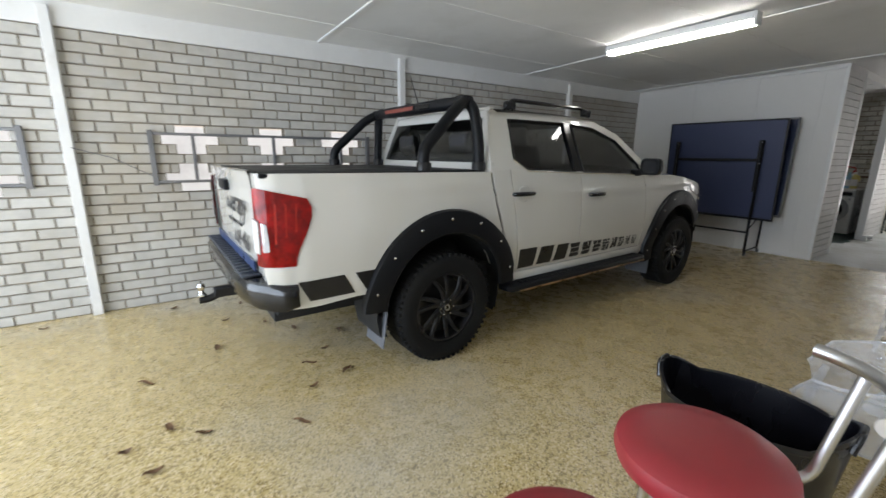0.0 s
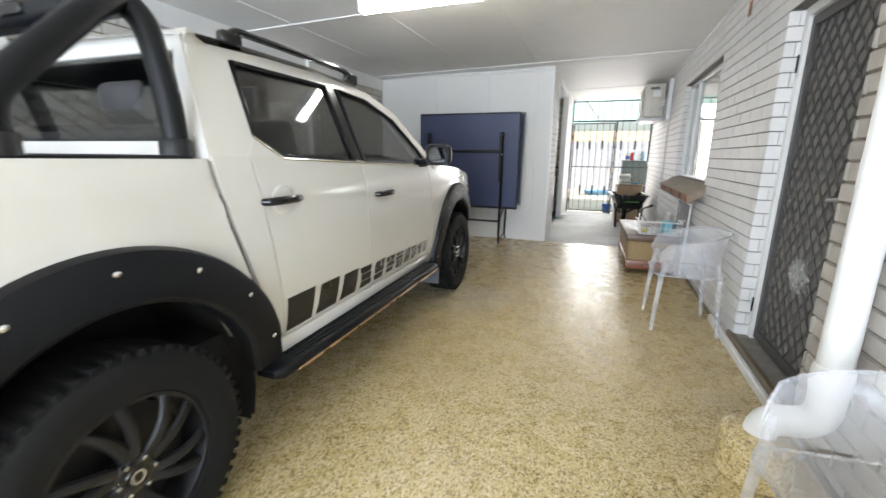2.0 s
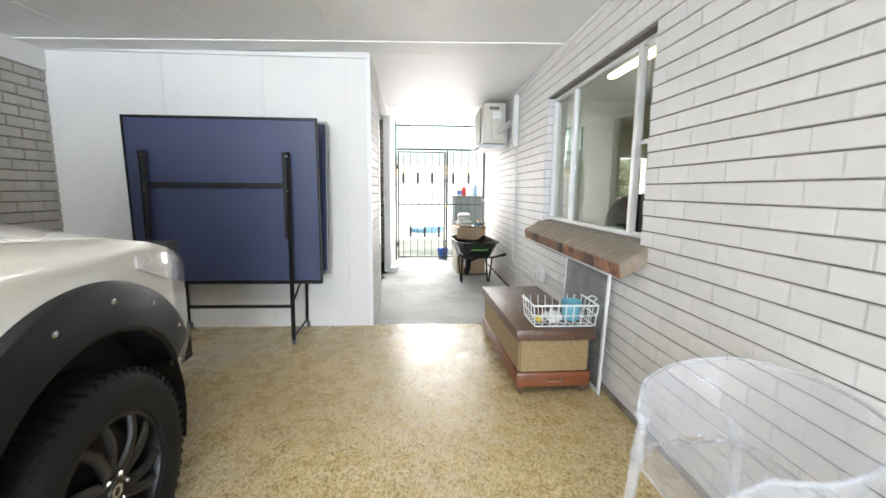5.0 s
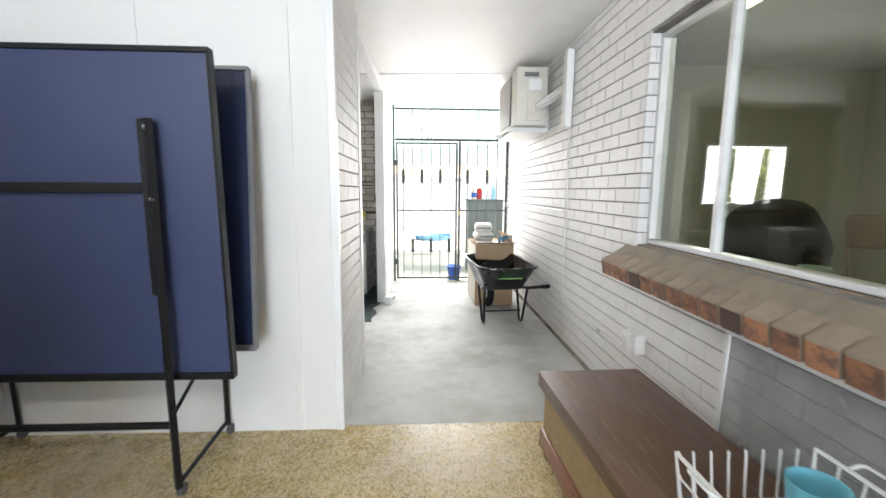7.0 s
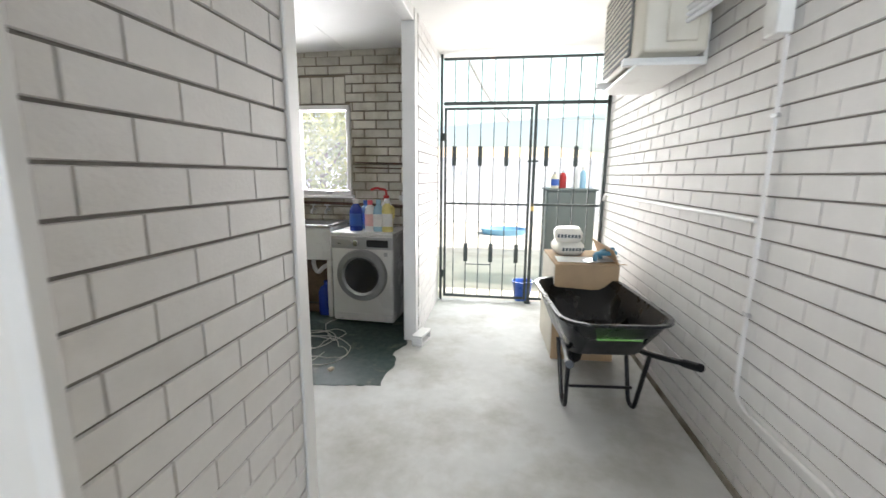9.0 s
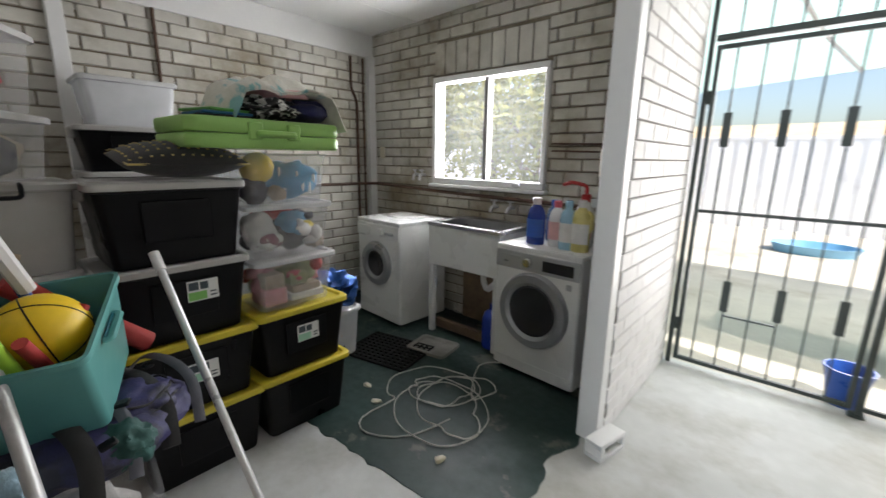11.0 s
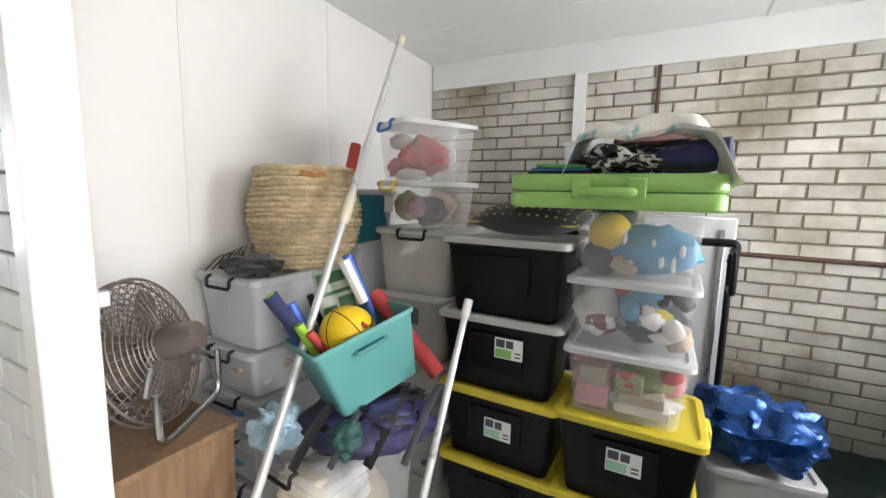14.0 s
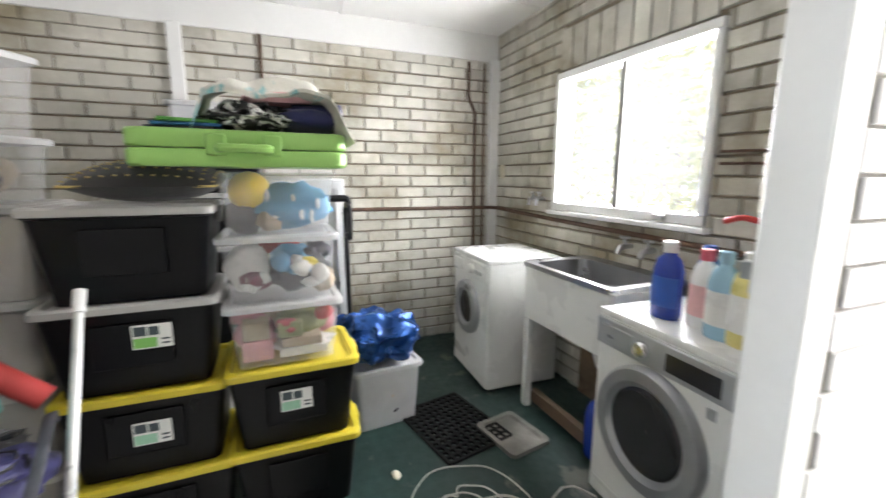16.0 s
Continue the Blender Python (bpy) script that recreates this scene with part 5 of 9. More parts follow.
def clear_box(m, w, d, h, plastic, lid_mat, contents=(), handle=None, text="", group="clear storage boxes", handle_side="x"):
    """contents: rows of (material, centre, radii); front is +x, handle on the side named."""
    c = thing("storage_box", m, text, "storage box", group)
    part("tub", tub_mesh(w - 0.03, d - 0.03, h - 0.012, 0.88, 0.003, 0.028), plastic, c)
    if lid_mat:
        part("lid", lid_mesh(w, d, h, 0.024), lid_mat, c)
    for k, (mt, p, r) in enumerate(contents):
        lump_part("stored_item", c, mt, p, r, 0.28, 6.0, 3, k * 3.7 + p[1] * 11)
    if handle:
        bm = bmesh.new()
        if handle_side == "x":
            tube(bm, bend([(d / 2 - 0.015, -0.07, h - 0.004), (d / 2 + 0.014, -0.07, h - 0.002), (d / 2 + 0.018, -0.07, h - 0.045), (d / 2 + 0.018, 0.07, h - 0.045), (d / 2 + 0.014, 0.07, h - 0.002), (d / 2 - 0.015, 0.07, h - 0.004)], 0.015, 3), 0.007, 6)
        else:
            tube(bm, bend([(-0.07, -w / 2 + 0.015, h + 0.004), (-0.07, -w / 2 - 0.012, h + 0.014), (0.07, -w / 2 - 0.012, h + 0.014), (0.07, -w / 2 + 0.015, h + 0.004)], 0.01, 3), 0.008, 6)
        part("handle", bm, handle, c)
    return c


def pack_items(box_thing, w, d, h, materials, n, seed, top=0.85):
    """Small soft things seen through the front and sides of a clear box."""
    rng = random.Random(seed)
    for k in range(n):
        edge = rng.random()
        x = d * 0.33 if edge < 0.6 else d * rng.uniform(-0.3, 0.3)
        y = w * rng.uniform(-0.34, 0.34) if edge < 0.6 else w * rng.choice((-0.34, 0.34))
        r = rng.uniform(0.022, 0.045)
        lump_part("stored_item", box_thing, rng.choice(materials), (x, y, rng.uniform(r + 0.01, max(r + 0.02, h * top - r))), (r * 0.8, r * rng.uniform(0.8, 1.5), r * rng.uniform(0.6, 1.1)), 0.35, 7.0, 2, seed + k * 2.3)


FX = -2.88          # front line of the stacks
# first stack of black crates
for k, (lid, lab, col, tx) in enumerate(((LID_YELLOW, None, None, "black plastic storage crate with a yellow lid"), (LID_YELLOW, (0.02, 0.17), LABEL_MINT, "black storage crate with yellow lid and paper label"),
                                         (LID_GREY, (0.06, 0.20), LABEL_GREEN, "black storage crate with grey lid and green label"), (LID_GREY, None, None, "black storage crate with a grey lid, topmost"))):
    crate(pose(FX - 0.20 - 0.004 * k, 8.715 + (0.008, 0.0, -0.012, 0.0)[k], 0.318 * k + 0.001, 0, 0, (0.6, -0.8, 0.5, -0.4)[k]), lid, lab, col, text=tx)
for k in range(2):
    crate(pose(FX - 0.19, 9.205, 0.325 * k + 0.005, 0, 0, (-0.5, 0.9)[k]), LID_YELLOW, (0.0, 0.19) if k else None, LABEL_MINT, w=0.50, h=0.325, text="black storage crate with yellow lid beside the green floor")
# clear boxes above them
rows = [
    ([(C_PINK, (0.06, -0.11, 0.10), (0.06, 0.07, 0.08)), (C_OLIVE, (0.05, 0.06, 0.13), (0.07, 0.10, 0.06)), (C_WHITE, (0.06, 0.06, 0.04), (0.07, 0.12, 0.03)), (C_TAN, (-0.06, 0.0, 0.10), (0.08, 0.15, 0.08))], "clear plastic box holding papers and toys"),
    ([(C_WHITE, (0.06, -0.12, 0.12), (0.07, 0.075, 0.09)), (C_DARK, (0.02, 0.06, 0.09), (0.09, 0.12, 0.08)), (C_SKY, (0.07, 0.04, 0.16), (0.055, 0.075, 0.045)), (C_YELLOW, (0.11, 0.09, 0.135), (0.025, 0.045, 0.022)), (C_RED, (0.0, -0.02, 0.19), (0.06, 0.1, 0.03)), (C_TAN, (0.08, 0.15, 0.06), (0.05, 0.05, 0.05))], "clear plastic box stuffed with toys and clothes"),
    ([(C_SKY, (0.05, 0.045, 0.10), (0.095, 0.155, 0.09)), (C_DARK, (0.04, -0.12, 0.06), (0.08, 0.07, 0.06)), (C_TAN, (0.09, -0.03, 0.05), (0.05, 0.05, 0.04))], "clear plastic box with blue patterned fabric inside"),
]
z = 0.657
for k, (con, tx) in enumerate(rows):
    hh = (0.248, 0.252, 0.240)[k]
    b = clear_box(pose(FX - 0.20 + (0.01, 0.0, -0.01)[k], 9.185, z, 0, 0, (1.0, -1.2, 0.8)[k]), 0.43, 0.38, hh, MILKY, LID_CLEAR if k < 2 else None, con, None, tx)
    if k == 0:
        for y0, y1, z0, z1, mt in ((-0.16, -0.05, 0.02, 0.10, C_PINK), (-0.155, -0.06, 0.102, 0.17, C_TAN), (-0.03, 0.15, 0.02, 0.055, C_WHITE), (-0.02, 0.13, 0.057, 0.095, C_TAN), (-0.03, 0.06, 0.098, 0.16, C_OLIVE)):
            part("stored_book", boxes((0.0, 0.145, y0, y1, z0, z1), bevel=0.004), mt, b)
        pack_items(b, 0.43, 0.38, hh, (C_TAN, C_WHITE, C_PINK, C_RED), 8, 3)
    if k == 1:
        pack_items(b, 0.43, 0.38, hh, (C_WHITE, C_DARK, C_SKY, C_WHITE, C_DARK, C_MAROON), 20, 5)
    if k == 2:
        rng = random.Random(8)
        for q in range(7):
            lump_part("white_shape", b, C_WHITE, (0.139, -0.03 + 0.03 * q + rng.uniform(-0.01, 0.01), rng.uniform(0.05, 0.15)), (0.004, rng.uniform(0.006, 0.013), rng.uniform(0.010, 0.028)), 0.5, 6.0, 2, q * 1.7)
        bm = bmesh.new()
        bmesh.ops.create_icosphere(bm, subdivisions=3, radius=0.076, matrix=Matrix.Translation((0.05, -0.095, 0.155)))
        part("yellow_ball", bm, BALL_YELLOW, b)
    z += hh
# lime carry case lying flat
case = thing("carry_case", pose(FX - 0.17, 9.09, z + 0.004, 0, 0, 1.5), "lime green plastic folding case lying flat", "case")
for nm, z0, z1 in (("lower_shell", 0.0, 0.056), ("upper_shell", 0.060, 0.118)):
    bm = bmesh.new()
    zz = (z0, z0 + 0.008, z1 - 0.008, z1)
    loft(bm, [rr_loop(0.40 - (0.012 if i in (0, 3) else 0), 0.68 - (0.012 if i in (0, 3) else 0), 0.05, q, 5) for i, q in enumerate(zz)])
    part(nm, bm, LIME, case)
bm = bmesh.new()
tube(bm, bend([(0.195, -0.075, 0.058), (0.235, -0.075, 0.058), (0.235, 0.075, 0.058), (0.195, 0.075, 0.058)], 0.025, 4), 0.015, 8)
part("grip", bm, LIME, case)
for s in (-1, 1):
    part("clasp", boxes((0.192, 0.212, s * 0.085 - 0.03, s * 0.085 + 0.03, 0.035, 0.105), bevel=0.005), LIME, case)
ZT = z + 0.123
# cloth pile on the case
bm = bmesh.new()
rings = []
for i in range(25):
    v = i / 24
    y = 8.93 + 0.52 * v
    drop = 0.14 * smoothstep(0.80, 1.0, v) + 0.10 * smoothstep(0.10, 0.0, v)
    ring = []
    for j in range(13):
        u = j / 12
        x = FX - 0.34 + 0.36 * u
        zz = ZT + 0.15 + 0.05 * math.sin(v * 3.0) - drop - 0.05 * u * u + 0.022 * noise.noise(Vector((u * 3, v * 7, 1.3))) + 0.02 * math.sin(u * 9 + v * 5)
        ring.append((x + 0.02 * math.sin(v * 9), y + 0.012 * math.sin(u * 8), zz))
    rings.append(ring)
rings = [r + [(p[0], p[1], p[2] - 0.012) for p in reversed(r)] for r in rings]
loft(bm, rings)
solo("towel", bm, TOWEL, None, "cream towel with aqua stripes draped over the pile", "towel", smooth=60)
bm = bmesh.new()
loft(bm, [[(p.x, p.y, p.z + 0.008 * math.sin(p.y * 9)) for p in rr_loop(0.26 - 0.02 * abs(i - 1), 0.24 - 0.02 * abs(i - 1), 0.04, 0.017 * i, 4)] for i in range(3)])
solo("folded_cloth", bm, PINK, pose(FX - 0.15, 9.20, ZT + 0.105, 0, 0, 8), "folded pale pink cloth in the pile", "cloth")
bm = bmesh.new()
lump(bm, (0, 0, 0.055), (0.17, 0.15, 0.052), 0.35, 12, 4, 2.0)
solo("printed_cloth", bm, PATTERN, pose(FX - 0.13, 9.12, ZT - 0.004), "crumpled black and white printed cloth on the case", "cloth", smooth=70)
bm = bmesh.new()
lump(bm, (0, 0, 0.06), (0.15, 0.14, 0.05), 0.15, 8, 3, 5.0)
tube(bm, [(0.05, -0.05, 0.07), (0.09, 0.12, 0.080)], [0.045, 0.04], 12)
solo("sleeping_bag", bm, NAVY, pose(FX - 0.15, 9.31, ZT - 0.006), "rolled navy sleeping bag in the pile", "cloth", smooth=70)
for k, (cc, lb) in enumerate((((0.012, 0.012, 0.014), "thin black book on the green case"), ((0.02, 0.13, 0.30), "thin blue book in a small pile"), ((0.10, 0.36, 0.06), "thin bright green book on top of the pile"))):
    solo("book", boxes((-0.1, 0.1, -0.10, 0.10, 0.012 * k, 0.012 * k + 0.0115), bevel=0.003), mat("book_cover", cc, 0.5, var=0.2, scale=8), pose(FX - 0.10, 8.92, ZT - 0.002, 0, 0, 12 * k - 8), lb, "book", "thin books on the case")
# cushion
bm = bmesh.new()
rings = []
for i in range(13):
    v = i / 12 * 2 - 1
    rings.append([(0.19 * (1 - 0.06 * v * v) * u, 0.225 * v * (1 - 0.05 * u * u), s * 0.07 * max(0, (1 - abs(u) ** 2.2)) ** 0.6 * max(0, (1 - abs(v) ** 2.2)) ** 0.6) for s, us in ((1, [k / 6 - 1 for k in range(13)]), (-1, [1 - k / 6 for k in range(13)])) for u in us])
loft(bm, rings, caps=False)
bmesh.ops.remove_doubles(bm, verts=bm.verts, dist=1e-4)
cush = solo("cushion", bm, BLACK_CLOTH, pose(FX - 0.18, 8.785, 1.355, 0, 6, 0), "black cushion with gold dots and piping", "cushion", smooth=70)
bm = bmesh.new()
tube(bm, bend([(0.178, -0.212, 0), (0.178, 0.212, 0), (-0.178, 0.212, 0), (-0.178, -0.212, 0), (0.178, -0.212, 0)], 0.02), 0.004, 6)
part("piping", bm, GOLD, cush)
bm = bmesh.new()
for i in range(8):
    for j in range(13):
        u, v = -0.85 + 1.7 * i / 7, -0.9 + 1.8 * j / 12
        zc = 0.07 * (1 - abs(u) ** 2.2) ** 0.6 * (1 - abs(v) ** 2.2) ** 0.6
        box(bm, 0.19 * u - 0.004, 0.19 * u + 0.004, 0.225 * v - 0.004, 0.225 * v + 0.004, zc - 0.002, zc + 0.003)
part("dots", bm, GOLD, cush, kind="stuff", smooth=0)
# boxes behind the first stack
crate(pose(-4.22, 8.87, 1.272 - 0.318, 0, 0, 2), LID_GREY, text="black storage crate behind the front stack")
crate(pose(-4.22, 8.87, 1.272, 0, 0, -2), LID_GREY, h=0.25, text="black storage crate behind the cushion")
for k in range(3):
    crate(pose(-4.22, 8.87, 0.318 * k + 0.001, 0, 0, 1 - k), LID_GREY, text="black storage crate in the back row")
clear_box(pose(-4.22, 8.88, 1.523), 0.47, 0.36, 0.26, MILKY_DENSE, LID_CLEAR, [(NAVY, (0.05, 0.0, 0.07), (0.09, 0.14, 0.06)), (C_WHITE, (0.06, 0.02, 0.15), (0.06, 0.08, 0.035))], None, "clear box of navy and white clothes")
# column of clear boxes beside the stack
GX = -3.03
clear_box(pose(GX - 0.20, 8.20, 0.0), 0.44, 0.42, 0.32, MILKY_GREY, LID_GREY, [(C_TAN, (0, 0, 0.13), (0.15, 0.16, 0.11)), (C_DARK, (0.12, 0.08, 0.1), (0.06, 0.06, 0.07))], None, "smoky clear storage box at the bottom of the column")
clear_box(pose(GX - 0.20, 8.21, 0.322), 0.44, 0.42, 0.32, MILKY_GREY, LID_GREY, [(C_TAN, (0, 0, 0.13), (0.15, 0.16, 0.11)), (C_DARK, (0.12, 0.08, 0.1), (0.06, 0.06, 0.07))], None, "smoky clear storage box in the column")
b = clear_box(pose(GX - 0.20, 8.21, 0.644), 0.44, 0.42, 0.315, MILKY_GREY, LID_GREY, [(C_TAN, (0, 0, 0.14), (0.15, 0.16, 0.12)), (C_DARK, (0.12, -0.08, 0.1), (0.06, 0.06, 0.07))], None, "dark smoky storage box with a printed label")
part("label", boxes((0.2, 0.203, -0.06, 0.05, 0.17, 0.25)), LABEL_DARK, b, smooth=0)
clear_box(pose(GX - 0.18, 8.225, 0.961, 0, 0, 3), 0.44, 0.42, 0.315, MILKY_GREY, LID_GREY, [(C_TAN, (0.04, 0.06, 0.08), (0.13, 0.13, 0.06)), (C_DARK, (-0.05, -0.05, 0.10), (0.1, 0.12, 0.08))], BLACK_PLASTIC, "smoky clear storage box with black handle clip", handle_side="x")
b = clear_box(pose(GX - 0.16, 8.20, 1.278, 0, 0, -28), 0.34, 0.42, 0.222, MILKY, LID_CLEAR, [(C_OLIVE, (0.08, -0.03, 0.10), (0.08, 0.09, 0.07)), (C_DARK, (0.03, 0.08, 0.08), (0.09, 0.06, 0.07)), (C_MAROON, (0.12, 0.10, 0.10), (0.05, 0.04, 0.05)), (C_TAN, (-0.08, 0, 0.1), (0.08, 0.11, 0.07))], LID_YELLOW, "clear storage box with yellow handle and soft toys", handle_side="x")
part("label", boxes((0.191, 0.1925, -0.09, 0.01, 0.07, 0.15)), LABEL_WHITE, b, smooth=0)
clear_box(pose(GX - 0.16, 8.19, 1.502, 0, 0, -30), 0.34, 0.42, 0.275, MILKY, LID_CLEAR, [(C_RED, (0.03, 0.05, 0.12), (0.12, 0.09, 0.09)), (C_WHITE, (0.11, -0.05, 0.19), (0.06, 0.06, 0.04)), (C_PINK, (0.10, -0.08, 0.07), (0.06, 0.06, 0.05)), (C_WHITE, (0.09, 0.02, 0.03), (0.07, 0.1, 0.03))], BLUE_PLASTIC, "clear storage box with blue handle and red toys", handle_side="x")
clear_box(pose(-3.22, 7.71, 0.0), 0.42, 0.42, 0.42, MILKY_GREY, LID_GREY, [(C_WHITE, (0, 0, 0.15), (0.15, 0.15, 0.13))], None, "smoky storage box against the white wall")
clear_box(pose(-3.22, 7.71, 0.422), 0.42, 0.42, 0.42, MILKY_GREY, LID_GREY, [(C_TAN, (0, 0, 0.15), (0.15, 0.15, 0.13))], None, "smoky storage box against the white wall")
clear_box(pose(-3.22, 7.71, 0.844), 0.42, 0.42, 0.34, MILKY_DENSE, LID_GREY, [(C_WHITE, (0, 0, 0.15), (0.15, 0.15, 0.12))], None, "cloudy storage box against the white wall")
tb = thing("storage_box", pose(-3.15, 7.73, 1.187), "dark teal plastic tub with a pale lid", "storage box", "clear storage boxes")
part("tub", tub_mesh(0.36, 0.34, 0.25, 0.9), TEAL_DARK, tb)
part("lid", lid_mesh(0.40, 0.38, 0.272), LID_GREY, tb)
# stack of clear boxes against the white wall
CX, CY = -2.665, 7.71
zz = 0.0
for k, (hh, con, tx) in enumerate(((0.19, [(C_SKY, (0.1, 0.0, 0.08), (0.12, 0.13, 0.06)), (C_DARK, (-0.1, 0, 0.08), (0.1, 0.13, 0.06))], "clear box with blue things, lowest of the stack"), (0.20, [(C_SKY, (0.15, 0.02, 0.07), (0.08, 0.12, 0.05)), (C_OLIVE, (0.17, -0.08, 0.13), (0.06, 0.06, 0.03)), (C_WHITE, (-0.05, 0, 0.08), (0.14, 0.13, 0.06))], "clear box with blue and olive things"),
                                   (0.19, [(C_WHITE, (0.1, 0.0, 0.06), (0.13, 0.13, 0.05)), (C_SKY, (0.18, 0.02, 0.10), (0.06, 0.1, 0.03))], "clear flat storage box with black clips"), (0.20, [(C_WHITE, (0.08, 0.0, 0.07), (0.14, 0.13, 0.06)), (C_TAN, (0.15, 0.05, 0.11), (0.09, 0.1, 0.03))], "clear flat storage box with paper inside"),
                                   (0.30, [(C_WHITE, (0.08, -0.02, 0.13), (0.15, 0.13, 0.11))], "cloudy white storage box, top of the stack"))):
    stacked = clear_box(pose(CX + 0.006 * (k % 2), CY - 0.005 * k, zz, 0, 0, (1, -2, 1, -1, 2)[k]), 0.39, 0.52, hh, MILKY_DENSE, LID_CLEAR, con, BLACK_PLASTIC, tx)
    pack_items(stacked, 0.39, 0.52, hh, ((C_WHITE, C_SKY, C_TAN, C_DARK), (C_WHITE, C_OLIVE, C_SKY), (C_WHITE, C_SKY, C_WHITE), (C_WHITE, C_TAN, C_WHITE), (C_WHITE,))[k], (12, 12, 10, 10, 4)[k], 30 + k, 0.8)
    zz += hh + 0.002
# straps and webbing on top
st = thing("strap_bundle", pose(CX + 0.16, CY, zz), "tangled brown straps and black webbing bundle", "straps")
lump_part("webbing", st, BLACK_CLOTH, (0, 0.05, 0.035), (0.10, 0.13, 0.045), 0.4, 9, 3, 4.0)
for k in range(5):
    bm = bmesh.new()
    rng = random.Random(40 + k)
    tube(bm, bend([(0.09 - 0.03 * k, -0.13, 0.01), (0.06 - 0.02 * k, -0.05 + 0.02 * k, 0.09 + 0.012 * k), (0.02 * k - 0.04, 0.05, 0.06), (0.05 - 0.03 * k, 0.15, 0.015)], 0.05), 0.008, 5, flat=0.4)
    part("strap", bm, (mat_strap := mat("brown_webbing", (0.13, 0.10, 0.08), 0.8, var=0.2, scale=30)) if k == 0 else mat_strap, st)


# woven basket
def woven_basket(m):
    b = thing("wicker_basket", m, "large round basket woven from pale seagrass", "basket")
    prof = [(0.175, 0.0), (0.235, 0.09), (0.268, 0.20), (0.270, 0.28), (0.250, 0.37), (0.226, 0.44), (0.232, 0.47)]
    rad = lambda z: lerp_table([(q, p) for p, q in prof], z)
    bm = bmesh.new()
    revolve(bm, [(r - 0.012, z0) for r, z0 in prof] + [(r - 0.02, z0) for r, z0 in reversed(prof[1:])] + [(0.001, 0.012)], 40, caps=False)
    part("lining", bm, WICKER, b)
    rng = random.Random(9)
    n = 20
    for k in range(n):
        z0 = 0.008 + 0.462 * k / (n - 1)
        bm = bmesh.new()
        pts = []
        for i in range(96):
            a = 2 * math.pi * i / 96
            r = rad(z0) - 0.004 + 0.005 * math.sin(a * 14 + math.pi * (k % 2)) + 0.004 * noise.noise(Vector((math.cos(a) * 3, math.sin(a) * 3, k * 1.7)))
            pts.append((r * math.cos(a), r * math.sin(a), z0 + 0.006 * noise.noise(Vector((math.cos(a) * 2.5, math.sin(a) * 2.5, k * 0.6))) + 0.001 * math.sin(a * 28)))
        tube(bm, pts, 0.0095 + 0.004 * rng.random(), 6, closed=True)
        part("strand", bm, WICKER, b)
    for k in range(18):
        a = 2 * math.pi * (k + 0.5) / 18
        bm = bmesh.new()
        tube(bm, [((rad(z0) - 0.005) * math.cos(a + 0.03 * math.sin(z0 * 14)), (rad(z0) - 0.005) * math.sin(a + 0.03 * math.sin(z0 * 14)), z0) for z0 in [0.02 + 0.45 * i / 12 for i in range(13)]], 0.006, 6)
        part("stake", bm, WICKER, b)
    lump_part("stuffing", b, BLACK_CLOTH, (0.0, 0.0, 0.33), (0.19, 0.19, 0.09), 0.25, 8, 3, 8.0)
    return b


woven_basket(pose(-2.80, 7.77, zz + 0.002, 2, -1, 0) @ Matrix.Scale(0.94, 4))
bm = bmesh.new()
tube(bm, [(0.05, 0.0, -0.02), (-0.06, 0.0, 0.30)], [0.028, 0.028], 14)
solo("foam_roll", bm, RED_FOAM, pose(-3.06, 7.80, zz + 0.30), "red foam tube standing in the basket", "foam tube")
lump_bm = bmesh.new()
lump(lump_bm, (0, 0, 0), (0.08, 0.06, 0.03), 0.35, 10, 3, 3.0)
solo("tan_cloth", lump_bm, mat("tan_orange_cloth", (0.40, 0.18, 0.06), 0.8, var=0.2, scale=15, bump=0.3), pose(-2.72, 7.90, zz + 0.425), "orange tan cloth over the basket rim", "cloth", smooth=70)

# clear box with backpack and teal bin on top
BX, BY = -2.50, 8.24
clear_box(pose(BX, BY, 0.0, 0, 0, -6), 0.42, 0.50, 0.53, MILKY, None, [(C_RED, (0.17, -0.05, 0.22), (0.06, 0.08, 0.10)), (C_DARK, (0.18, 0.08, 0.16), (0.05, 0.08, 0.12)), (C_WHITE, (0.05, 0.0, 0.36), (0.16, 0.14, 0.09)), (C_TAN, (-0.08, 0.02, 0.2), (0.12, 0.14, 0.17)), (CREAM, (0.15, -0.02, 0.41), (0.08, 0.11, 0.04))], BLACK_PLASTIC, "clear storage box of toys standing by the poles")
pack = thing("backpack", pose(BX - 0.03, BY + 0.08, 0.515, 0, 0, 35), "purple and green nylon backpack lying flat", "backpack")
lump_part("bag_body", pack, PURPLE_CLOTH, (0.0, 0.03, 0.075), (0.20, 0.25, 0.085), 0.16, 6, 4, 1.0)
lump_part("front_pocket", pack, PURPLE_CLOTH, (0.06, 0.10, 0.115), (0.10, 0.12, 0.06), 0.2, 8, 4, 3.0)
lump_part("side_pocket", pack, GREEN_CLOTH, (0.14, -0.03, 0.085), (0.075, 0.065, 0.06), 0.25, 8, 4, 2.0)
lump_part("flap", pack, BLACK_CLOTH, (-0.08, 0.06, 0.125), (0.10, 0.18, 0.045), 0.28, 9, 4, 6.0)
WEBBING = mat("grey_nylon_webbing", (0.11, 0.11, 0.13), 0.7, var=0.2, scale=30, fine=200, bump=0.3, bump_scale=300)
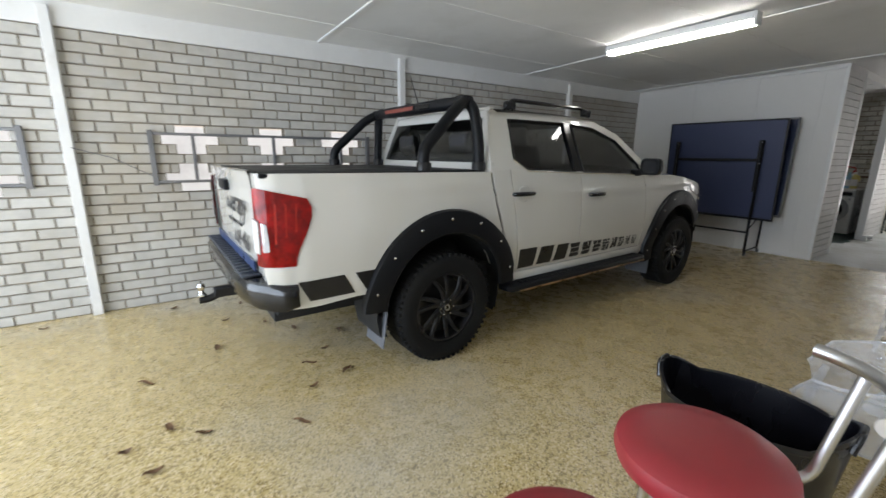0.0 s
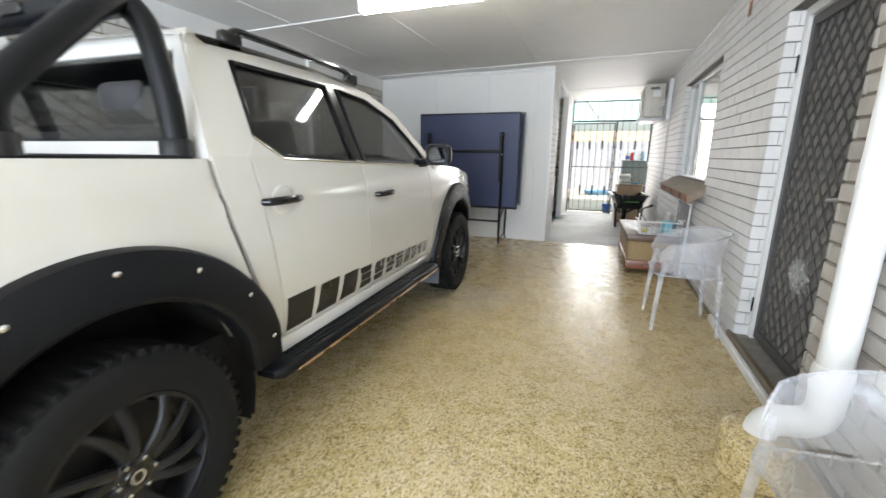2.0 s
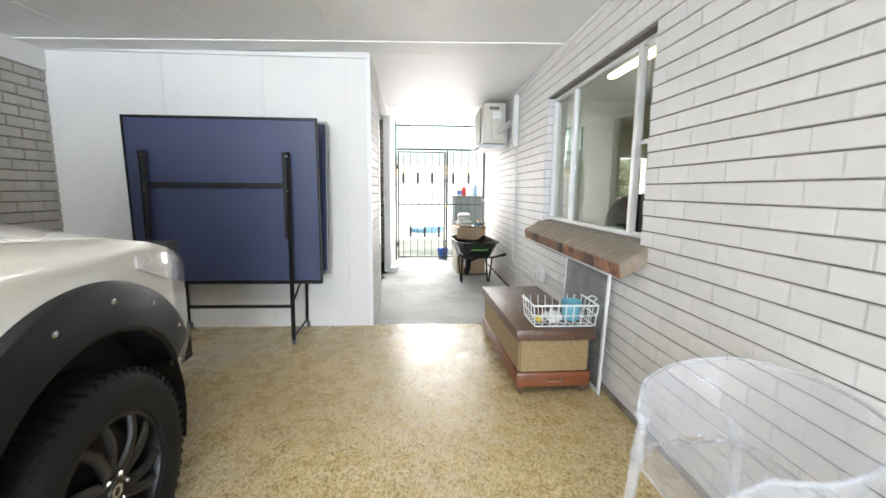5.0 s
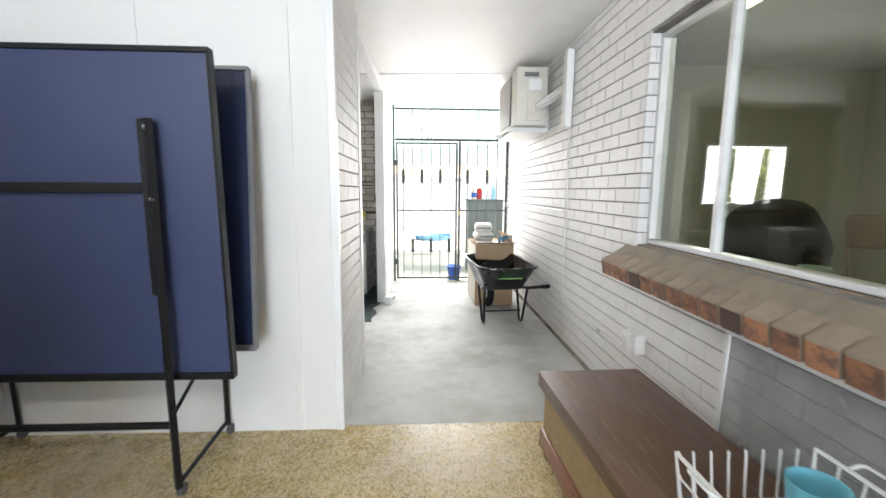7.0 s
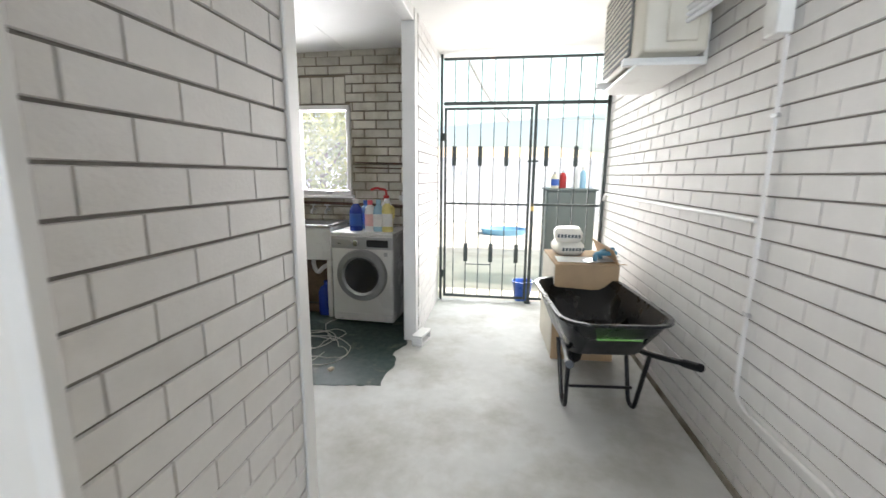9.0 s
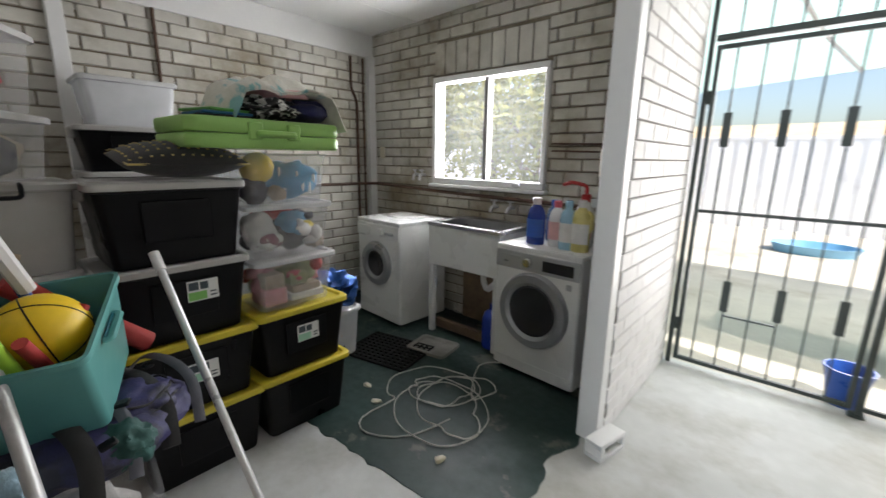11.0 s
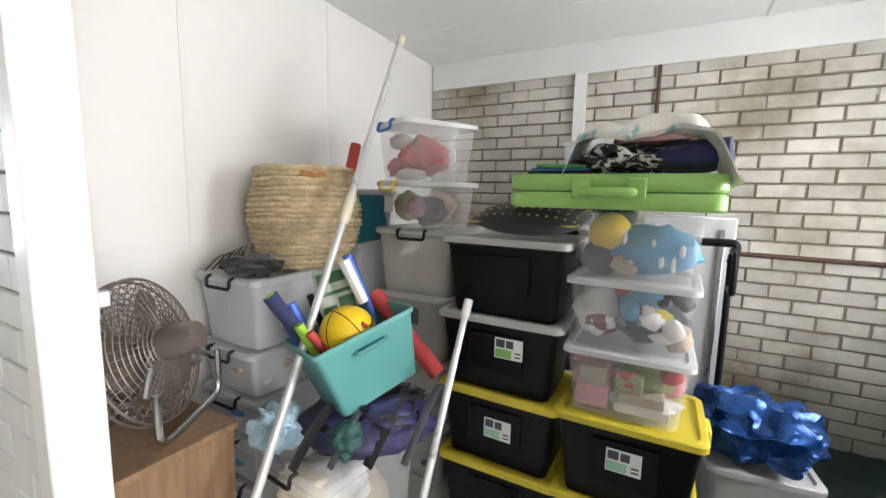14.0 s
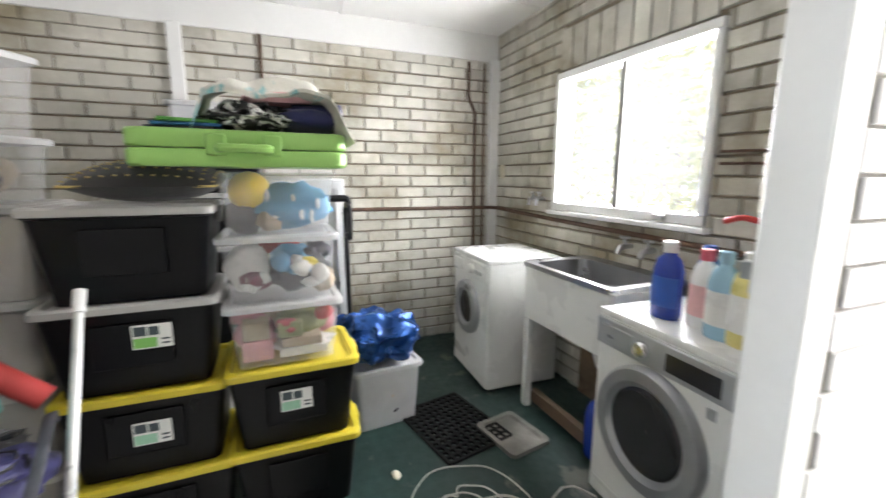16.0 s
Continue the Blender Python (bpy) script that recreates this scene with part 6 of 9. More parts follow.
for k in range(4):
    bm = bmesh.new()
    y0 = -0.20 + 0.12 * k
    pts = [(0.215, y0, 0.03), (0.16, y0 + 0.06, 0.135 + 0.01 * (k % 2)), (0.04, y0 + 0.11, 0.178), (-0.10, y0 + 0.15, 0.165), (-0.19, y0 + 0.17, 0.08)]
    tube(bm, bend(pts, 0.06), 0.016 if k % 2 else 0.024, 6, flat=0.22)
    part("shoulder_strap", bm, WEBBING if k % 2 else BLACK_CLOTH, pack)
for k, (x, y, z, rz) in enumerate(((0.10, 0.02, 0.172, 20), (0.02, 0.20, 0.185, -30), (0.17, -0.10, 0.14, 60))):
    bm = bmesh.new()
    box(bm, -0.02, 0.02, -0.014, 0.014, -0.005, 0.008, bevel=0.004, m=pose(x, y, z, 10, -14, rz))
    part("buckle", bm, BLACK_PLASTIC, pack)
for r in (0.085, 0.10):
    bm = bmesh.new()
    tube(bm, [(0.06 + r * math.cos(a) * 0.95, 0.10 + r * 1.2 * math.sin(a), 0.150 - (r - 0.085) * 1.6 + 0.006 * math.sin(a * 5)) for a in (2 * math.pi * q / 28 for q in range(28))], 0.004, 5, closed=True)
    part("zip", bm, BLACK_CLOTH, pack)
bm = bmesh.new()
lump(bm, (0, 0, 0), (0.075, 0.085, 0.07), 0.25, 6, 5, 7.0)
for v in bm.verts:
    v.co += v.co.normalized() * 0.035 * (0.6 - 2 * abs(noise.noise(v.co * 16)))
solo("blue_rag", bm, mat("pale_blue_fluffy_rag", (0.34, 0.49, 0.58), 0.95, var=0.2, scale=30, fine=200, bump=0.8, bump_scale=120, sheen=0.4), pose(BX + 0.17, BY - 0.13, 0.60), "pale blue fluffy rag on the box edge", "rag", smooth=60)

ex = Vector((-0.272, 0.108, 0.083)).normalized()
ey = Vector((-0.35, -0.93, 0.0))
ey = (ey - ex * ey.dot(ex)).normalized()
ez = ex.cross(ey)
if ez.z < 0:
    ez = -ez
ey = ez.cross(ex)
ez = (ez * 0.97 + ey * 0.10).normalized()
ey = (ez.cross(ex)).normalized()
bin_m = Matrix((ex, ey, ez)).transposed().to_4x4()
bin_m.translation = Vector((-2.416, 8.352, 0.665)) + ex * 0.155 + ey * 0.115
teal = thing("toy_bin", bin_m, "teal plastic bin tilted and full of toys", "bin")
part("tub", tub_mesh(0.30, 0.40, 0.265, 0.80, 0.004, 0.02, 0.008), TEAL, teal)
# Tub wall stays closed; a dark teal plate paints the hole's shade.
part("grip_hole", boxes((-0.055, 0.055, -0.152, -0.147, 0.195, 0.215), bevel=0.002), TEAL_DARK, teal)
bm = bmesh.new()
tube(bm, bend([(-0.06, -0.146, 0.205), (-0.06, -0.163, 0.205), (0.06, -0.163, 0.205), (0.06, -0.146, 0.205)], 0.01, 3), 0.012, 6, flat=0.6)
part("grip", bm, TEAL, teal)
W2 = bin_m
bm = bmesh.new()
bmesh.ops.create_uvsphere(bm, u_segments=32, v_segments=20, radius=0.105)
ball = solo("basketball", bm, BALL_YELLOW, Matrix.Translation(W2 @ Vector((-0.02, -0.02, 0.235))), "yellow rubber basketball in the toy bin", "ball", smooth=90)
for rx, ry in ((90, 0), (0, 90), (0, 0)):
    bm = bmesh.new()
    mm = pose(0, 0, 0, rx + 20, ry + 30, 10)
    tube(bm, [mm @ Vector((0.1045 * math.cos(a), 0.1045 * math.sin(a), 0)) for a in (2 * math.pi * k / 40 for k in range(40))], 0.0022, 5, closed=True)
    part("seam", bm, BLACK_PLASTIC, ball)


def stick(name, a, b, r, material, label, category, tip=None):
    t = thing(name, None, label, category)
    bm = bmesh.new()
    tube(bm, [a, b], r, 12)
    part("shaft", bm, material, t)
    if tip:
        bm = bmesh.new()
        d = (Vector(b) - Vector(a)).normalized()
        tube(bm, [Vector(b) - d * tip[1], Vector(b) + d * 0.004], tip[2], 12)
        part("end_cap", bm, tip[0], t)
    return t


def in_bin(x, y, z):
    return tuple(W2 @ Vector((x, y, z)))


stick("foam_bat", in_bin(-0.12, 0.03, 0.10), in_bin(-0.21, 0.07, 0.46), [0.018, 0.028], NAVY, "navy foam bat with lime grip in the bin", "toy bat", (mat("lime_grip", (0.35, 0.60, 0.05), 0.5), 0.0, 0.02))
stick("toy_bat", in_bin(-0.13, 0.0, 0.12), in_bin(-0.17, 0.0, 0.34), 0.018, mat("lime_handle", (0.35, 0.60, 0.05), 0.5), "lime green toy handle in the bin", "toy")
stick("toy_racquet", in_bin(-0.09, -0.05, 0.10), in_bin(-0.155, -0.04, 0.31), 0.016, RED_FOAM, "red foam handle in the toy bin", "toy")
stick("blue_tube", in_bin(-0.10, 0.05, 0.10), in_bin(-0.15, 0.09, 0.40), 0.019, BLUE_PLASTIC, "blue plastic toy tube in the bin", "toy")
stick("toy_shaft", in_bin(-0.14, -0.03, 0.16), in_bin(0.02, -0.11, 0.275), 0.014, RED_FOAM, "red toy shaft lying across the bin", "toy")
stick("toy_shaft", in_bin(-0.15, 0.02, 0.14), in_bin(-0.19, 0.10, 0.38), 0.02, BLUE_PLASTIC, "dark blue toy shaft in the bin", "toy", (LABEL_WHITE, 0.05, 0.021))
stick("garden_fork", in_bin(-0.06, 0.08, 0.10), in_bin(-0.07, 0.10, 0.40), 0.013, BLACK_PLASTIC, "black handled garden tool in the bin", "tool")
br = thing("scrub_brush", None, "blue and white scrubbing brush in the bin", "brush")
bm = bmesh.new()
tube(bm, [in_bin(0.11, 0.02, 0.12), in_bin(0.12, 0.04, 0.32), in_bin(0.10, 0.05, 0.50)], [0.014, 0.014, 0.021], 10)
part("handle", bm, BLUE_PLASTIC, br)
bm = bmesh.new()
tube(bm, [in_bin(0.092, 0.015, 0.31), in_bin(0.072, 0.03, 0.49)], [0.021, 0.023], 8)
part("bristles", bm, BOTTLE_WHITE, br)
pk = thing("sprinkler_pack", None, "green and white boxed sprinkler in the bin", "package")
bm = bmesh.new()
box(bm, -0.055, 0.055, -0.006, 0.006, 0.0, 0.26, bevel=0.003, m=W2 @ pose(0.01, 0.085, 0.14, -6, 6, 0) @ Matrix.Diagonal((1.35, 1, 1.25, 1)))
part("card", bm, mat("grey_green_card", (0.42, 0.46, 0.38), 0.5, var=0.15, scale=14), pk)
bm = bmesh.new()
for q in ((-0.05, 0.05, -0.0075, -0.0062, 0.215, 0.25), (-0.05, -0.004, -0.0075, -0.0062, 0.055, 0.11), (0.004, 0.05, -0.0075, -0.0062, 0.055, 0.09), (0.0, 0.05, -0.0075, -0.0062, 0.12, 0.165), (-0.05, -0.008, -0.0075, -0.0062, 0.125, 0.145), (-0.05, 0.05, -0.0075, -0.0062, 0.178, 0.19)):
    box(bm, *q, m=W2 @ pose(0.01, 0.085, 0.14, -6, 6, 0) @ Matrix.Diagonal((1.35, 1, 1.25, 1)))
part("print", bm, mat("pack_dark_green", (0.03, 0.12, 0.04), 0.5), pk, smooth=0)
bm = bmesh.new()
for k in range(4):
    box(bm, -0.048 + 0.026 * k, -0.03 + 0.026 * k, -0.0075, -0.0062, 0.02, 0.045, m=W2 @ pose(0.01, 0.085, 0.14, -6, 6, 0) @ Matrix.Diagonal((1.35, 1, 1.25, 1)))
part("photo_blocks", bm, C_OLIVE, pk, smooth=0)
bm = bmesh.new()
tube(bm, [(-2.74, 8.22, 1.02), (-2.75, 8.53, 0.735)], 0.034, 16)
solo("foam_tube", bm, RED_FOAM, None, "red foam swimming tube lying behind the bin", "foam tube")

# poles
t = stick("extension_pole", (-1.88, 8.25, 0.0), (-3.14, 8.07, 2.19), 0.0155, ALU, "long white aluminium extension pole leaning on the stack", "pole", (CREAM, 0.05, 0.019))
bm = bmesh.new()
a, b = Vector((-1.88, 8.25, 0.0)), Vector((-3.14, 8.07, 2.19))
p, q = a.lerp(b, 0.60), a.lerp(b, 0.655)
tube(bm, [p, p.lerp(q, 0.2), p.lerp(q, 0.8), q], [0.019, 0.024, 0.023, 0.018], 12)
part("collar", bm, CREAM, t)
stick("mop_handle", (-2.09, 8.70, 0.0), (-2.85, 8.605, 1.02), 0.0135, ALU, "white metal mop handle leaning on the crates", "pole", (BOTTLE_WHITE, 0.07, 0.018))

# cabinet and floor fan
cab = thing("cabinet", pose(-2.03, 7.76, 0), "low brown woodgrain cabinet by the jamb", "cabinet")
part("carcass", boxes((-0.19, 0.19, -0.28, 0.262, 0.02, 0.625), bevel=0.003), WOOD_CAB, cab)
part("top", boxes((-0.20, 0.20, -0.29, 0.275, 0.625, 0.648), bevel=0.003), WOOD_CAB, cab)
part("plinth", boxes((-0.18, 0.18, -0.27, 0.25, 0.0, 0.02)), WOOD_CAB, cab)
fan = thing("floor_fan", pose(-2.07, 7.77, 0.648, 0, 0, 32) @ Matrix.Scale(0.92, 4), "dusty brown metal floor fan standing on the cabinet", "fan")
bm = bmesh.new()
tube(bm, bend([(-0.20, 0.17, 0.20), (-0.20, 0.17, 0.014), (0.20, 0.17, 0.014), (0.20, 0.17, 0.20)], 0.06), 0.013, 8)
tube(bm, bend([(-0.20, 0.10, 0.16), (-0.20, -0.12, 0.014), (0.20, -0.12, 0.014), (0.20, 0.10, 0.16)], 0.06), 0.013, 8)
part("stand", bm, CHROME, fan)
head = pose(0, 0.02, 0.275, 108, 0, 0)
for nm, zo in (("front_grille", 0.075), ("rear_grille", -0.075)):
    bm = bmesh.new()
    for k in range(13):
        r = 0.035 + 0.019 * k
        zq = zo * (1 - (r / 0.29) ** 3)
        tube(bm, [head @ Vector((r * math.cos(a), r * math.sin(a), zq)) for a in (2 * math.pi * i / 40 for i in range(40))], 0.0022 if k < 12 else 0.006, 4, closed=True)
    for k in range(44):
        a = 2 * math.pi * k / 44
        tube(bm, [head @ Vector((r * math.cos(a), r * math.sin(a), zo * (1 - (r / 0.29) ** 3))) for r in (0.03, 0.12, 0.2, 0.262)], 0.002, 4)
    part(nm, bm, FAN_METAL, fan)
for k in range(3):
    bm = bmesh.new()
    rings = []
    for i in range(6):
        r = 0.04 + 0.19 * i / 5
        w = 0.05 + 0.07 * math.sin(math.pi * i / 5)
        tw = 0.5 - 0.25 * i / 5
        ring = []
        for s in (-1, -0.4, 0.4, 1):
            a = 2 * math.pi * k / 3 + s * w / max(r, 0.07)
            ring.append(head @ Vector((r * math.cos(a), r * math.sin(a), s * w * tw)))
        rings.append(ring + [p + (head.to_3x3() @ Vector((0, 0, 0.003))) for p in reversed(ring)])
    loft(bm, rings)
    part("blade", bm, FAN_METAL, fan)
bm = bmesh.new()
revolve(bm, [(0.001, -0.20), (0.05, -0.195), (0.062, -0.15), (0.062, -0.06), (0.035, -0.05), (0.035, 0.05), (0.03, 0.07), (0.001, 0.075)], 20, head, caps=False)
part("motor", bm, FAN_METAL, fan)
bm = bmesh.new()
tube(bm, [(-0.20, 0.13, 0.18), (-0.08, 0.08, 0.26), (0.0, 0.06, 0.30)], 0.014, 8)
tube(bm, [(0.20, 0.13, 0.18), (0.08, 0.08, 0.26), (0.0, 0.06, 0.30)], 0.014, 8)
part("yoke", bm, CHROME, fan)

# box with blue foil bag, trolley and tall pale panel
clear_box(pose(-3.50, 9.68, 0.0, 0, 0, 6), 0.40, 0.36, 0.36, MILKY_DENSE, LID_CLEAR, [(C_TAN, (0.06, 0, 0.15), (0.09, 0.13, 0.12)), (C_DARK, (0.12, 0.03, 0.09), (0.03, 0.05, 0.04))], None, "cloudy storage box under a blue foil bag")
bm = bmesh.new()
lump(bm, (0, 0, 0.13), (0.19, 0.23, 0.14), 0.22, 4, 5, 2.7)
for v in bm.verts:
    v.co += Vector((noise.noise(v.co * 13), noise.noise(v.co * 13 + Vector((5, 0, 0))), noise.noise(v.co * 13 + Vector((0, 5, 0))))) * 0.030 + v.co.normalized() * (0.045 * (0.5 - 2 * abs(noise.noise(v.co * 6.5))) + 0.012 * (0.5 - 2 * abs(noise.noise(v.co * 19))))
    v.co.z = max(v.co.z, 0.002)
solo("foil_bag", bm, FOIL_BLUE, pose(-3.46, 9.66, 0.36), "crumpled shiny blue foil bag on the box", "bag", smooth=25)
tr = thing("hand_trolley", pose(-3.62, 9.44, 0), "black folding hand trolley against the wall", "trolley")
for y in (-0.10, 0.10):
    bm = bmesh.new()
    tube(bm, [(0, y, 0.08), (-0.02, y, 1.20)], 0.014, 8)
    part("rail", bm, BLACK_PLASTIC, tr)
bm = bmesh.new()
tube(bm, bend([(-0.02, -0.10, 1.16), (-0.02, -0.12, 1.25), (-0.02, 0.12, 1.25), (-0.02, 0.10, 1.16)], 0.03), 0.019, 8)
tube(bm, bend([(0.0, 0.10, 1.22), (0.12, 0.10, 1.21), (0.12, 0.10, 1.04), (0.0, 0.10, 1.05)], 0.03), 0.013, 8)
part("grip", bm, BLACK_PLASTIC, tr)
part("toe_plate", boxes((-0.02, 0.20, -0.16, 0.16, 0.0, 0.012), bevel=0.003), BLACK_PLASTIC, tr)
for y in (-0.15, 0.15):
    bm = bmesh.new()
    revolve(bm, [(0.001, -0.015), (0.075, -0.018), (0.08, 0), (0.075, 0.018), (0.001, 0.015)], 20, pose(-0.06, y, 0.08, 90, 0, 0), caps=False)
    part("wheel", bm, RUBBER, tr)
pn = thing("folded_table", pose(-4.10, 9.42, 0, 0, 5, 0), "tall pale grey folding table leaning on bricks", "table")
part("table_panel", boxes((-0.02, 0.02, -0.26, 0.17, 0.03, 1.36), bevel=0.008), mat("pale_grey_board", (0.55, 0.56, 0.56), 0.45, var=0.05), pn)
part("edge_frame", boxes((0.021, 0.034, 0.10, 0.125, 0.06, 1.30), (0.021, 0.034, -0.22, -0.195, 0.06, 1.30), bevel=0.004), STEEL, pn)


# washing machines
RING_GREY = mat("satin_grey_door_ring", (0.36, 0.365, 0.375), 0.35, 0.5, var=0.08, scale=9, rough_var=0.08)


def washer(m, h, w, d, style, label):
    """Front is -y."""
    t = thing("washing_machine", m, label, "washing machine", "washing machines")
    bm = bmesh.new()
    loft(bm, [[Vector((p.x, p.y + d / 2, z)) for p in rr_loop(w - e, d - e, 0.02, 0, 3)] for z, e in ((0.02, 0.02), (0.03, 0.0), (h - 0.032, 0.0), (h - 0.03, 0.0))])
    part("cabinet", bm, APPLIANCE, t)
    part("top", boxes((-w / 2 + 0.001, w / 2 - 0.001, 0.001, d, h - 0.03, h), bevel=0.006, seg=2), APPLIANCE, t)
    part("control_panel", boxes((-w / 2 + 0.004, w / 2 - 0.004, -0.008, 0.002, h - 0.145, h - 0.035), bevel=0.004), SILVER if style else APPLIANCE, t)
    cz = 0.46 if style else 0.50
    R = 0.238 if style else 0.185
    door = thing("door", pose(0.0 if style else -0.01, 0, cz))
    door.parent = t
    bm = bmesh.new()
    revolve(bm, [(R, 0.0), (R, 0.02), (R - 0.012, 0.036), (R - 0.055, 0.038), (R - 0.078, 0.02), (R - 0.08, 0.0)], 48, pose(0, 0, 0, 90, 0, 0), caps=False)
    part("door_ring", bm, RING_GREY, door)
    bm = bmesh.new()
    revolve(bm, [(R - 0.074, 0.02), (R - 0.09, 0.026), (R - 0.11, 0.018), (0.03, 0.008), (0.001, 0.007)], 40, pose(0, 0, 0, 90, 0, 0), caps=False)
    part("door_glass", bm, DARK_GLASS, door)
    bm = bmesh.new()
    revolve(bm, [(0.032, 0.0), (0.03, 0.02), (0.024, 0.026), (0.001, 0.027)], 24, pose(-0.05 if style else 0.06, -0.008, h - 0.09, 90, 0, 0), caps=False)
    part("dial", bm, CHROME if style else APPLIANCE, t)
    part("drawer", boxes((-w / 2 + 0.03, -w / 2 + 0.20, -0.013, -0.006, h - 0.13, h - 0.055), bevel=0.004), SILVER if style else APPLIANCE, t)
    if style:
        part("display", boxes((0.05, 0.25, -0.011, -0.007, h - 0.125, h - 0.06), bevel=0.002), DARK_GLASS, t)
        part("badge", boxes((0.21, 0.24, -0.006, 0.0, h - 0.205, h - 0.17)), SILVER, t)
    else:
        for k in range(4):
            part("button", boxes((0.11 + 0.028 * k, 0.13 + 0.028 * k, -0.014, -0.007, h - 0.11, h - 0.085), bevel=0.003), SILVER, t)
    part("kick_panel", boxes((-w / 2 + 0.01, w / 2 - 0.01, -0.002, 0.01, 0.03, 0.10), bevel=0.003), APPLIANCE, t)
    for sx in (-1, 1):
        for sy in (0.06, d - 0.06):
            bm = bmesh.new()
            revolve(bm, [(0.02, 0), (0.02, 0.022)], 10, Matrix.Translation((sx * (w / 2 - 0.05), sy, 0)))
            part("foot", bm, BLACK_PLASTIC, t)
    return t


washer(pose(-2.275, 10.375, 0.004, 0, 0, -3), 0.845, 0.585, 0.55, 1, "white front loader washer with silver door and control panel")
washer(pose(-3.73, 10.36, 0.004, 0, 0, -3), 0.865, 0.57, 0.52, 0, "older white front loader dryer with small dark door")

# laundry trough
tub = thing("laundry_trough", pose(-2.95, 10.50, 0), "white laundry trough cabinet with stainless sink", "sink")
bm = bmesh.new()
w, d = 0.66, 0.45
part("front_apron", boxes((-0.33, 0.33, 0.0, 0.02, 0.56, 0.865), bevel=0.006), APPLIANCE, tub)
part("side_apron", boxes((-0.33, -0.31, 0.021, d, 0.56, 0.865), bevel=0.004), APPLIANCE, tub)
part("side_apron", boxes((0.31, 0.33, 0.021, d, 0.56, 0.865), bevel=0.004), APPLIANCE, tub)
part("leg", boxes((-0.33, -0.285, 0.0, 0.045, 0.0, 0.559), bevel=0.005), APPLIANCE, tub)
part("leg", boxes((0.285, 0.33, 0.0, 0.045, 0.0, 0.559), bevel=0.005), APPLIANCE, tub)
part("back_panel", boxes((-0.32, 0.32, d - 0.02, d, 0.0, 0.559)), mat("stained_chipboard", (0.20, 0.14, 0.09), 0.8, var=0.35, scale=7, stain=(0.07, 0.04, 0.03), stain_scale=5), tub)
part("base_rail", boxes((-0.30, 0.28, 0.05, 0.09, 0.03, 0.10)), mat("brown_board", (0.12, 0.08, 0.05), 0.8, var=0.3), tub)
loft(bm, [rr_loop(w + 0.03, d + 0.03, 0.03, 0.868, 4, 0, d / 2), rr_loop(w + 0.03, d + 0.03, 0.03, 0.893, 4, 0, d / 2), rr_loop(w - 0.02, d - 0.02, 0.03, 0.897, 4, 0, d / 2), rr_loop(w - 0.08, d - 0.10, 0.06, 0.889, 4, 0, d / 2 - 0.02), rr_loop(w - 0.10, d - 0.12, 0.06, 0.70, 4, 0, d / 2 - 0.02), rr_loop(w - 0.3, d - 0.3, 0.04, 0.692, 4, 0, d / 2 - 0.02)], caps=False)
part("sink_bowl", bm, STAINLESS, tub)
bm = bmesh.new()
tube(bm, bend([(0.06, 0.2, 0.70), (0.06, 0.2, 0.45), (0.10, 0.2, 0.38), (0.16, 0.2, 0.45), (0.20, 0.3, 0.46)], 0.05), 0.022, 8)
part("waste_pipe", bm, BOTTLE_WHITE, tub)
bm = bmesh.new()
revolve(bm, [(0.075, 0.0), (0.08, 0.02), (0.08, 0.22), (0.06, 0.27), (0.025, 0.29), (0.025, 0.33), (0.001, 0.33)], 20, caps=False)
solo("detergent_drum", bm, BOTTLE_BLUE, pose(-2.72, 10.60, 0.005), "deep blue plastic drum under the trough", "bottle")
# taps and pipes
for x in (-2.97, -2.82):
    tp = thing("wall_tap", pose(x, 10.96, 1.00), "old brass wall tap over the trough", "tap", "laundry taps")
    bm = bmesh.new()
    tube(bm, bend([(0, 0.02, 0.0), (0, -0.07, 0.0), (0, -0.09, -0.035)], 0.02), 0.014, 8)
    part("spout", bm, STEEL, tp)
    bm = bmesh.new()
    tube(bm, [(0, -0.04, 0.0), (0, -0.04, 0.05)], 0.009, 8)
    for k in range(2):
        tube(bm, [(-0.03 * (1 - k), -0.04 - 0.03 * k, 0.05), (0.03 * (1 - k), -0.04 + 0.03 * k, 0.05)], 0.007, 6)
    part("cross_handle", bm, STEEL, tp)
for x in (-3.86, -3.78):
    bm = bmesh.new()
    tube(bm, bend([(0, 0.02, 0.0), (0, -0.05, 0.0), (0, -0.06, -0.05)], 0.02), 0.013, 8)
    tube(bm, [(-0.025, -0.03, 0.04), (0.025, -0.03, 0.04)], 0.008, 6)
    tube(bm, [(0, -0.03, 0.0), (0, -0.03, 0.04)], 0.009, 6)
    solo("washer_tap", bm, STEEL, pose(x, 10.955, 1.22), "small dull tap on the stained brick", "tap", "laundry taps")


def pipe(name, pts, r, material, label, category="pipe", rad=0.04):
    bm = bmesh.new()
    tube(bm, bend(pts, rad), r, 8)
    return solo(name, bm, material, None, label, category)


pipe("water_pipe", [(WEST + 0.045, 9.50, 1.09), (WEST + 0.045, 9.60, 1.12), (WEST + 0.045, 10.86, 1.11), (WEST + 0.10, 10.93, 1.11), (-3.5, 10.945, 1.08), (-1.9, 10.945, 1.05)], 0.014, PIPE_RUST, "rusty brown water pipe along the brick")
pipe("drop_pipe", [(WEST + 0.04, 10.70, 2.28), (WEST + 0.04, 10.70, 2.0), (WEST + 0.04, 10.76, 1.9), (WEST + 0.04, 10.76, 0.3)], 0.013, PIPE_RUST, "rusty vertical pipe on the laundry wall")
pipe("drop_pipe", [(WEST + 0.04, 10.84, 2.28), (WEST + 0.04, 10.84, 0.3)], 0.010, PIPE_RUST, "thin rusty vertical pipe on the laundry wall")
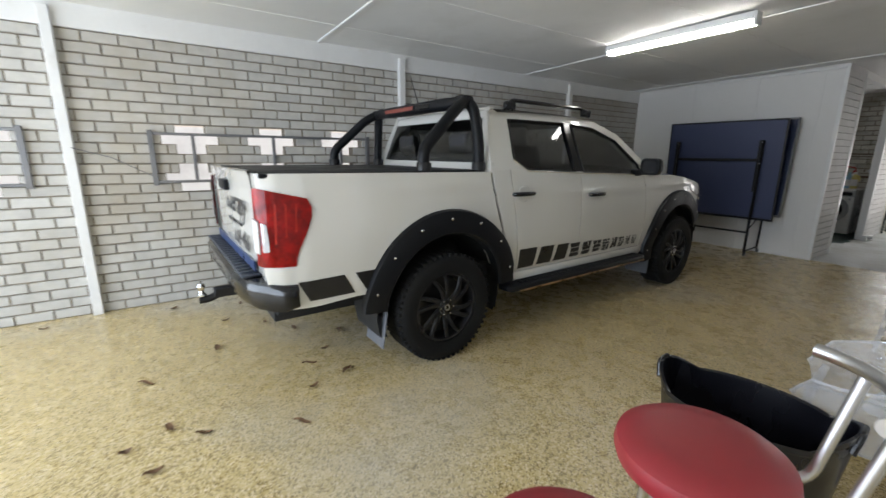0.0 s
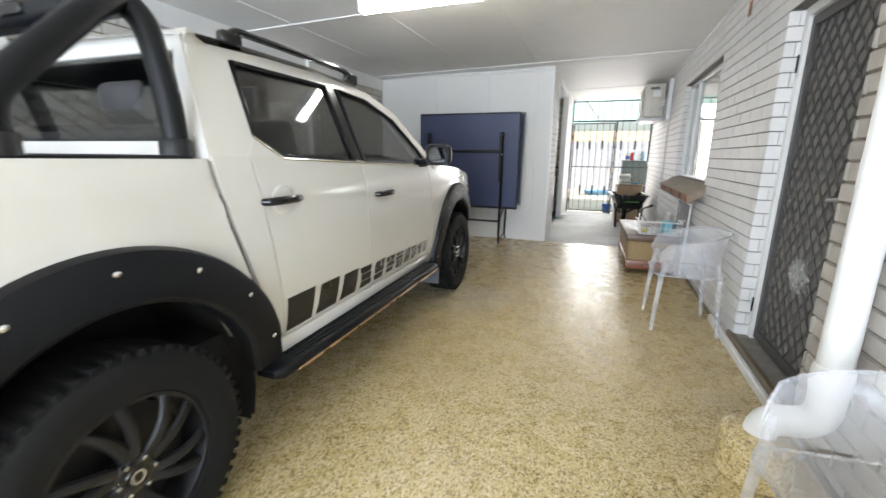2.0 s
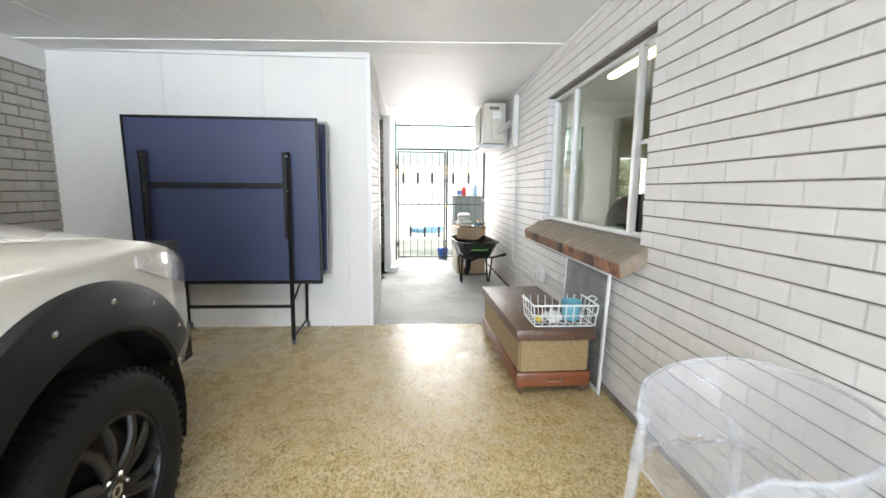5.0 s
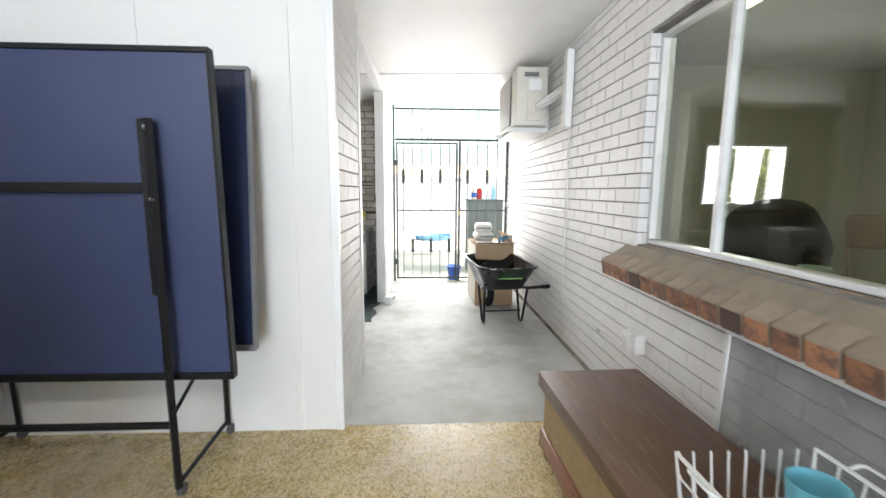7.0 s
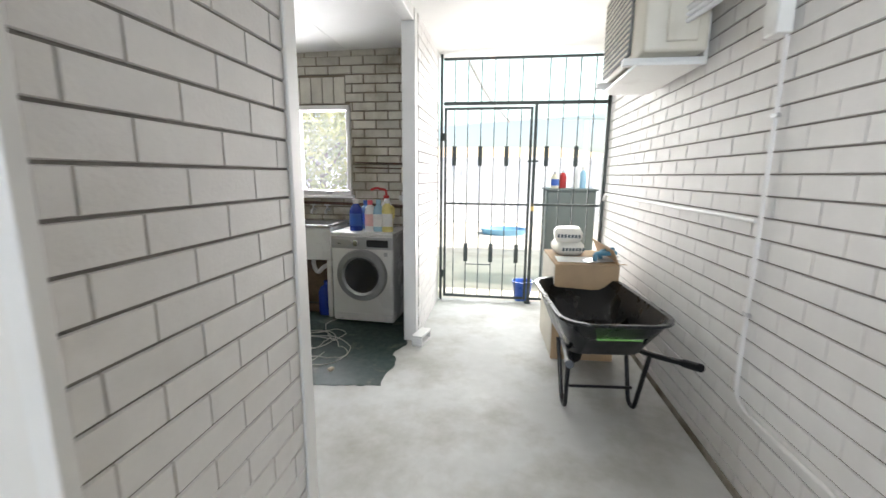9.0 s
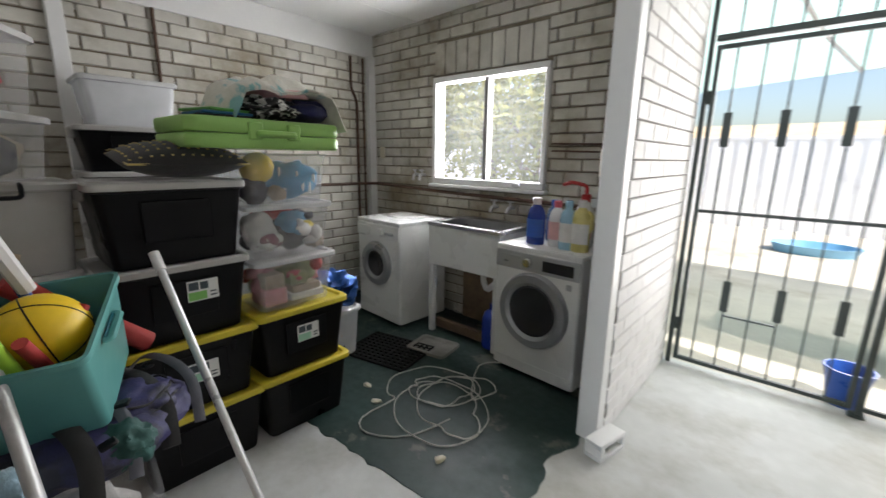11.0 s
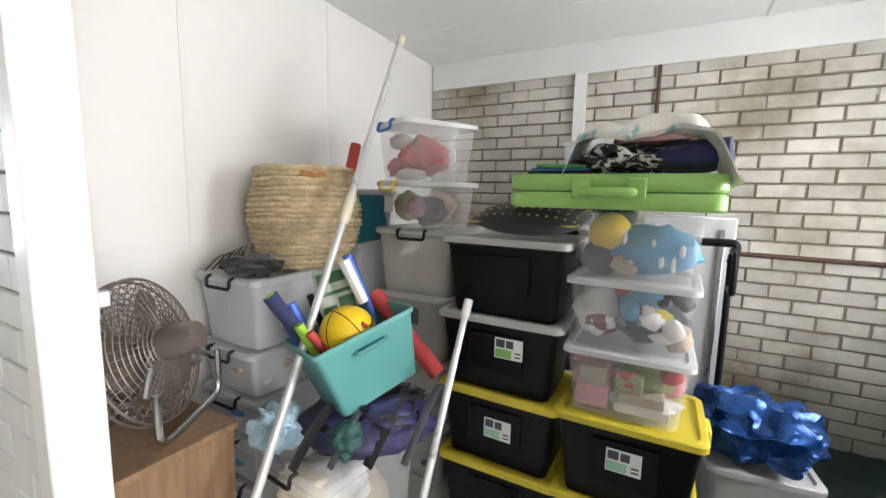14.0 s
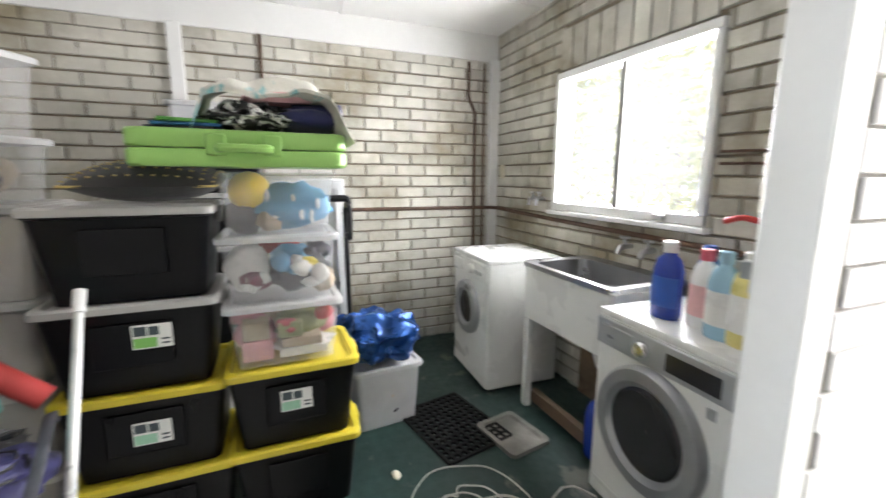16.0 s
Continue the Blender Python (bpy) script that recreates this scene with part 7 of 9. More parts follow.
pipe("drop_pipe", [(WEST + 0.035, 9.15, 2.30), (WEST + 0.035, 9.15, 1.5)], 0.011, PIPE_RUST, "dark vertical pipe on the laundry wall")
for dz in (0, 0.05):
    pipe("towel_rod", [(-2.52, 10.95, 1.43 + dz), (-1.95, 10.95, 1.42 + dz)], 0.006, PIPE_RUST, "thin rusty rod on the brick wall", "rod")
solo("wall_switch", boxes((-4.40, -4.33, 10.955, 10.969, 1.36, 1.47), bevel=0.003), CREAM, None, "cream wall switch plate on the bricks", "switch")
sw = solo("wall_switch", boxes((PIER_X - 0.112, PIER_X - 0.102, 10.075, 10.135, 1.30, 1.42), bevel=0.003), CREAM, None, "cream switch on the white post", "switch")
solo("wall_switch", boxes((PIER_X - 0.103, PIER_X - 0.094, 8.12, 8.15, 1.26, 1.36), bevel=0.003), CREAM, None, "cream switch on the white jamb", "switch")
for y in (8.145, 10.09):
    lt = thing("latch_plate", pose(PIER_X - (0.094 if y < 9 else 0.104), y, 1.18), "small steel strike latch on the jamb", "latch")
    part("plate", boxes((-0.004, 0.0, -0.018, 0.018, -0.045, 0.045), bevel=0.001), STEEL, lt)
    part("bolt", boxes((-0.03, -0.004, -0.01, 0.01, -0.02, 0.02), bevel=0.003), STEEL, lt)


# detergent bottles on the washer
def bottle(m, r, h, material, cap, name, label, sx=1.0, sy=0.7, handle=False):
    t = thing(name, m, label, "bottle", "cleaning bottles")
    bm = bmesh.new()
    revolve(bm, [(0.001, 0), (r * 0.92, 0.0), (r, 0.012), (r, h * 0.62), (r * 0.8, h * 0.76), (r * 0.42, h * 0.84), (r * 0.36, h * 0.88)], 20, None, sx, sy, caps=False)
    part("bottle_body", bm, material, t)
    bm = bmesh.new()
    revolve(bm, [(r * 0.44, h * 0.86), (r * 0.46, h * 0.99), (r * 0.4, h), (0.001, h)], 14, None, 1, 1, caps=False)
    part("cap", bm, cap, t)
    if r > 0.045:
        bm = bmesh.new()
        arc = [radians(-160 + 140 * k / 10) for k in range(11)]
        loft(bm, [[((r + o) * sx * math.cos(a), (r + o) * sy * math.sin(a), z) for z, o in ((h * 0.16, 0.0012), (h * 0.55, 0.0012), (h * 0.55, 0.0002), (h * 0.16, 0.0002))] for a in arc])
        part("label", bm, PINK if material is BOTTLE_WHITE else BOTTLE_WHITE if material in (BOTTLE_YELLOW, WATER_BLUE) else BLUE_PLASTIC, t)
    if handle:
        bm = bmesh.new()
        tube(bm, bend([(r * 0.7, 0, h * 0.78), (r * 1.15, 0, h * 0.72), (r * 1.12, 0, h * 0.45), (r * 0.9, 0, h * 0.40)], 0.03), 0.011, 6)
        part("handle", bm, material, t)
    return t


TOPZ = 0.85
bottle(pose(-2.37, 10.52, TOPZ), 0.06, 0.29, BOTTLE_BLUE, BOTTLE_WHITE, "detergent_bottle", "deep blue detergent bottle with white cap")
bottle(pose(-2.33, 10.68, TOPZ), 0.05, 0.27, mat("mid_blue_bottle", (0.04, 0.12, 0.28), 0.3), BLUE_PLASTIC, "detergent_bottle", "mid blue detergent bottle with blue cap")
bottle(pose(-2.24, 10.54, TOPZ), 0.052, 0.28, BOTTLE_WHITE, mat("pink_cap", (0.65, 0.12, 0.16), 0.4), "detergent_bottle", "white detergent bottle with a pink cap", handle=True)
bottle(pose(-2.15, 10.50, TOPZ), 0.05, 0.29, WATER_BLUE, WATER_BLUE, "detergent_bottle", "pale blue softener bottle")
bottle(pose(-2.07, 10.50, TOPZ), 0.055, 0.30, BOTTLE_YELLOW, BOTTLE_WHITE, "cleaner_bottle", "pale yellow cleaner bottle with white cap", handle=True)
sp = bottle(pose(-2.12, 10.66, TOPZ), 0.06, 0.32, BOTTLE_WHITE, SPRAY_RED, "spray_bottle", "white pump spray bottle with red head")
bm = bmesh.new()
tube(bm, bend([(0.0, 0, 0.31), (0.0, 0, 0.37), (-0.09, -0.02, 0.39), (-0.14, -0.03, 0.37)], 0.02), 0.011, 8)
part("pump_head", bm, SPRAY_RED, sp)

# window with louvres
win = thing("window_1", pose(-3.12, 10.98, 1.15), "white framed laundry window with glass louvres", "window", kind="structure")
part("window_frame", boxes((-0.55, 0.55, -0.03, 0.09, 0.0, 0.05), (-0.55, 0.55, -0.03, 0.09, 0.84, 0.885), (-0.555, -0.515, -0.03, 0.09, 0.051, 0.839), (0.515, 0.555, -0.03, 0.09, 0.051, 0.839), bevel=0.004), WHITE_TRIM, win)
part("window_sill", boxes((-0.58, 0.58, -0.055, 0.0, -0.03, -0.001), bevel=0.005), WHITE_TRIM, win)
part("mullion", boxes((-0.02, 0.02, -0.01, 0.06, 0.051, 0.839), bevel=0.003), mat("grey_louvre_channel", (0.22, 0.21, 0.2), 0.5, 0.5), win)
PANE = frosted("hazy_louvre_glass", (0.86, 0.88, 0.86), 0.985)
for sx in (-1, 1):
    for k in range(8):
        bm = bmesh.new()
        box(bm, -0.235, 0.235, -0.003, 0.003, -0.055, 0.055, m=pose(sx * 0.267, 0.03, 0.105 + 0.0985 * k, 18, 0, 0))
        ob = part("pane", bm, PANE, win, smooth=0)
        ob.visible_shadow = False
part("window_latch", boxes((0.3, 0.36, -0.06, -0.03, 0.01, 0.04), bevel=0.004), STEEL, win)
# upright bricks over the window
for k in range(9):
    solo_b = part("brick", boxes((-3.665 + 0.118 * k, -3.557 + 0.118 * k, 10.967, 11.0, 2.052, 2.30), bevel=0.003), OLD_BRICK, win)
    solo_b.matrix_parent_inverse = win.matrix_world.inverted()
part("lintel_back", boxes((-3.68, -2.55, 10.981, 11.08, 2.045, 2.31)), OLD_JOINT, win).matrix_parent_inverse = win.matrix_world.inverted()

# things on the floor
mt = thing("rubber_mat", pose(-3.22, 10.02, 0.004, 0, 0, 12), "black rubber grid mat on the green floor", "mat")
for k in range(13):
    x = -0.26 + 0.52 * k / 12
    part("bar", boxes((x - 0.008, x + 0.008, -0.20, 0.20, 0.0, 0.014)), MAT_BLACK, mt, smooth=0)
for k in range(11):
    y = -0.20 + 0.40 * k / 10
    part("bar", boxes((-0.26, 0.26, y - 0.008, y + 0.008, 0.001, 0.0135)), MAT_BLACK, mt, smooth=0)
dr = thing("drain_cover", pose(-3.02, 10.28, 0.004, 0, 0, 10), "dirty grey plastic tray on the floor", "tray")
bm = bmesh.new()
loft(bm, [rr_loop(0.32, 0.26, 0.03, 0.0), rr_loop(0.32, 0.26, 0.03, 0.022), rr_loop(0.27, 0.21, 0.03, 0.022), rr_loop(0.25, 0.19, 0.03, 0.010)])
part("tray", bm, GRIME, dr)
rng = random.Random(21)
pts = [(-2.45, 10.33, 0.07), (-2.60, 10.28, 0.012)]
for i in range(90):
    a = i * 0.33
    k = i / 90
    r = 0.12 + 0.20 * abs(math.sin(i * 0.21)) * (1 - 0.2 * k)
    pts.append((-2.52 + 0.15 * math.sin(i * 0.13) + r * math.cos(a) * 0.95, 9.83 + 0.12 * math.cos(i * 0.17) + r * math.sin(a) * 0.85, 0.010 + 0.006 * ((i * 7) % 3)))
pts += [(-2.72, 9.40, 0.01), (-2.60, 9.34, 0.01), (-2.42, 9.48, 0.01), (-2.35, 9.8, 0.012)]
bm = bmesh.new()
sm = []
for i in range(len(pts) - 1):
    for s in range(3):
        p0, p1, p2, p3 = (Vector(pts[min(max(i + o, 0), len(pts) - 1)]) for o in (-1, 0, 1, 2))
        t = s / 3
        sm.append(0.5 * ((2 * p1) + (p2 - p0) * t + (2 * p0 - 5 * p1 + 4 * p2 - p3) * t * t + (3 * p1 - p0 - 3 * p2 + p3) * t ** 3))
tube(bm, sm, 0.0038, 6)
solo("white_cord", bm, CORD, None, "loose coil of dirty white cord on the floor", "cord")
for k, (x, y) in enumerate(((-2.95, 9.62), (-2.78, 9.55), (-2.2, 9.45))):
    bm = bmesh.new()
    lump(bm, (0, 0, 0.008), (0.03, 0.02, 0.010), 0.5, 9, 2, k)
    solo("paper_scrap", bm, CREAM, pose(x, y, 0.004, 0, 0, 40 * k), "small crumpled pale scrap on the floor", "scrap", "floor scraps")
blk = thing("door_stop", pose(-1.665, 10.04, 0.001, 0, 0, -12), "white painted hollow block at the post", "block")
part("block", boxes((-0.045, 0.045, -0.10, 0.10, 0.0, 0.02), (-0.045, 0.045, -0.10, 0.10, 0.07, 0.09), (-0.045, 0.045, -0.10, -0.08, 0.021, 0.069), (-0.045, 0.045, 0.08, 0.10, 0.021, 0.069), bevel=0.003), WHITE_TRIM, blk)

# ---- garage and passage ----
TABLE_BLUE = mat("dark_blue_table_board", (0.036, 0.047, 0.108), 0.48, var=0.08, scale=2, fine=40, rough_var=0.08)
NAVY_BOARD = mat("navy_table_board", (0.012, 0.022, 0.07), 0.42, var=0.1, scale=2)
BLACK_TUBE = mat("black_painted_steel", (0.010, 0.010, 0.011), 0.42, var=0.15, scale=8, rough_var=0.1, spec=0.3)
GREY_TUBE = mat("grey_edge_steel", (0.22, 0.22, 0.23), 0.4, 0.6, var=0.1)
ACRYLIC = milky("clear_acrylic", (0.68, 0.68, 0.71), 0.79, 0.07, 0.0)
# Edge highlights are put into this brighter, more opaque acrylic; legs share it.
ACRYLIC_EDGE = milky("acrylic_edge_highlight", (0.70, 0.70, 0.73), 0.68, 0.05, 0.0)
RED_VINYL = mat("red_vinyl_seat", (0.26, 0.022, 0.028), 0.42, var=0.08, scale=7, fine=60, bump=0.12, bump_scale=260, rough_var=0.08)
TUB_BLACK = mat("black_tub_plastic", (0.006, 0.006, 0.009), 0.25, var=0.15, scale=4, rough_var=0.08)
OLD_WOOD = mat("dark_varnished_wood", (0.115, 0.062, 0.036), 0.42, var=0.3, scale=2.5, fine=30, stretch=(10, 1, 10), rough_var=0.12, stain=(0.19, 0.14, 0.10), stain_scale=4)
RED_WOOD = mat("red_brown_wood", (0.20, 0.062, 0.024), 0.35, var=0.3, scale=2.5, fine=30, stretch=(1, 10, 10), rough_var=0.1)
RATTAN = mat("tan_woven_panel", (0.33, 0.23, 0.11), 0.7, var=0.3, scale=30, fine=160, bump=0.6, bump_scale=220, stretch=(1, 1, 3))
SILL_BRICK = mat("dusty_beige_brown_brick", (0.27, 0.215, 0.165), 0.85, var=0.25, scale=9, fine=90, bump=0.35, bump_scale=140, spread=0.1, stain=(0.27, 0.17, 0.10), stain_scale=5, stain_lo=0.56, stain_hi=0.75)
SILL_ORANGE = mat("broken_orange_brick", (0.33, 0.15, 0.078), 0.85, var=0.3, scale=14, fine=90, bump=0.5, spread=0.25, stain=(0.14, 0.08, 0.055), stain_scale=16, stain_lo=0.46, stain_hi=0.58)
SILL_DARK = mat("dark_brown_brick_face", (0.085, 0.05, 0.035), 0.85, var=0.25, scale=9, fine=90, bump=0.4, spread=0.2)
ALU_FRAME = mat("white_aluminium_frame", (0.70, 0.70, 0.69), 0.35, var=0.05, scale=6, rough_var=0.08, stain=(0.5, 0.5, 0.49), stain_scale=5)
SCREEN_GREY = mat("grey_grille_metal", (0.10, 0.095, 0.092), 0.45, 0.4, var=0.15, scale=6, rough_var=0.1)
SCREEN_MESH = mat("dark_fly_mesh", (0.19, 0.18, 0.172), 0.8, var=0.15, scale=5, fine=250, bump=0.2, bump_scale=500)
GREY_TIMBER = mat("weathered_grey_timber", (0.20, 0.165, 0.13), 0.75, var=0.3, scale=3, fine=40, stretch=(14, 1, 14), bump=0.3, bump_scale=60)
PVC = mat("white_pvc_pipe", (0.76, 0.76, 0.74), 0.38, var=0.04, scale=4, stain=(0.6, 0.59, 0.56), stain_scale=3)
AC_CREAM = mat("aged_cream_metal", (0.60, 0.57, 0.49), 0.45, var=0.06, scale=4, fine=30, stain=(0.45, 0.41, 0.33), stain_scale=3)
AC_GRILLE = mat("dark_fin_grille", (0.14, 0.14, 0.135), 0.6, var=0.2, scale=30)
CARD = mat("brown_cardboard", (0.42, 0.29, 0.17), 0.8, var=0.12, scale=6, fine=60, bump=0.12, bump_scale=80)
CARD_WHITE = mat("white_carton", (0.62, 0.58, 0.50), 0.7, var=0.1, scale=5)
BARROW = mat("black_barrow_tray", (0.010, 0.011, 0.012), 0.30, var=0.2, scale=5, rough_var=0.12)
GATE_GREEN = mat("dark_green_gate_paint", (0.035, 0.047, 0.042), 0.5, var=0.25, scale=7, fine=60, bump=0.1, stain=(0.08, 0.05, 0.03), stain_scale=10, stain_lo=0.62, stain_hi=0.7)
SHADE_CLOTH = frosted("green_shade_cloth", (0.50, 0.68, 0.60), 0.2)
FENCE_WHITE = mat("white_steel_fence", (0.84, 0.85, 0.87), 0.5, var=0.04, scale=2, stain=(0.6, 0.6, 0.62), stain_scale=1.2)
ORANGE_TILE = mat("orange_roof_tile", (0.66, 0.52, 0.34), 0.7, var=0.2, scale=3)
BRONZE_LEAF = mat("dry_brown_leaf", (0.16, 0.085, 0.04), 0.8, var=0.4, scale=30)
CABINET_GREY = mat("slate_grey_cabinet", (0.12, 0.145, 0.14), 0.5, var=0.08, scale=3)
POOL_BLUE = mat("bright_blue_plastic", (0.20, 0.42, 0.62), 0.4, var=0.1, scale=4)
TUBE_GLOW = glow("lit_fluorescent_tube", (1.0, 0.98, 0.93), 26.0)


# fluorescent batten, lit
fl = thing("ceiling_light", pose(-2.28, 4.18, 0), "lit white fluorescent batten on the garage ceiling", "light")
part("housing", boxes((-0.67, 0.67, -0.05, 0.05, 2.485, 2.545), bevel=0.006), WHITE_TRIM, fl)
part("end_cap", boxes((-0.69, -0.671, -0.055, 0.055, 2.44, 2.545), bevel=0.004), WHITE_TRIM, fl)
part("end_cap", boxes((0.671, 0.69, -0.055, 0.055, 2.44, 2.545), bevel=0.004), WHITE_TRIM, fl)
bm = bmesh.new()
loft(bm, [[(x, p.x, 2.463 + p.y) for p in rr_loop(0.085, 0.042, 0.018)] for x in (-0.669, 0.669)])
part("diffuser", bm, TUBE_GLOW, fl)

# steel frames in front of the breeze openings
def wall_frame(y0, y1, z0, z1, posts):
    t = thing("screen_frame", pose(WEST + 0.03, 0, 0), "dull grey steel frame over the breeze openings", "frame", "breeze frames")
    for z in (z0, z1):
        part("rail", boxes((-0.012, 0.012, y0, y1, z - 0.012, z + 0.012), bevel=0.002), GREY_TUBE, t)
    for y in posts:
        part("upright", boxes((-0.01, 0.014, y - 0.014, y + 0.014, z0 + 0.013, z1 - 0.013), bevel=0.002), GREY_TUBE, t)
    for y in (y0, y1):
        part("upright", boxes((-0.02, 0.014, y - 0.02, y + 0.02, z0 - 0.03, z1 + 0.03), bevel=0.002), GREY_TUBE, t)
wall_frame(-0.02, 2.02, 1.13, 1.55, (0.30, 1.0, 1.70))
wall_frame(-3.1, -0.84, 1.13, 1.55, (-2.6, -1.87, -1.13))
for k, y in enumerate((-2.2, -1.3, 0.15, 0.75, 1.4, 2.0, 3.1, 3.9, 4.6, 5.9, 6.6)):
    bm = bmesh.new()
    tube(bm, bend([(0, -0.02, 0), (0.02, -0.02, 0.0), (0.02, 0.02, 0.0), (0, 0.02, 0)], 0.008), 0.004, 5)
    solo("cable_clip", bm, STEEL, pose(WEST + 0.012, y, 2.318), "small metal clip under the beam", "clip", "cable clips")
bm = bmesh.new()
tube(bm, [(WEST + 0.085, -0.55, 1.42), (WEST + 0.05, -0.3, 1.34), (WEST + 0.03, 0.0, 1.16)], 0.004, 5)
solo("wall_cable", bm, GREY_TUBE, None, "thin loose cable on the brick wall", "cable")


# table tennis table folded up
tt = thing("table_tennis_table", pose(0, 0, 0), "dark blue table tennis table folded upright by the wall", "table")
def board(name, x0, x1, yt, zt, yb, zb, material, edge, thick=0.022):
    a, b = Vector((0, yb, zb)), Vector((0, yt, zt))
    up = (b - a).normalized()
    n = Vector((1, 0, 0)).cross(up)
    L = (b - a).length
    m = Matrix((Vector((1, 0, 0)), -n, up)).transposed().to_4x4()
    m.translation = a
    bm = bmesh.new()
    box(bm, x0, x1, -thick / 2, thick / 2, 0.0, L, bevel=0.002)
    place(bm, bm.verts, m)
    p = part(name, bm, material, tt)
    bm = bmesh.new()
    for r in ((x0 - 0.012, x1 + 0.012, -0.022, 0.022, L + 0.0005, L + 0.02), (x0 - 0.012, x1 + 0.012, -0.022, 0.022, -0.03, -0.0005), (x0 - 0.013, x0 - 0.0005, -0.022, 0.022, 0, L), (x1 + 0.0005, x1 + 0.013, -0.022, 0.022, 0, L)):
        box(bm, *r, bevel=0.002)
    place(bm, bm.verts, m)
    part("edge_frame", bm, edge, p)
board("front_board", -3.585, -2.10, 6.87, 1.875, 6.90, 0.56, TABLE_BLUE, BLACK_TUBE)
board("back_board", -3.56, -2.09, 7.21, 1.90, 7.12, 0.60, NAVY_BOARD, GREY_TUBE)
for x in (-3.46, -2.35):
    bm = bmesh.new()
    box(bm, x - 0.016, x + 0.016, 6.825, 6.848, 0.92, 1.62, bevel=0.003)
    part("brace", bm, BLACK_TUBE, tt)
    bm = bmesh.new()
    tube(bm, [(x + 0.035, 6.815, 1.62), (x + 0.03, 6.815, 0.80), (x + 0.02, 6.83, 0.055)], 0.018, 4)
    leg = part("leg", bm, BLACK_TUBE, tt)
    bm = bmesh.new()
    tube(bm, [(x + 0.02, 7.30, 0.60), (x + 0.0, 7.33, 0.055)], 0.015, 4)
    part("leg", bm, BLACK_TUBE, tt)
    bm = bmesh.new()
    tube(bm, [(x + 0.02, 6.86, 0.075), (x, 7.33, 0.075)], 0.013, 4)
    part("foot_bar", bm, BLACK_TUBE, tt)
    bm = bmesh.new()
    tube(bm, [(x + 0.05, 6.79, 0.42), (x + 0.04, 7.10, 0.56)], 0.009, 4)
    part("stay", bm, BLACK_TUBE, tt)
    for y in (6.86, 7.33):
        bm = bmesh.new()
        revolve(bm, [(0.001, -0.012), (0.026, -0.012), (0.028, 0), (0.026, 0.012), (0.001, 0.012)], 14, pose(x + 0.015, y, 0.028, 0, 90, 0), caps=False)
        part("castor", bm, GREY_RUBBER, tt)
    for z in (1.585, 1.31):
        bm = bmesh.new()
        revolve(bm, [(0.012, 0), (0.010, 0.01), (0.001, 0.012)], 10, pose(x + 0.03, 6.812, z, 90, 0, 0), caps=False)
        part("bolt", bm, CHROME, tt)
part("cross_bar", boxes((-3.444, -2.366, 6.828, 6.85, 1.335, 1.375), bevel=0.003), BLACK_TUBE, tt)
part("low_bar", boxes((-3.44, -2.345, 6.82, 6.845, 0.335, 0.36), bevel=0.003), BLACK_TUBE, tt)


# lilac tub on the floor behind the table
lt = thing("plastic_tub", pose(-3.83, 7.13, 0), "pale lilac blue plastic tub behind the table", "tub")
bm = bmesh.new()
revolve(bm, [(0.001, 0.0), (0.27, 0.0), (0.31, 0.02), (0.375, 0.26), (0.395, 0.46), (0.42, 0.465), (0.42, 0.49), (0.385, 0.488), (0.365, 0.26), (0.30, 0.03), (0.001, 0.015)], 40, None, 1.0, 0.44, caps=False)
part("shell", bm, mat("pale_lilac_plastic", (0.40, 0.46, 0.72), 0.35, var=0.06, scale=4, rough_var=0.08), lt)
bm = bmesh.new()
lump(bm, (0.05, 0, 0.42), (0.28, 0.12, 0.10), 0.3, 8, 4, 5.5)
solo("blue_cloth", bm, mat("mid_blue_cloth", (0.06, 0.12, 0.32), 0.8, var=0.25, scale=10, bump=0.4), pose(-3.83, 7.13, 0.0), "crumpled mid blue cloth in the tub", "cloth", smooth=60)


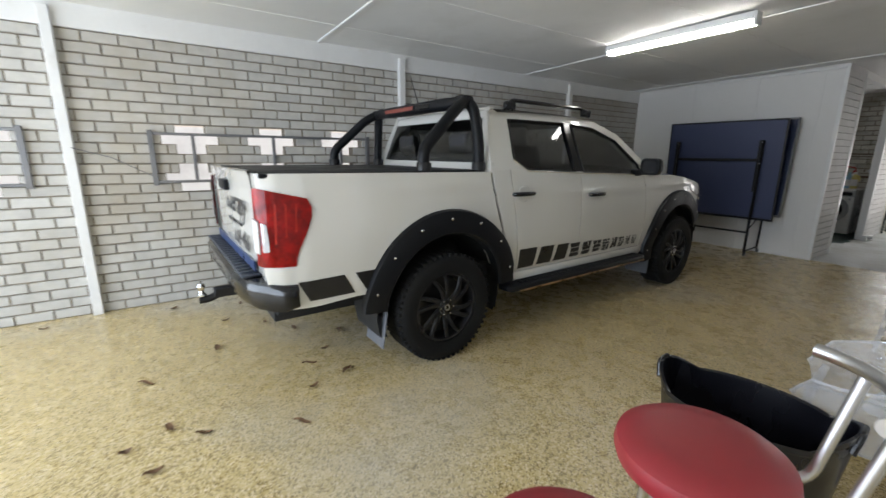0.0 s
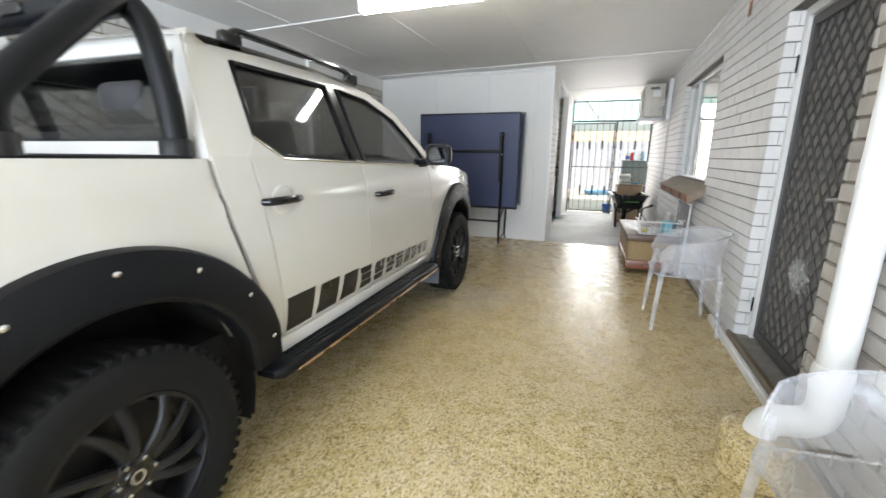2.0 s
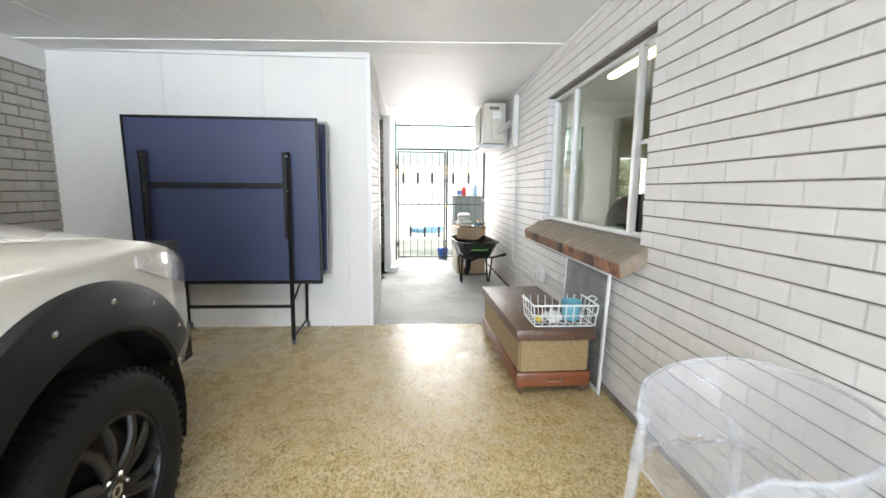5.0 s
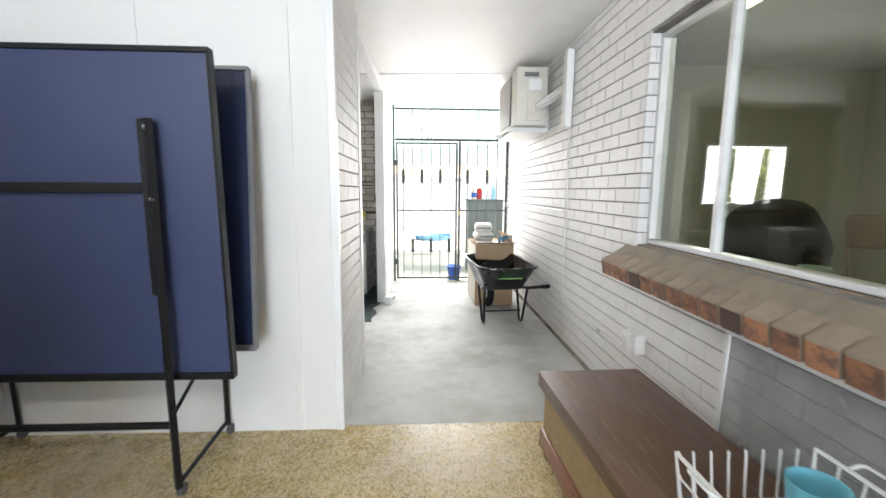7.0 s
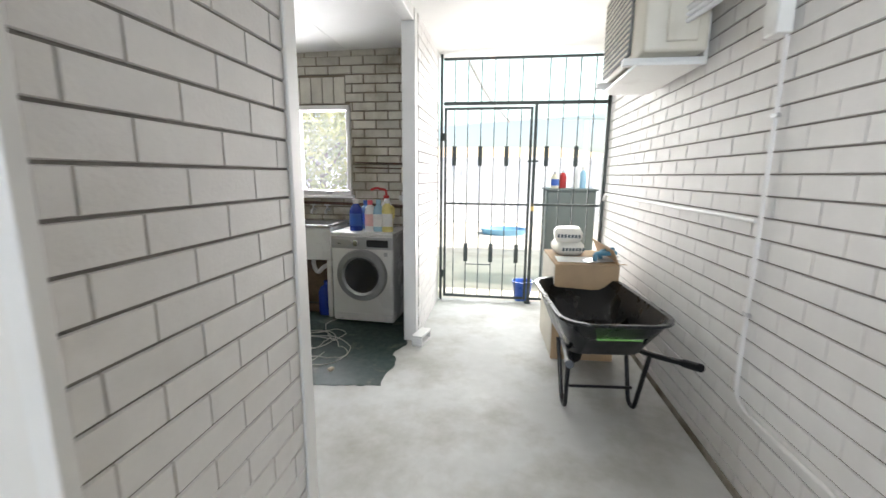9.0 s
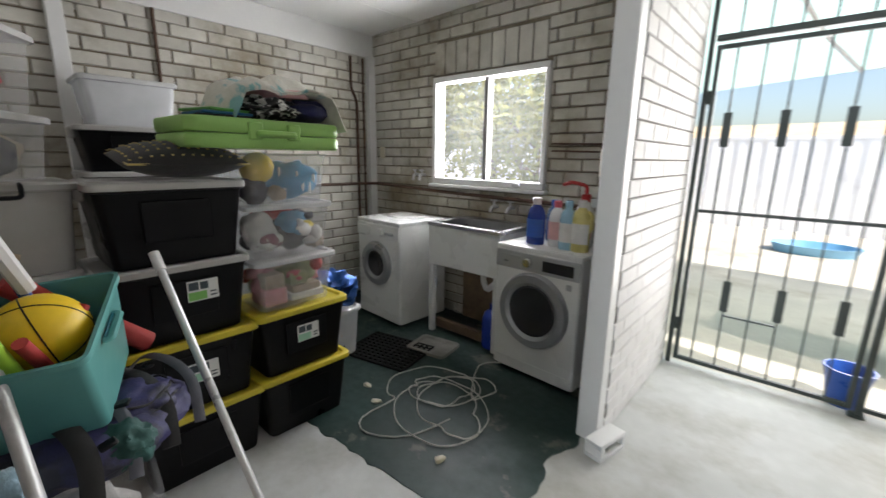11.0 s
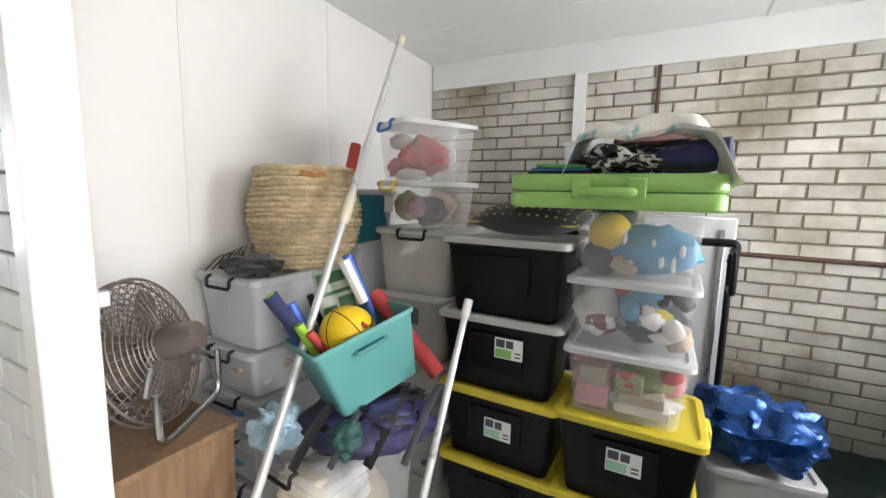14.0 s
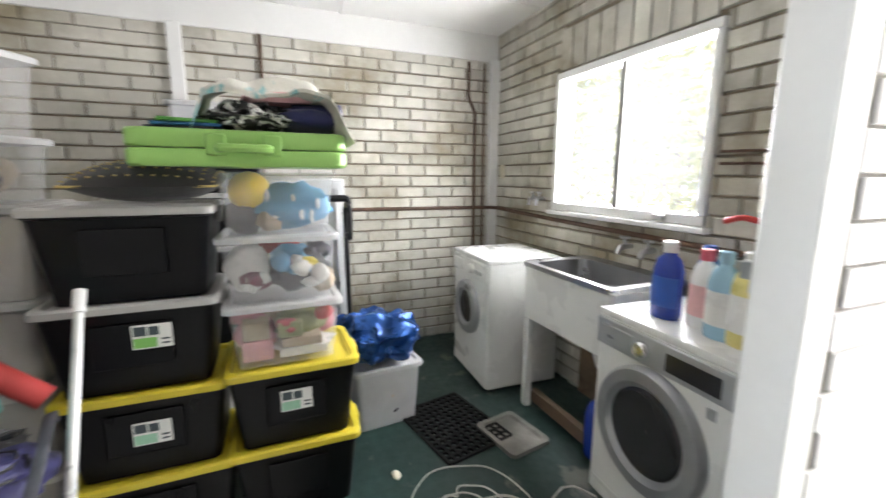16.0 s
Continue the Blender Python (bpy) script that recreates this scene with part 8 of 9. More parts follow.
# clear acrylic armchair
def armchair(m, label, group="clear acrylic chairs"):
    """Sits facing +y."""
    c = thing("acrylic_chair", m, label, "chair", group)
    bm = bmesh.new()
    loft(bm, [rr_loop(0.46, 0.45, 0.09, 0.428, 5), rr_loop(0.48, 0.47, 0.09, 0.436, 5), rr_loop(0.47, 0.46, 0.09, 0.445, 5), rr_loop(0.36, 0.35, 0.08, 0.436, 5), rr_loop(0.2, 0.2, 0.05, 0.433, 5)])
    part("seat", bm, ACRYLIC, c)
    bm = bmesh.new()
    rings = []
    for i in range(33):
        a = radians(52 - 284 * i / 32)
        k = abs(i / 32 * 2 - 1)
        top = 0.755 - 0.085 * smoothstep(0.25, 0.95, k) - 0.10 * smoothstep(0.88, 1.0, k)
        low = 0.452
        rx, ry = 0.275, 0.245
        cx, sy = math.cos(a), math.sin(a)
        ring = []
        for z, o in ((low, -0.02), (low, -0.014), ((low + top) / 2, 0.004), (top - 0.012, 0.022), (top, 0.034), (top + 0.004, 0.026), (top - 0.012, 0.014), ((low + top) / 2, -0.003)):
            ring.append(((rx + o) * cx, (ry + o) * sy, z))
        rings.append(ring)
    loft(bm, rings)
    shell = part("backrest", bm, ACRYLIC, c)
    # Rim tube added along the top edge to carry its highlight.
    bm = bmesh.new()
    tube(bm, [(r[4][0], r[4][1], r[4][2] + 0.002) for r in rings], 0.0065, 6)
    part("rim", bm, ACRYLIC_EDGE, shell, "rim tube with the edge highlight in its colour")
    # Seat edge highlight, likewise an added tube.
    bm = bmesh.new()
    tube(bm, [(p.x, p.y, p.z) for p in rr_loop(0.482, 0.472, 0.09, 0.437, 5)], 0.006, 6, closed=True)
    part("seat_edge", bm, ACRYLIC_EDGE, c)
    for sx in (-1, 1):
        for sy in (-1, 1):
            bm = bmesh.new()
            tube(bm, [(sx * 0.235, sy * 0.22, 0.0), (sx * 0.215, sy * 0.19, 0.43), (sx * 0.245, sy * 0.16, 0.55)], [0.014, 0.021, 0.016], 8)
            part("leg", bm, ACRYLIC_EDGE, c)
    return c


armchair(pose(-0.30, 4.46, 0, 0, 0, 92), "clear acrylic armchair standing by the brick wall")
armchair(pose(-0.22, 2.10, 0, 0, 0, 97) @ Matrix.Diagonal((0.95, 0.95, 0.92, 1)), "clear acrylic armchair beside the white downpipe")


# red bar stools
def stool(m, back, label):
    s = thing("bar_stool", m, label, "stool", "red bar stools")
    bm = bmesh.new()
    revolve(bm, [(0.001, 0.745), (0.15, 0.745), (0.168, 0.755), (0.175, 0.775), (0.170, 0.795), (0.150, 0.808), (0.10, 0.813), (0.001, 0.815)], 40, caps=False)
    part("seat", bm, RED_VINYL, s)
    for k in range(4):
        a = math.pi / 4 + math.pi / 2 * k
        bm = bmesh.new()
        tube(bm, [(0.11 * math.cos(a), 0.11 * math.sin(a), 0.75), (0.20 * math.cos(a), 0.20 * math.sin(a), 0.0)], 0.0125, 10)
        part("leg", bm, STEEL, s)
    bm = bmesh.new()
    tube(bm, [(0.175 * math.cos(a), 0.175 * math.sin(a), 0.25) for a in (2 * math.pi * k / 32 for k in range(32))], 0.009, 8, closed=True)
    part("foot_ring", bm, STEEL, s)
    if back:
        for x in (-0.07, 0.07):
            bm = bmesh.new()
            tube(bm, bend([(x * 0.8, 0.10, 0.74), (x, 0.21, 0.745), (x * 1.1, 0.262, 0.98)], 0.04), 0.011, 10)
            part("back_post", bm, STEEL, s)
        bm = bmesh.new()
        tube(bm, [(0.17 * math.sin(a), 0.272 - 0.06 * (1 - math.cos(a)) * 2.2, 0.985) for a in [radians(-62 + 124 * k / 12) for k in range(13)]], 0.0135, 10)
        part("back_rail", bm, STEEL, s)
    return s


stool(pose(-0.285, 0.84, 0, 0, 0, -60) @ Matrix.Diagonal((0.91, 0.92, 1.03, 1)), True, "red vinyl bar stool with curved steel back rail")
stool(pose(-0.33, 0.51, 0, 0, 0, 10) @ Matrix.Diagonal((0.95, 0.95, 0.90, 1)), False, "red vinyl bar stool with steel legs")

# black flexible tub
tb = thing("plastic_tub", pose(-0.455, 1.63, 0, 0, 0, 4) @ Matrix.Diagonal((0.79, 0.72, 1.22, 1)), "large black oval plastic tub, empty", "tub")
bm = bmesh.new()
rings = []
for r, z in ((0.70, 0.006), (0.74, 0.0), (0.85, 0.15), (0.95, 0.33), (1.0, 0.42), (1.03, 0.43), (1.03, 0.445), (0.985, 0.44), (0.93, 0.33), (0.83, 0.15), (0.70, 0.01)):
    ring = []
    for k in range(40):
        a = 2 * math.pi * k / 40
        lift = 0.05 * max(0, abs(math.cos(a)) - 0.72) / 0.28 if z > 0.3 else 0
        ring.append((0.36 * r * math.cos(a), 0.27 * r * math.sin(a), z + lift * (z / 0.44)))
    rings.append(ring)
loft(bm, rings)
part("shell", bm, TUB_BLACK, tb)
for sx in (-1, 1):
    bm = bmesh.new()
    tube(bm, bend([(sx * 0.352, -0.07, 0.44), (sx * 0.366, -0.05, 0.487), (sx * 0.366, 0.05, 0.487), (sx * 0.352, 0.07, 0.44)], 0.02), 0.013, 8)
    part("handle", bm, TUB_BLACK, tb)
# downpipe with shoe and pebble lump
dp = thing("downpipe", pose(-0.088, 2.72, 0), "white plastic downpipe on the house wall", "pipe")
bm = bmesh.new()
tube(bm, [(0, 0, 0.50), (0, 0, 2.56)], 0.056, 20)
part("pipe", bm, PVC, dp)
bm = bmesh.new()
tube(bm, [(0, 0, 0.44), (0, 0, 0.52), (0, 0, 0.54)], [0.065, 0.065, 0.058], 20)
part("collar", bm, PVC, dp)
bm = bmesh.new()
tube(bm, [(0, 0, 1.20), (0, 0, 1.30)], 0.0575, 20)
part("joiner", bm, PVC, dp)
bm = bmesh.new()
tube(bm, bend([(0, 0, 0.46), (0, 0, 0.29), (-0.165, 0.04, 0.25), (-0.175, 0.045, 0.12)], 0.09), 0.060, 20)
part("shoe", bm, PVC, dp)
bm = bmesh.new()
revolve(bm, [(0.001, 0.185), (0.10, 0.188), (0.13, 0.165), (0.138, 0.0)], 28, pose(-0.262, 2.765, 0), 1.0, 1.1, caps=False)
solo("drain_collar", bm, FLOOR_PEBBLE, None, "raised round pebble collar around the drain", "drain")

# screen door
dr = thing("door_1", pose(0.07, 0, 0), "grey diamond grille security door, closed", "door", kind="structure")
part("door_frame", boxes((0.0, 0.055, 4.066, 4.116, 0.101, 2.155), (0.0, 0.055, 3.142, 3.18, 0.101, 2.155), (0.0, 0.055, 3.181, 4.065, 2.10, 2.155), bevel=0.004), WHITE_TRIM, dr)
leaf = part("door_leaf", boxes((0.02, 0.05, 4.015, 4.062, 0.115, 2.095), (0.02, 0.05, 3.184, 3.23, 0.115, 2.095), (0.02, 0.05, 3.231, 4.014, 0.115, 0.17), (0.02, 0.05, 3.231, 4.014, 2.04, 2.095), bevel=0.003), SCREEN_GREY, dr)
part("fly_mesh", boxes((0.044, 0.048, 3.231, 4.014, 0.171, 2.039)), SCREEN_MESH, leaf, smooth=0)
bm = bmesh.new()
Y0, Y1, Z0, Z1, PY, PZ = 3.232, 4.013, 0.172, 2.038, 0.098, 0.122
for fam in (1, -1):
    for k in range(-24, 34):
        pts = []
        for i in range(200):
            y = Y0 + (Y1 - Y0) * i / 60
            if y > Y1:
                break
            u = (y - Y0) / PY
            zz = Z0 + (k + fam * u) * PZ + 0.004 * math.sin(2 * math.pi * u * 2) * fam
            if Z0 <= zz <= Z1:
                pts.append((0.037 + 0.001 * fam, y, zz))
        if len(pts) > 2:
            tube(bm, pts, 0.0062, 4)
part("diamond_grille", bm, SCREEN_GREY, leaf)
bm = bmesh.new()
lump(bm, (0.033, 3.63, 0.66), (0.010, 0.10, 0.085), 0.6, 12, 4, 3.3)
part("torn_patch", bm, mat("crumpled_clear_tape", (0.42, 0.42, 0.41), 0.25, 0.3, var=0.3, scale=30, bump=0.8, bump_scale=40), leaf, "crumpled shiny patch on the grille", smooth=30)
lk = part("lock_plate", boxes((0.008, 0.019, 3.188, 3.225, 1.02, 1.16), bevel=0.003), STEEL, dr)
bm = bmesh.new()
tube(bm, bend([(0.01, 3.205, 1.12), (-0.04, 3.205, 1.12), (-0.045, 3.31, 1.11)], 0.02), 0.009, 8)
part("lever", bm, STEEL, lk)
for z in (0.33, 1.85):
    part("hinge", boxes((-0.008, 0.0, 4.09, 4.108, z - 0.05, z + 0.05), bevel=0.003), BLACK_PLASTIC, dr)
part("threshold", boxes((-0.105, 0.06, 3.09, 4.19, 0.062, 0.099), bevel=0.006), GREY_TIMBER, dr, "weathered grey timber sill")
part("threshold_strip", boxes((-0.10, -0.075, 3.14, 4.115, 0.0995, 0.106), bevel=0.002), mat("dull_brass_strip", (0.14, 0.11, 0.06), 0.5, 0.6, var=0.2), dr)
part("step_face", boxes((-0.125, -0.094, 2.9, 4.6, 0.0, 0.060), bevel=0.006), WHITE_TRIM, dr)
solo("wall_behind_door", boxes((0.135, 0.16, 3.0, 4.25, 0.1, 2.2)), SCREEN_MESH, None, "dark closed inner door", "door", kind="structure", smooth=0)

# window of the house room
w2 = thing("window_2", pose(0.045, 0, 0), "white aluminium sliding window onto a room", "window", kind="structure")
part("window_frame", boxes((0.005, 0.078, 5.645, 7.485, 1.058, 1.083), (0.005, 0.078, 5.645, 7.485, 2.19, 2.215), (0.005, 0.078, 5.645, 5.67, 1.084, 2.189), (0.005, 0.078, 7.46, 7.485, 1.084, 2.189), bevel=0.003), ALU_FRAME, w2)
part("stile", boxes((0.002, 0.045, 6.915, 6.945, 1.084, 2.189), bevel=0.003), ALU_FRAME, w2)
part("stile", boxes((0.002, 0.045, 5.875, 5.915, 1.084, 2.189), bevel=0.003), ALU_FRAME, w2)
part("transom", boxes((0.03, 0.05, 5.671, 5.874, 1.62, 1.645), bevel=0.002), ALU_FRAME, w2)
ROOM_PANE = thin_glass("room_window_glass", (0.88, 0.91, 0.86), 0.05)
for y0, y1, x in ((6.946, 7.459, 0.045), (5.916, 6.914, 0.03), (5.671, 5.874, 0.06)):
    ob = part("pane", boxes((x, x + 0.004, y0, y1, 1.084, 2.189)), ROOM_PANE, w2, smooth=0)
    ob.visible_shadow = False
# sloping brick sill
sill = thing("window_sill", pose(0, 0, 0), "sloping brown brick sill under the window", "sill", kind="structure")
n = 18
for k in range(n):
    y0 = 5.55 + (7.60 - 5.55) * k / n
    y1 = y0 + (7.60 - 5.55) / n - 0.006
    bm = bmesh.new()
    a, b, c, d = (0.05, 1.058), (-0.165, 0.945), (-0.150, 0.855), (-0.012, 0.93)
    loft(bm, [[(x, y, z) for x, z in (a, b, c, d)] for y in (y0, y1)])
    bmesh.ops.bevel(bm, geom=bm.edges[:], offset=0.004, segments=1, affect="EDGES")
    ob = part("brick", bm, SILL_BRICK, sill)
    bm = bmesh.new()
    loft(bm, [[(x, y, z) for x, z in ((-0.1665, 0.935), (-0.1535, 0.858), (-0.150, 0.862), (-0.160, 0.935))] for y in (y0 + 0.006, y1 - 0.006)])
    part("brick_face", bm, SILL_DARK if k in (3, 8, 14) else SILL_ORANGE, ob)
bm = bmesh.new()
loft(bm, [[(x, y, z) for x, z in ((0.0, 1.042), (-0.155, 0.94), (-0.14, 0.862), (-0.012, 0.935))] for y in (5.556, 7.594)])
part("mortar", bm, GARAGE_MORTAR, sill)
solo("rusty_patch", boxes((-0.016, -0.013, 4.93, 5.0, 2.36, 2.47), bevel=0.001), SILL_ORANGE, None, "bare red brick patch in the white wall", "patch")

# the room behind the window
ROOM_WALL = mat("pale_olive_room_paint", (0.60, 0.585, 0.45), 0.6, var=0.04, scale=2)
for nm, r in (("room_wall_back", (3.3, 3.4, 4.3, 9.4, 0, 2.6)), ("room_wall_south", (0.14, 3.3, 4.3, 4.4, 0, 2.6)), ("room_wall_north", (0.14, 1.6, 9.3, 9.4, 0, 2.6)), ("room_wall_north", (2.48, 3.3, 9.3, 9.4, 0, 2.6)), ("room_wall_north", (1.6, 2.48, 9.3, 9.4, 0, 1.22)), ("room_wall_north", (1.6, 2.48, 9.3, 9.4, 1.85, 2.6))):
    solo(nm, boxes(r), ROOM_WALL, None, "pale olive painted room wall", "wall", kind="structure", smooth=0)
solo("room_floor", boxes((0.14, 3.3, 4.4, 9.3, -0.02, 0.05)), mat("grey_room_carpet", (0.16, 0.155, 0.14), 0.9, var=0.2, scale=20, bump=0.3), None, "grey carpet of the room", "floor", kind="structure", smooth=0)
solo("room_ceiling", boxes((0.14, 3.4, 4.3, 9.4, 2.6, 2.66)), CEILING_PAINT, None, "white room ceiling", "ceiling", kind="structure", smooth=0)
w3 = thing("window_3", pose(0, 0, 0), "white framed louvre window across the room", "window", kind="structure")
part("window_frame", boxes((1.6, 2.48, 9.28, 9.42, 1.22, 1.25), (1.6, 2.48, 9.28, 9.42, 1.82, 1.85), (1.6, 1.63, 9.28, 9.42, 1.251, 1.819), (2.45, 2.48, 9.28, 9.42, 1.251, 1.819), (2.03, 2.06, 9.28, 9.42, 1.251, 1.819)), WHITE_TRIM, w3)
for k in range(6):
    bm = bmesh.new()
    box(bm, 1.635, 2.445, 9.33, 9.336, 1.255 + 0.095 * k, 1.345 + 0.095 * k)
    part("pane", bm, ROOM_PANE, w3, smooth=0).visible_shadow = False
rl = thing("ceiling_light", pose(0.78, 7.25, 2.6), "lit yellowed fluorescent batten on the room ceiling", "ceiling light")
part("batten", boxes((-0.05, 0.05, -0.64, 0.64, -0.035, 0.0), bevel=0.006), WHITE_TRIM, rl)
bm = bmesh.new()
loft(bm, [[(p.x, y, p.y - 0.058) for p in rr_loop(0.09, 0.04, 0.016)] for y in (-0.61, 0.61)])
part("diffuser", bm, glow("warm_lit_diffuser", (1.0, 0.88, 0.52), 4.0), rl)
door_in = solo("room_door", boxes((3.24, 3.298, 6.9, 7.75, 0.05, 2.08), bevel=0.004), WHITE_TRIM, None, "plain white room door", "door", kind="structure")
oc = thing("office_chair", pose(1.10, 7.72, 0.05, 0, 0, 150) @ Matrix.Diagonal((1.15, 1.1, 1.05, 1)), "black padded office chair behind the window", "chair")
bm = bmesh.new()
box(bm, -0.24, 0.24, -0.22, 0.22, 0.42, 0.52, bevel=0.045, seg=3)
part("seat", bm, BLACK_CLOTH, oc)
bm = bmesh.new()
lump(bm, (0, -0.26, 0.89), (0.29, 0.10, 0.33), 0.08, 4, 4, 2.0)
part("backrest", bm, BLACK_CLOTH, oc)
for sx in (-1, 1):
    bm = bmesh.new()
    tube(bm, bend([(sx * 0.28, -0.12, 0.46), (sx * 0.30, -0.12, 0.72), (sx * 0.30, 0.16, 0.72)], 0.05), 0.03, 8)
    part("armrest", bm, BLACK_PLASTIC, oc)
bm = bmesh.new()
tube(bm, [(0, 0, 0.08), (0, 0, 0.43)], 0.03, 10)
part("column", bm, BLACK_PLASTIC, oc)
for k in range(5):
    a = 2 * math.pi * k / 5
    bm = bmesh.new()
    tube(bm, [(0, 0, 0.09), (0.28 * math.cos(a), 0.28 * math.sin(a), 0.06)], [0.028, 0.018], 8)
    tube(bm, [(0.28 * math.cos(a), 0.28 * math.sin(a), 0.001), (0.28 * math.cos(a), 0.28 * math.sin(a), 0.055)], 0.022, 8)
    part("base_arm", bm, BLACK_PLASTIC, oc)
BEIGE_METAL = mat("brown_folding_chair_metal", (0.30, 0.22, 0.15), 0.5, var=0.1)
fc = thing("folding_chair", pose(1.52, 7.42, 0.05, 0, 0, 150) @ Matrix.Diagonal((0.75, 0.95, 1.36, 1)), "brown metal folding chair in the room", "chair")
part("seat", boxes((-0.2, 0.2, -0.2, 0.2, 0.43, 0.45), bevel=0.008), BEIGE_METAL, fc)
part("backrest", boxes((-0.2, 0.2, -0.25, -0.232, 0.70, 0.86), bevel=0.008), BEIGE_METAL, fc)
for sx in (-1, 1):
    bm = bmesh.new()
    tube(bm, [(sx * 0.21, 0.24, 0.0), (sx * 0.21, -0.24, 0.84)], 0.011, 6)
    part("leg", bm, BEIGE_METAL, fc)
    bm = bmesh.new()
    tube(bm, [(sx * 0.19, -0.26, 0.0), (sx * 0.19, 0.12, 0.44)], 0.011, 6)
    part("leg", bm, BEIGE_METAL, fc)
bm = bmesh.new()
revolve(bm, [(0.001, 0), (0.08, 0), (0.095, 0.16), (0.088, 0.16), (0.075, 0.01), (0.001, 0.01)], 20, caps=False)
dk = thing("desk", pose(0.42, 6.55, 0.05), "low dark desk under the room window", "desk")
part("desktop", boxes((-0.25, 0.25, -0.5, 0.5, 0.86, 0.89), bevel=0.004), OLD_WOOD, dk)
for sx in (-0.22, 0.22):
    for sy in (-0.46, 0.46):
        part("leg", boxes((sx - 0.02, sx + 0.02, sy - 0.02, sy + 0.02, 0, 0.859)), OLD_WOOD, dk)
solo("small_bin", bm, mat("pale_green_plastic", (0.45, 0.58, 0.45), 0.4), pose(0.42, 6.80, 0.941) @ Matrix.Scale(0.62, 4), "small pale green container on the desk", "container")

# wooden chest with wire basket and fly screen
ch = thing("wooden_chest", pose(-0.395, 6.495, 0, 0, 0, 1.8), "low wooden chest with woven panels and dark top", "chest")
part("lid", boxes((-0.262, 0.262, -0.61, 0.61, 0.375, 0.45), bevel=0.008, seg=2), OLD_WOOD, ch)
part("base", boxes((-0.25, 0.25, -0.595, 0.595, 0.055, 0.155), bevel=0.008, seg=2), RED_WOOD, ch)
part("core", boxes((-0.225, 0.225, -0.575, 0.575, 0.156, 0.374)), RATTAN, ch)
for sx, r in ((-1, (-0.236, -0.226, -0.57, 0.57, 0.16, 0.37)), (1, (0.226, 0.236, -0.57, 0.57, 0.16, 0.37))):
    part("side_panel", boxes(r), RATTAN, ch, "tan woven panel")
part("end_panel", boxes((-0.224, 0.224, -0.588, -0.576, 0.16, 0.37)), RATTAN, ch, "tan woven panel")
for x in (-0.21, 0.21):
    for y in (-0.55, 0.55):
        bm = bmesh.new()
        revolve(bm, [(0.018, 0), (0.028, 0.03), (0.03, 0.056)], 12, Matrix.Translation((x, y, 0)))
        part("foot", bm, OLD_WOOD, ch)
bm = bmesh.new()
tube(bm, bend([(-0.05, -0.597, 0.11), (-0.05, -0.615, 0.10), (0.05, -0.615, 0.10), (0.05, -0.597, 0.11)], 0.01, 3), 0.004, 6)
part("pull", bm, STEEL, ch)
WIRE_WHITE = mat("white_coated_wire", (0.74, 0.74, 0.73), 0.4, var=0.05)
wb = thing("wire_basket", pose(-0.305, 6.07, 0.452), "white coated wire basket on the chest", "basket")
def ringpts(w, d, z):
    return [(w / 2, d / 2, z), (-w / 2, d / 2, z), (-w / 2, -d / 2, z), (w / 2, -d / 2, z)]
for z, w, d, r in ((0.004, 0.40, 0.265, 0.004), (0.075, 0.415, 0.278, 0.0035), (0.145, 0.43, 0.29, 0.0065)):
    bm = bmesh.new()
    p = ringpts(w, d, z)
    tube(bm, bend(p + [p[0], p[1]], 0.02)[3:-3], r, 6)
    part("wire_ring", bm, WIRE_WHITE, wb)
for k in range(9):
    for (x0, y0, x1, y1) in ((-0.20 + 0.40 * k / 8, -0.132, -0.215 + 0.43 * k / 8, -0.145), (-0.20 + 0.40 * k / 8, 0.132, -0.215 + 0.43 * k / 8, 0.145)):
        bm = bmesh.new()
        tube(bm, [(x0, 0, 0.003), (x0, y0, 0.003), (x1, y1, 0.145)], 0.0036, 5)
        part("wire", bm, WIRE_WHITE, wb)
for k in range(5):
    for s in (-1, 1):
        y0 = -0.12 + 0.24 * k / 4
        bm = bmesh.new()
        tube(bm, [(0, y0, 0.003), (s * 0.20, y0, 0.003), (s * 0.215, y0 * 1.2, 0.145)], 0.0036, 5)
        part("wire", bm, WIRE_WHITE, wb)
for s in (-1, 1):
    bm = bmesh.new()
    tube(bm, bend([(s * 0.215, -0.05, 0.145), (s * 0.25, -0.045, 0.165), (s * 0.25, 0.045, 0.165), (s * 0.215, 0.05, 0.145)], 0.02), 0.005, 6)
    part("handle", bm, WIRE_WHITE, wb)
bm = bmesh.new()
revolve(bm, [(0.001, 0.0), (0.055, 0.0), (0.07, 0.13), (0.066, 0.13), (0.05, 0.01), (0.001, 0.01)], 24, caps=False)
solo("plastic_cup", bm, mat("aqua_plastic", (0.16, 0.46, 0.56), 0.35, var=0.08), pose(-0.215, 6.08, 0.461), "aqua plastic cup in the wire basket", "cup")
bm = bmesh.new()
lump(bm, (0, 0, 0.035), (0.06, 0.05, 0.035), 0.4, 9, 3, 1.0)
solo("crumpled_bag", bm, C_WHITE, pose(-0.355, 6.03, 0.460), "crumpled white plastic bag in the basket", "bag", smooth=50)
bm = bmesh.new()
lump(bm, (0, 0, 0.025), (0.03, 0.025, 0.025), 0.2, 7, 2, 4.0)
solo("yellow_sponge", bm, C_YELLOW, pose(-0.455, 6.02, 0.460), "small yellow sponge in the basket", "sponge", smooth=50)
fs = thing("fly_screen", pose(-0.075, 6.27, 0.0, 0, 1.9, 0), "loose grey fly screen leaning on the wall", "screen")
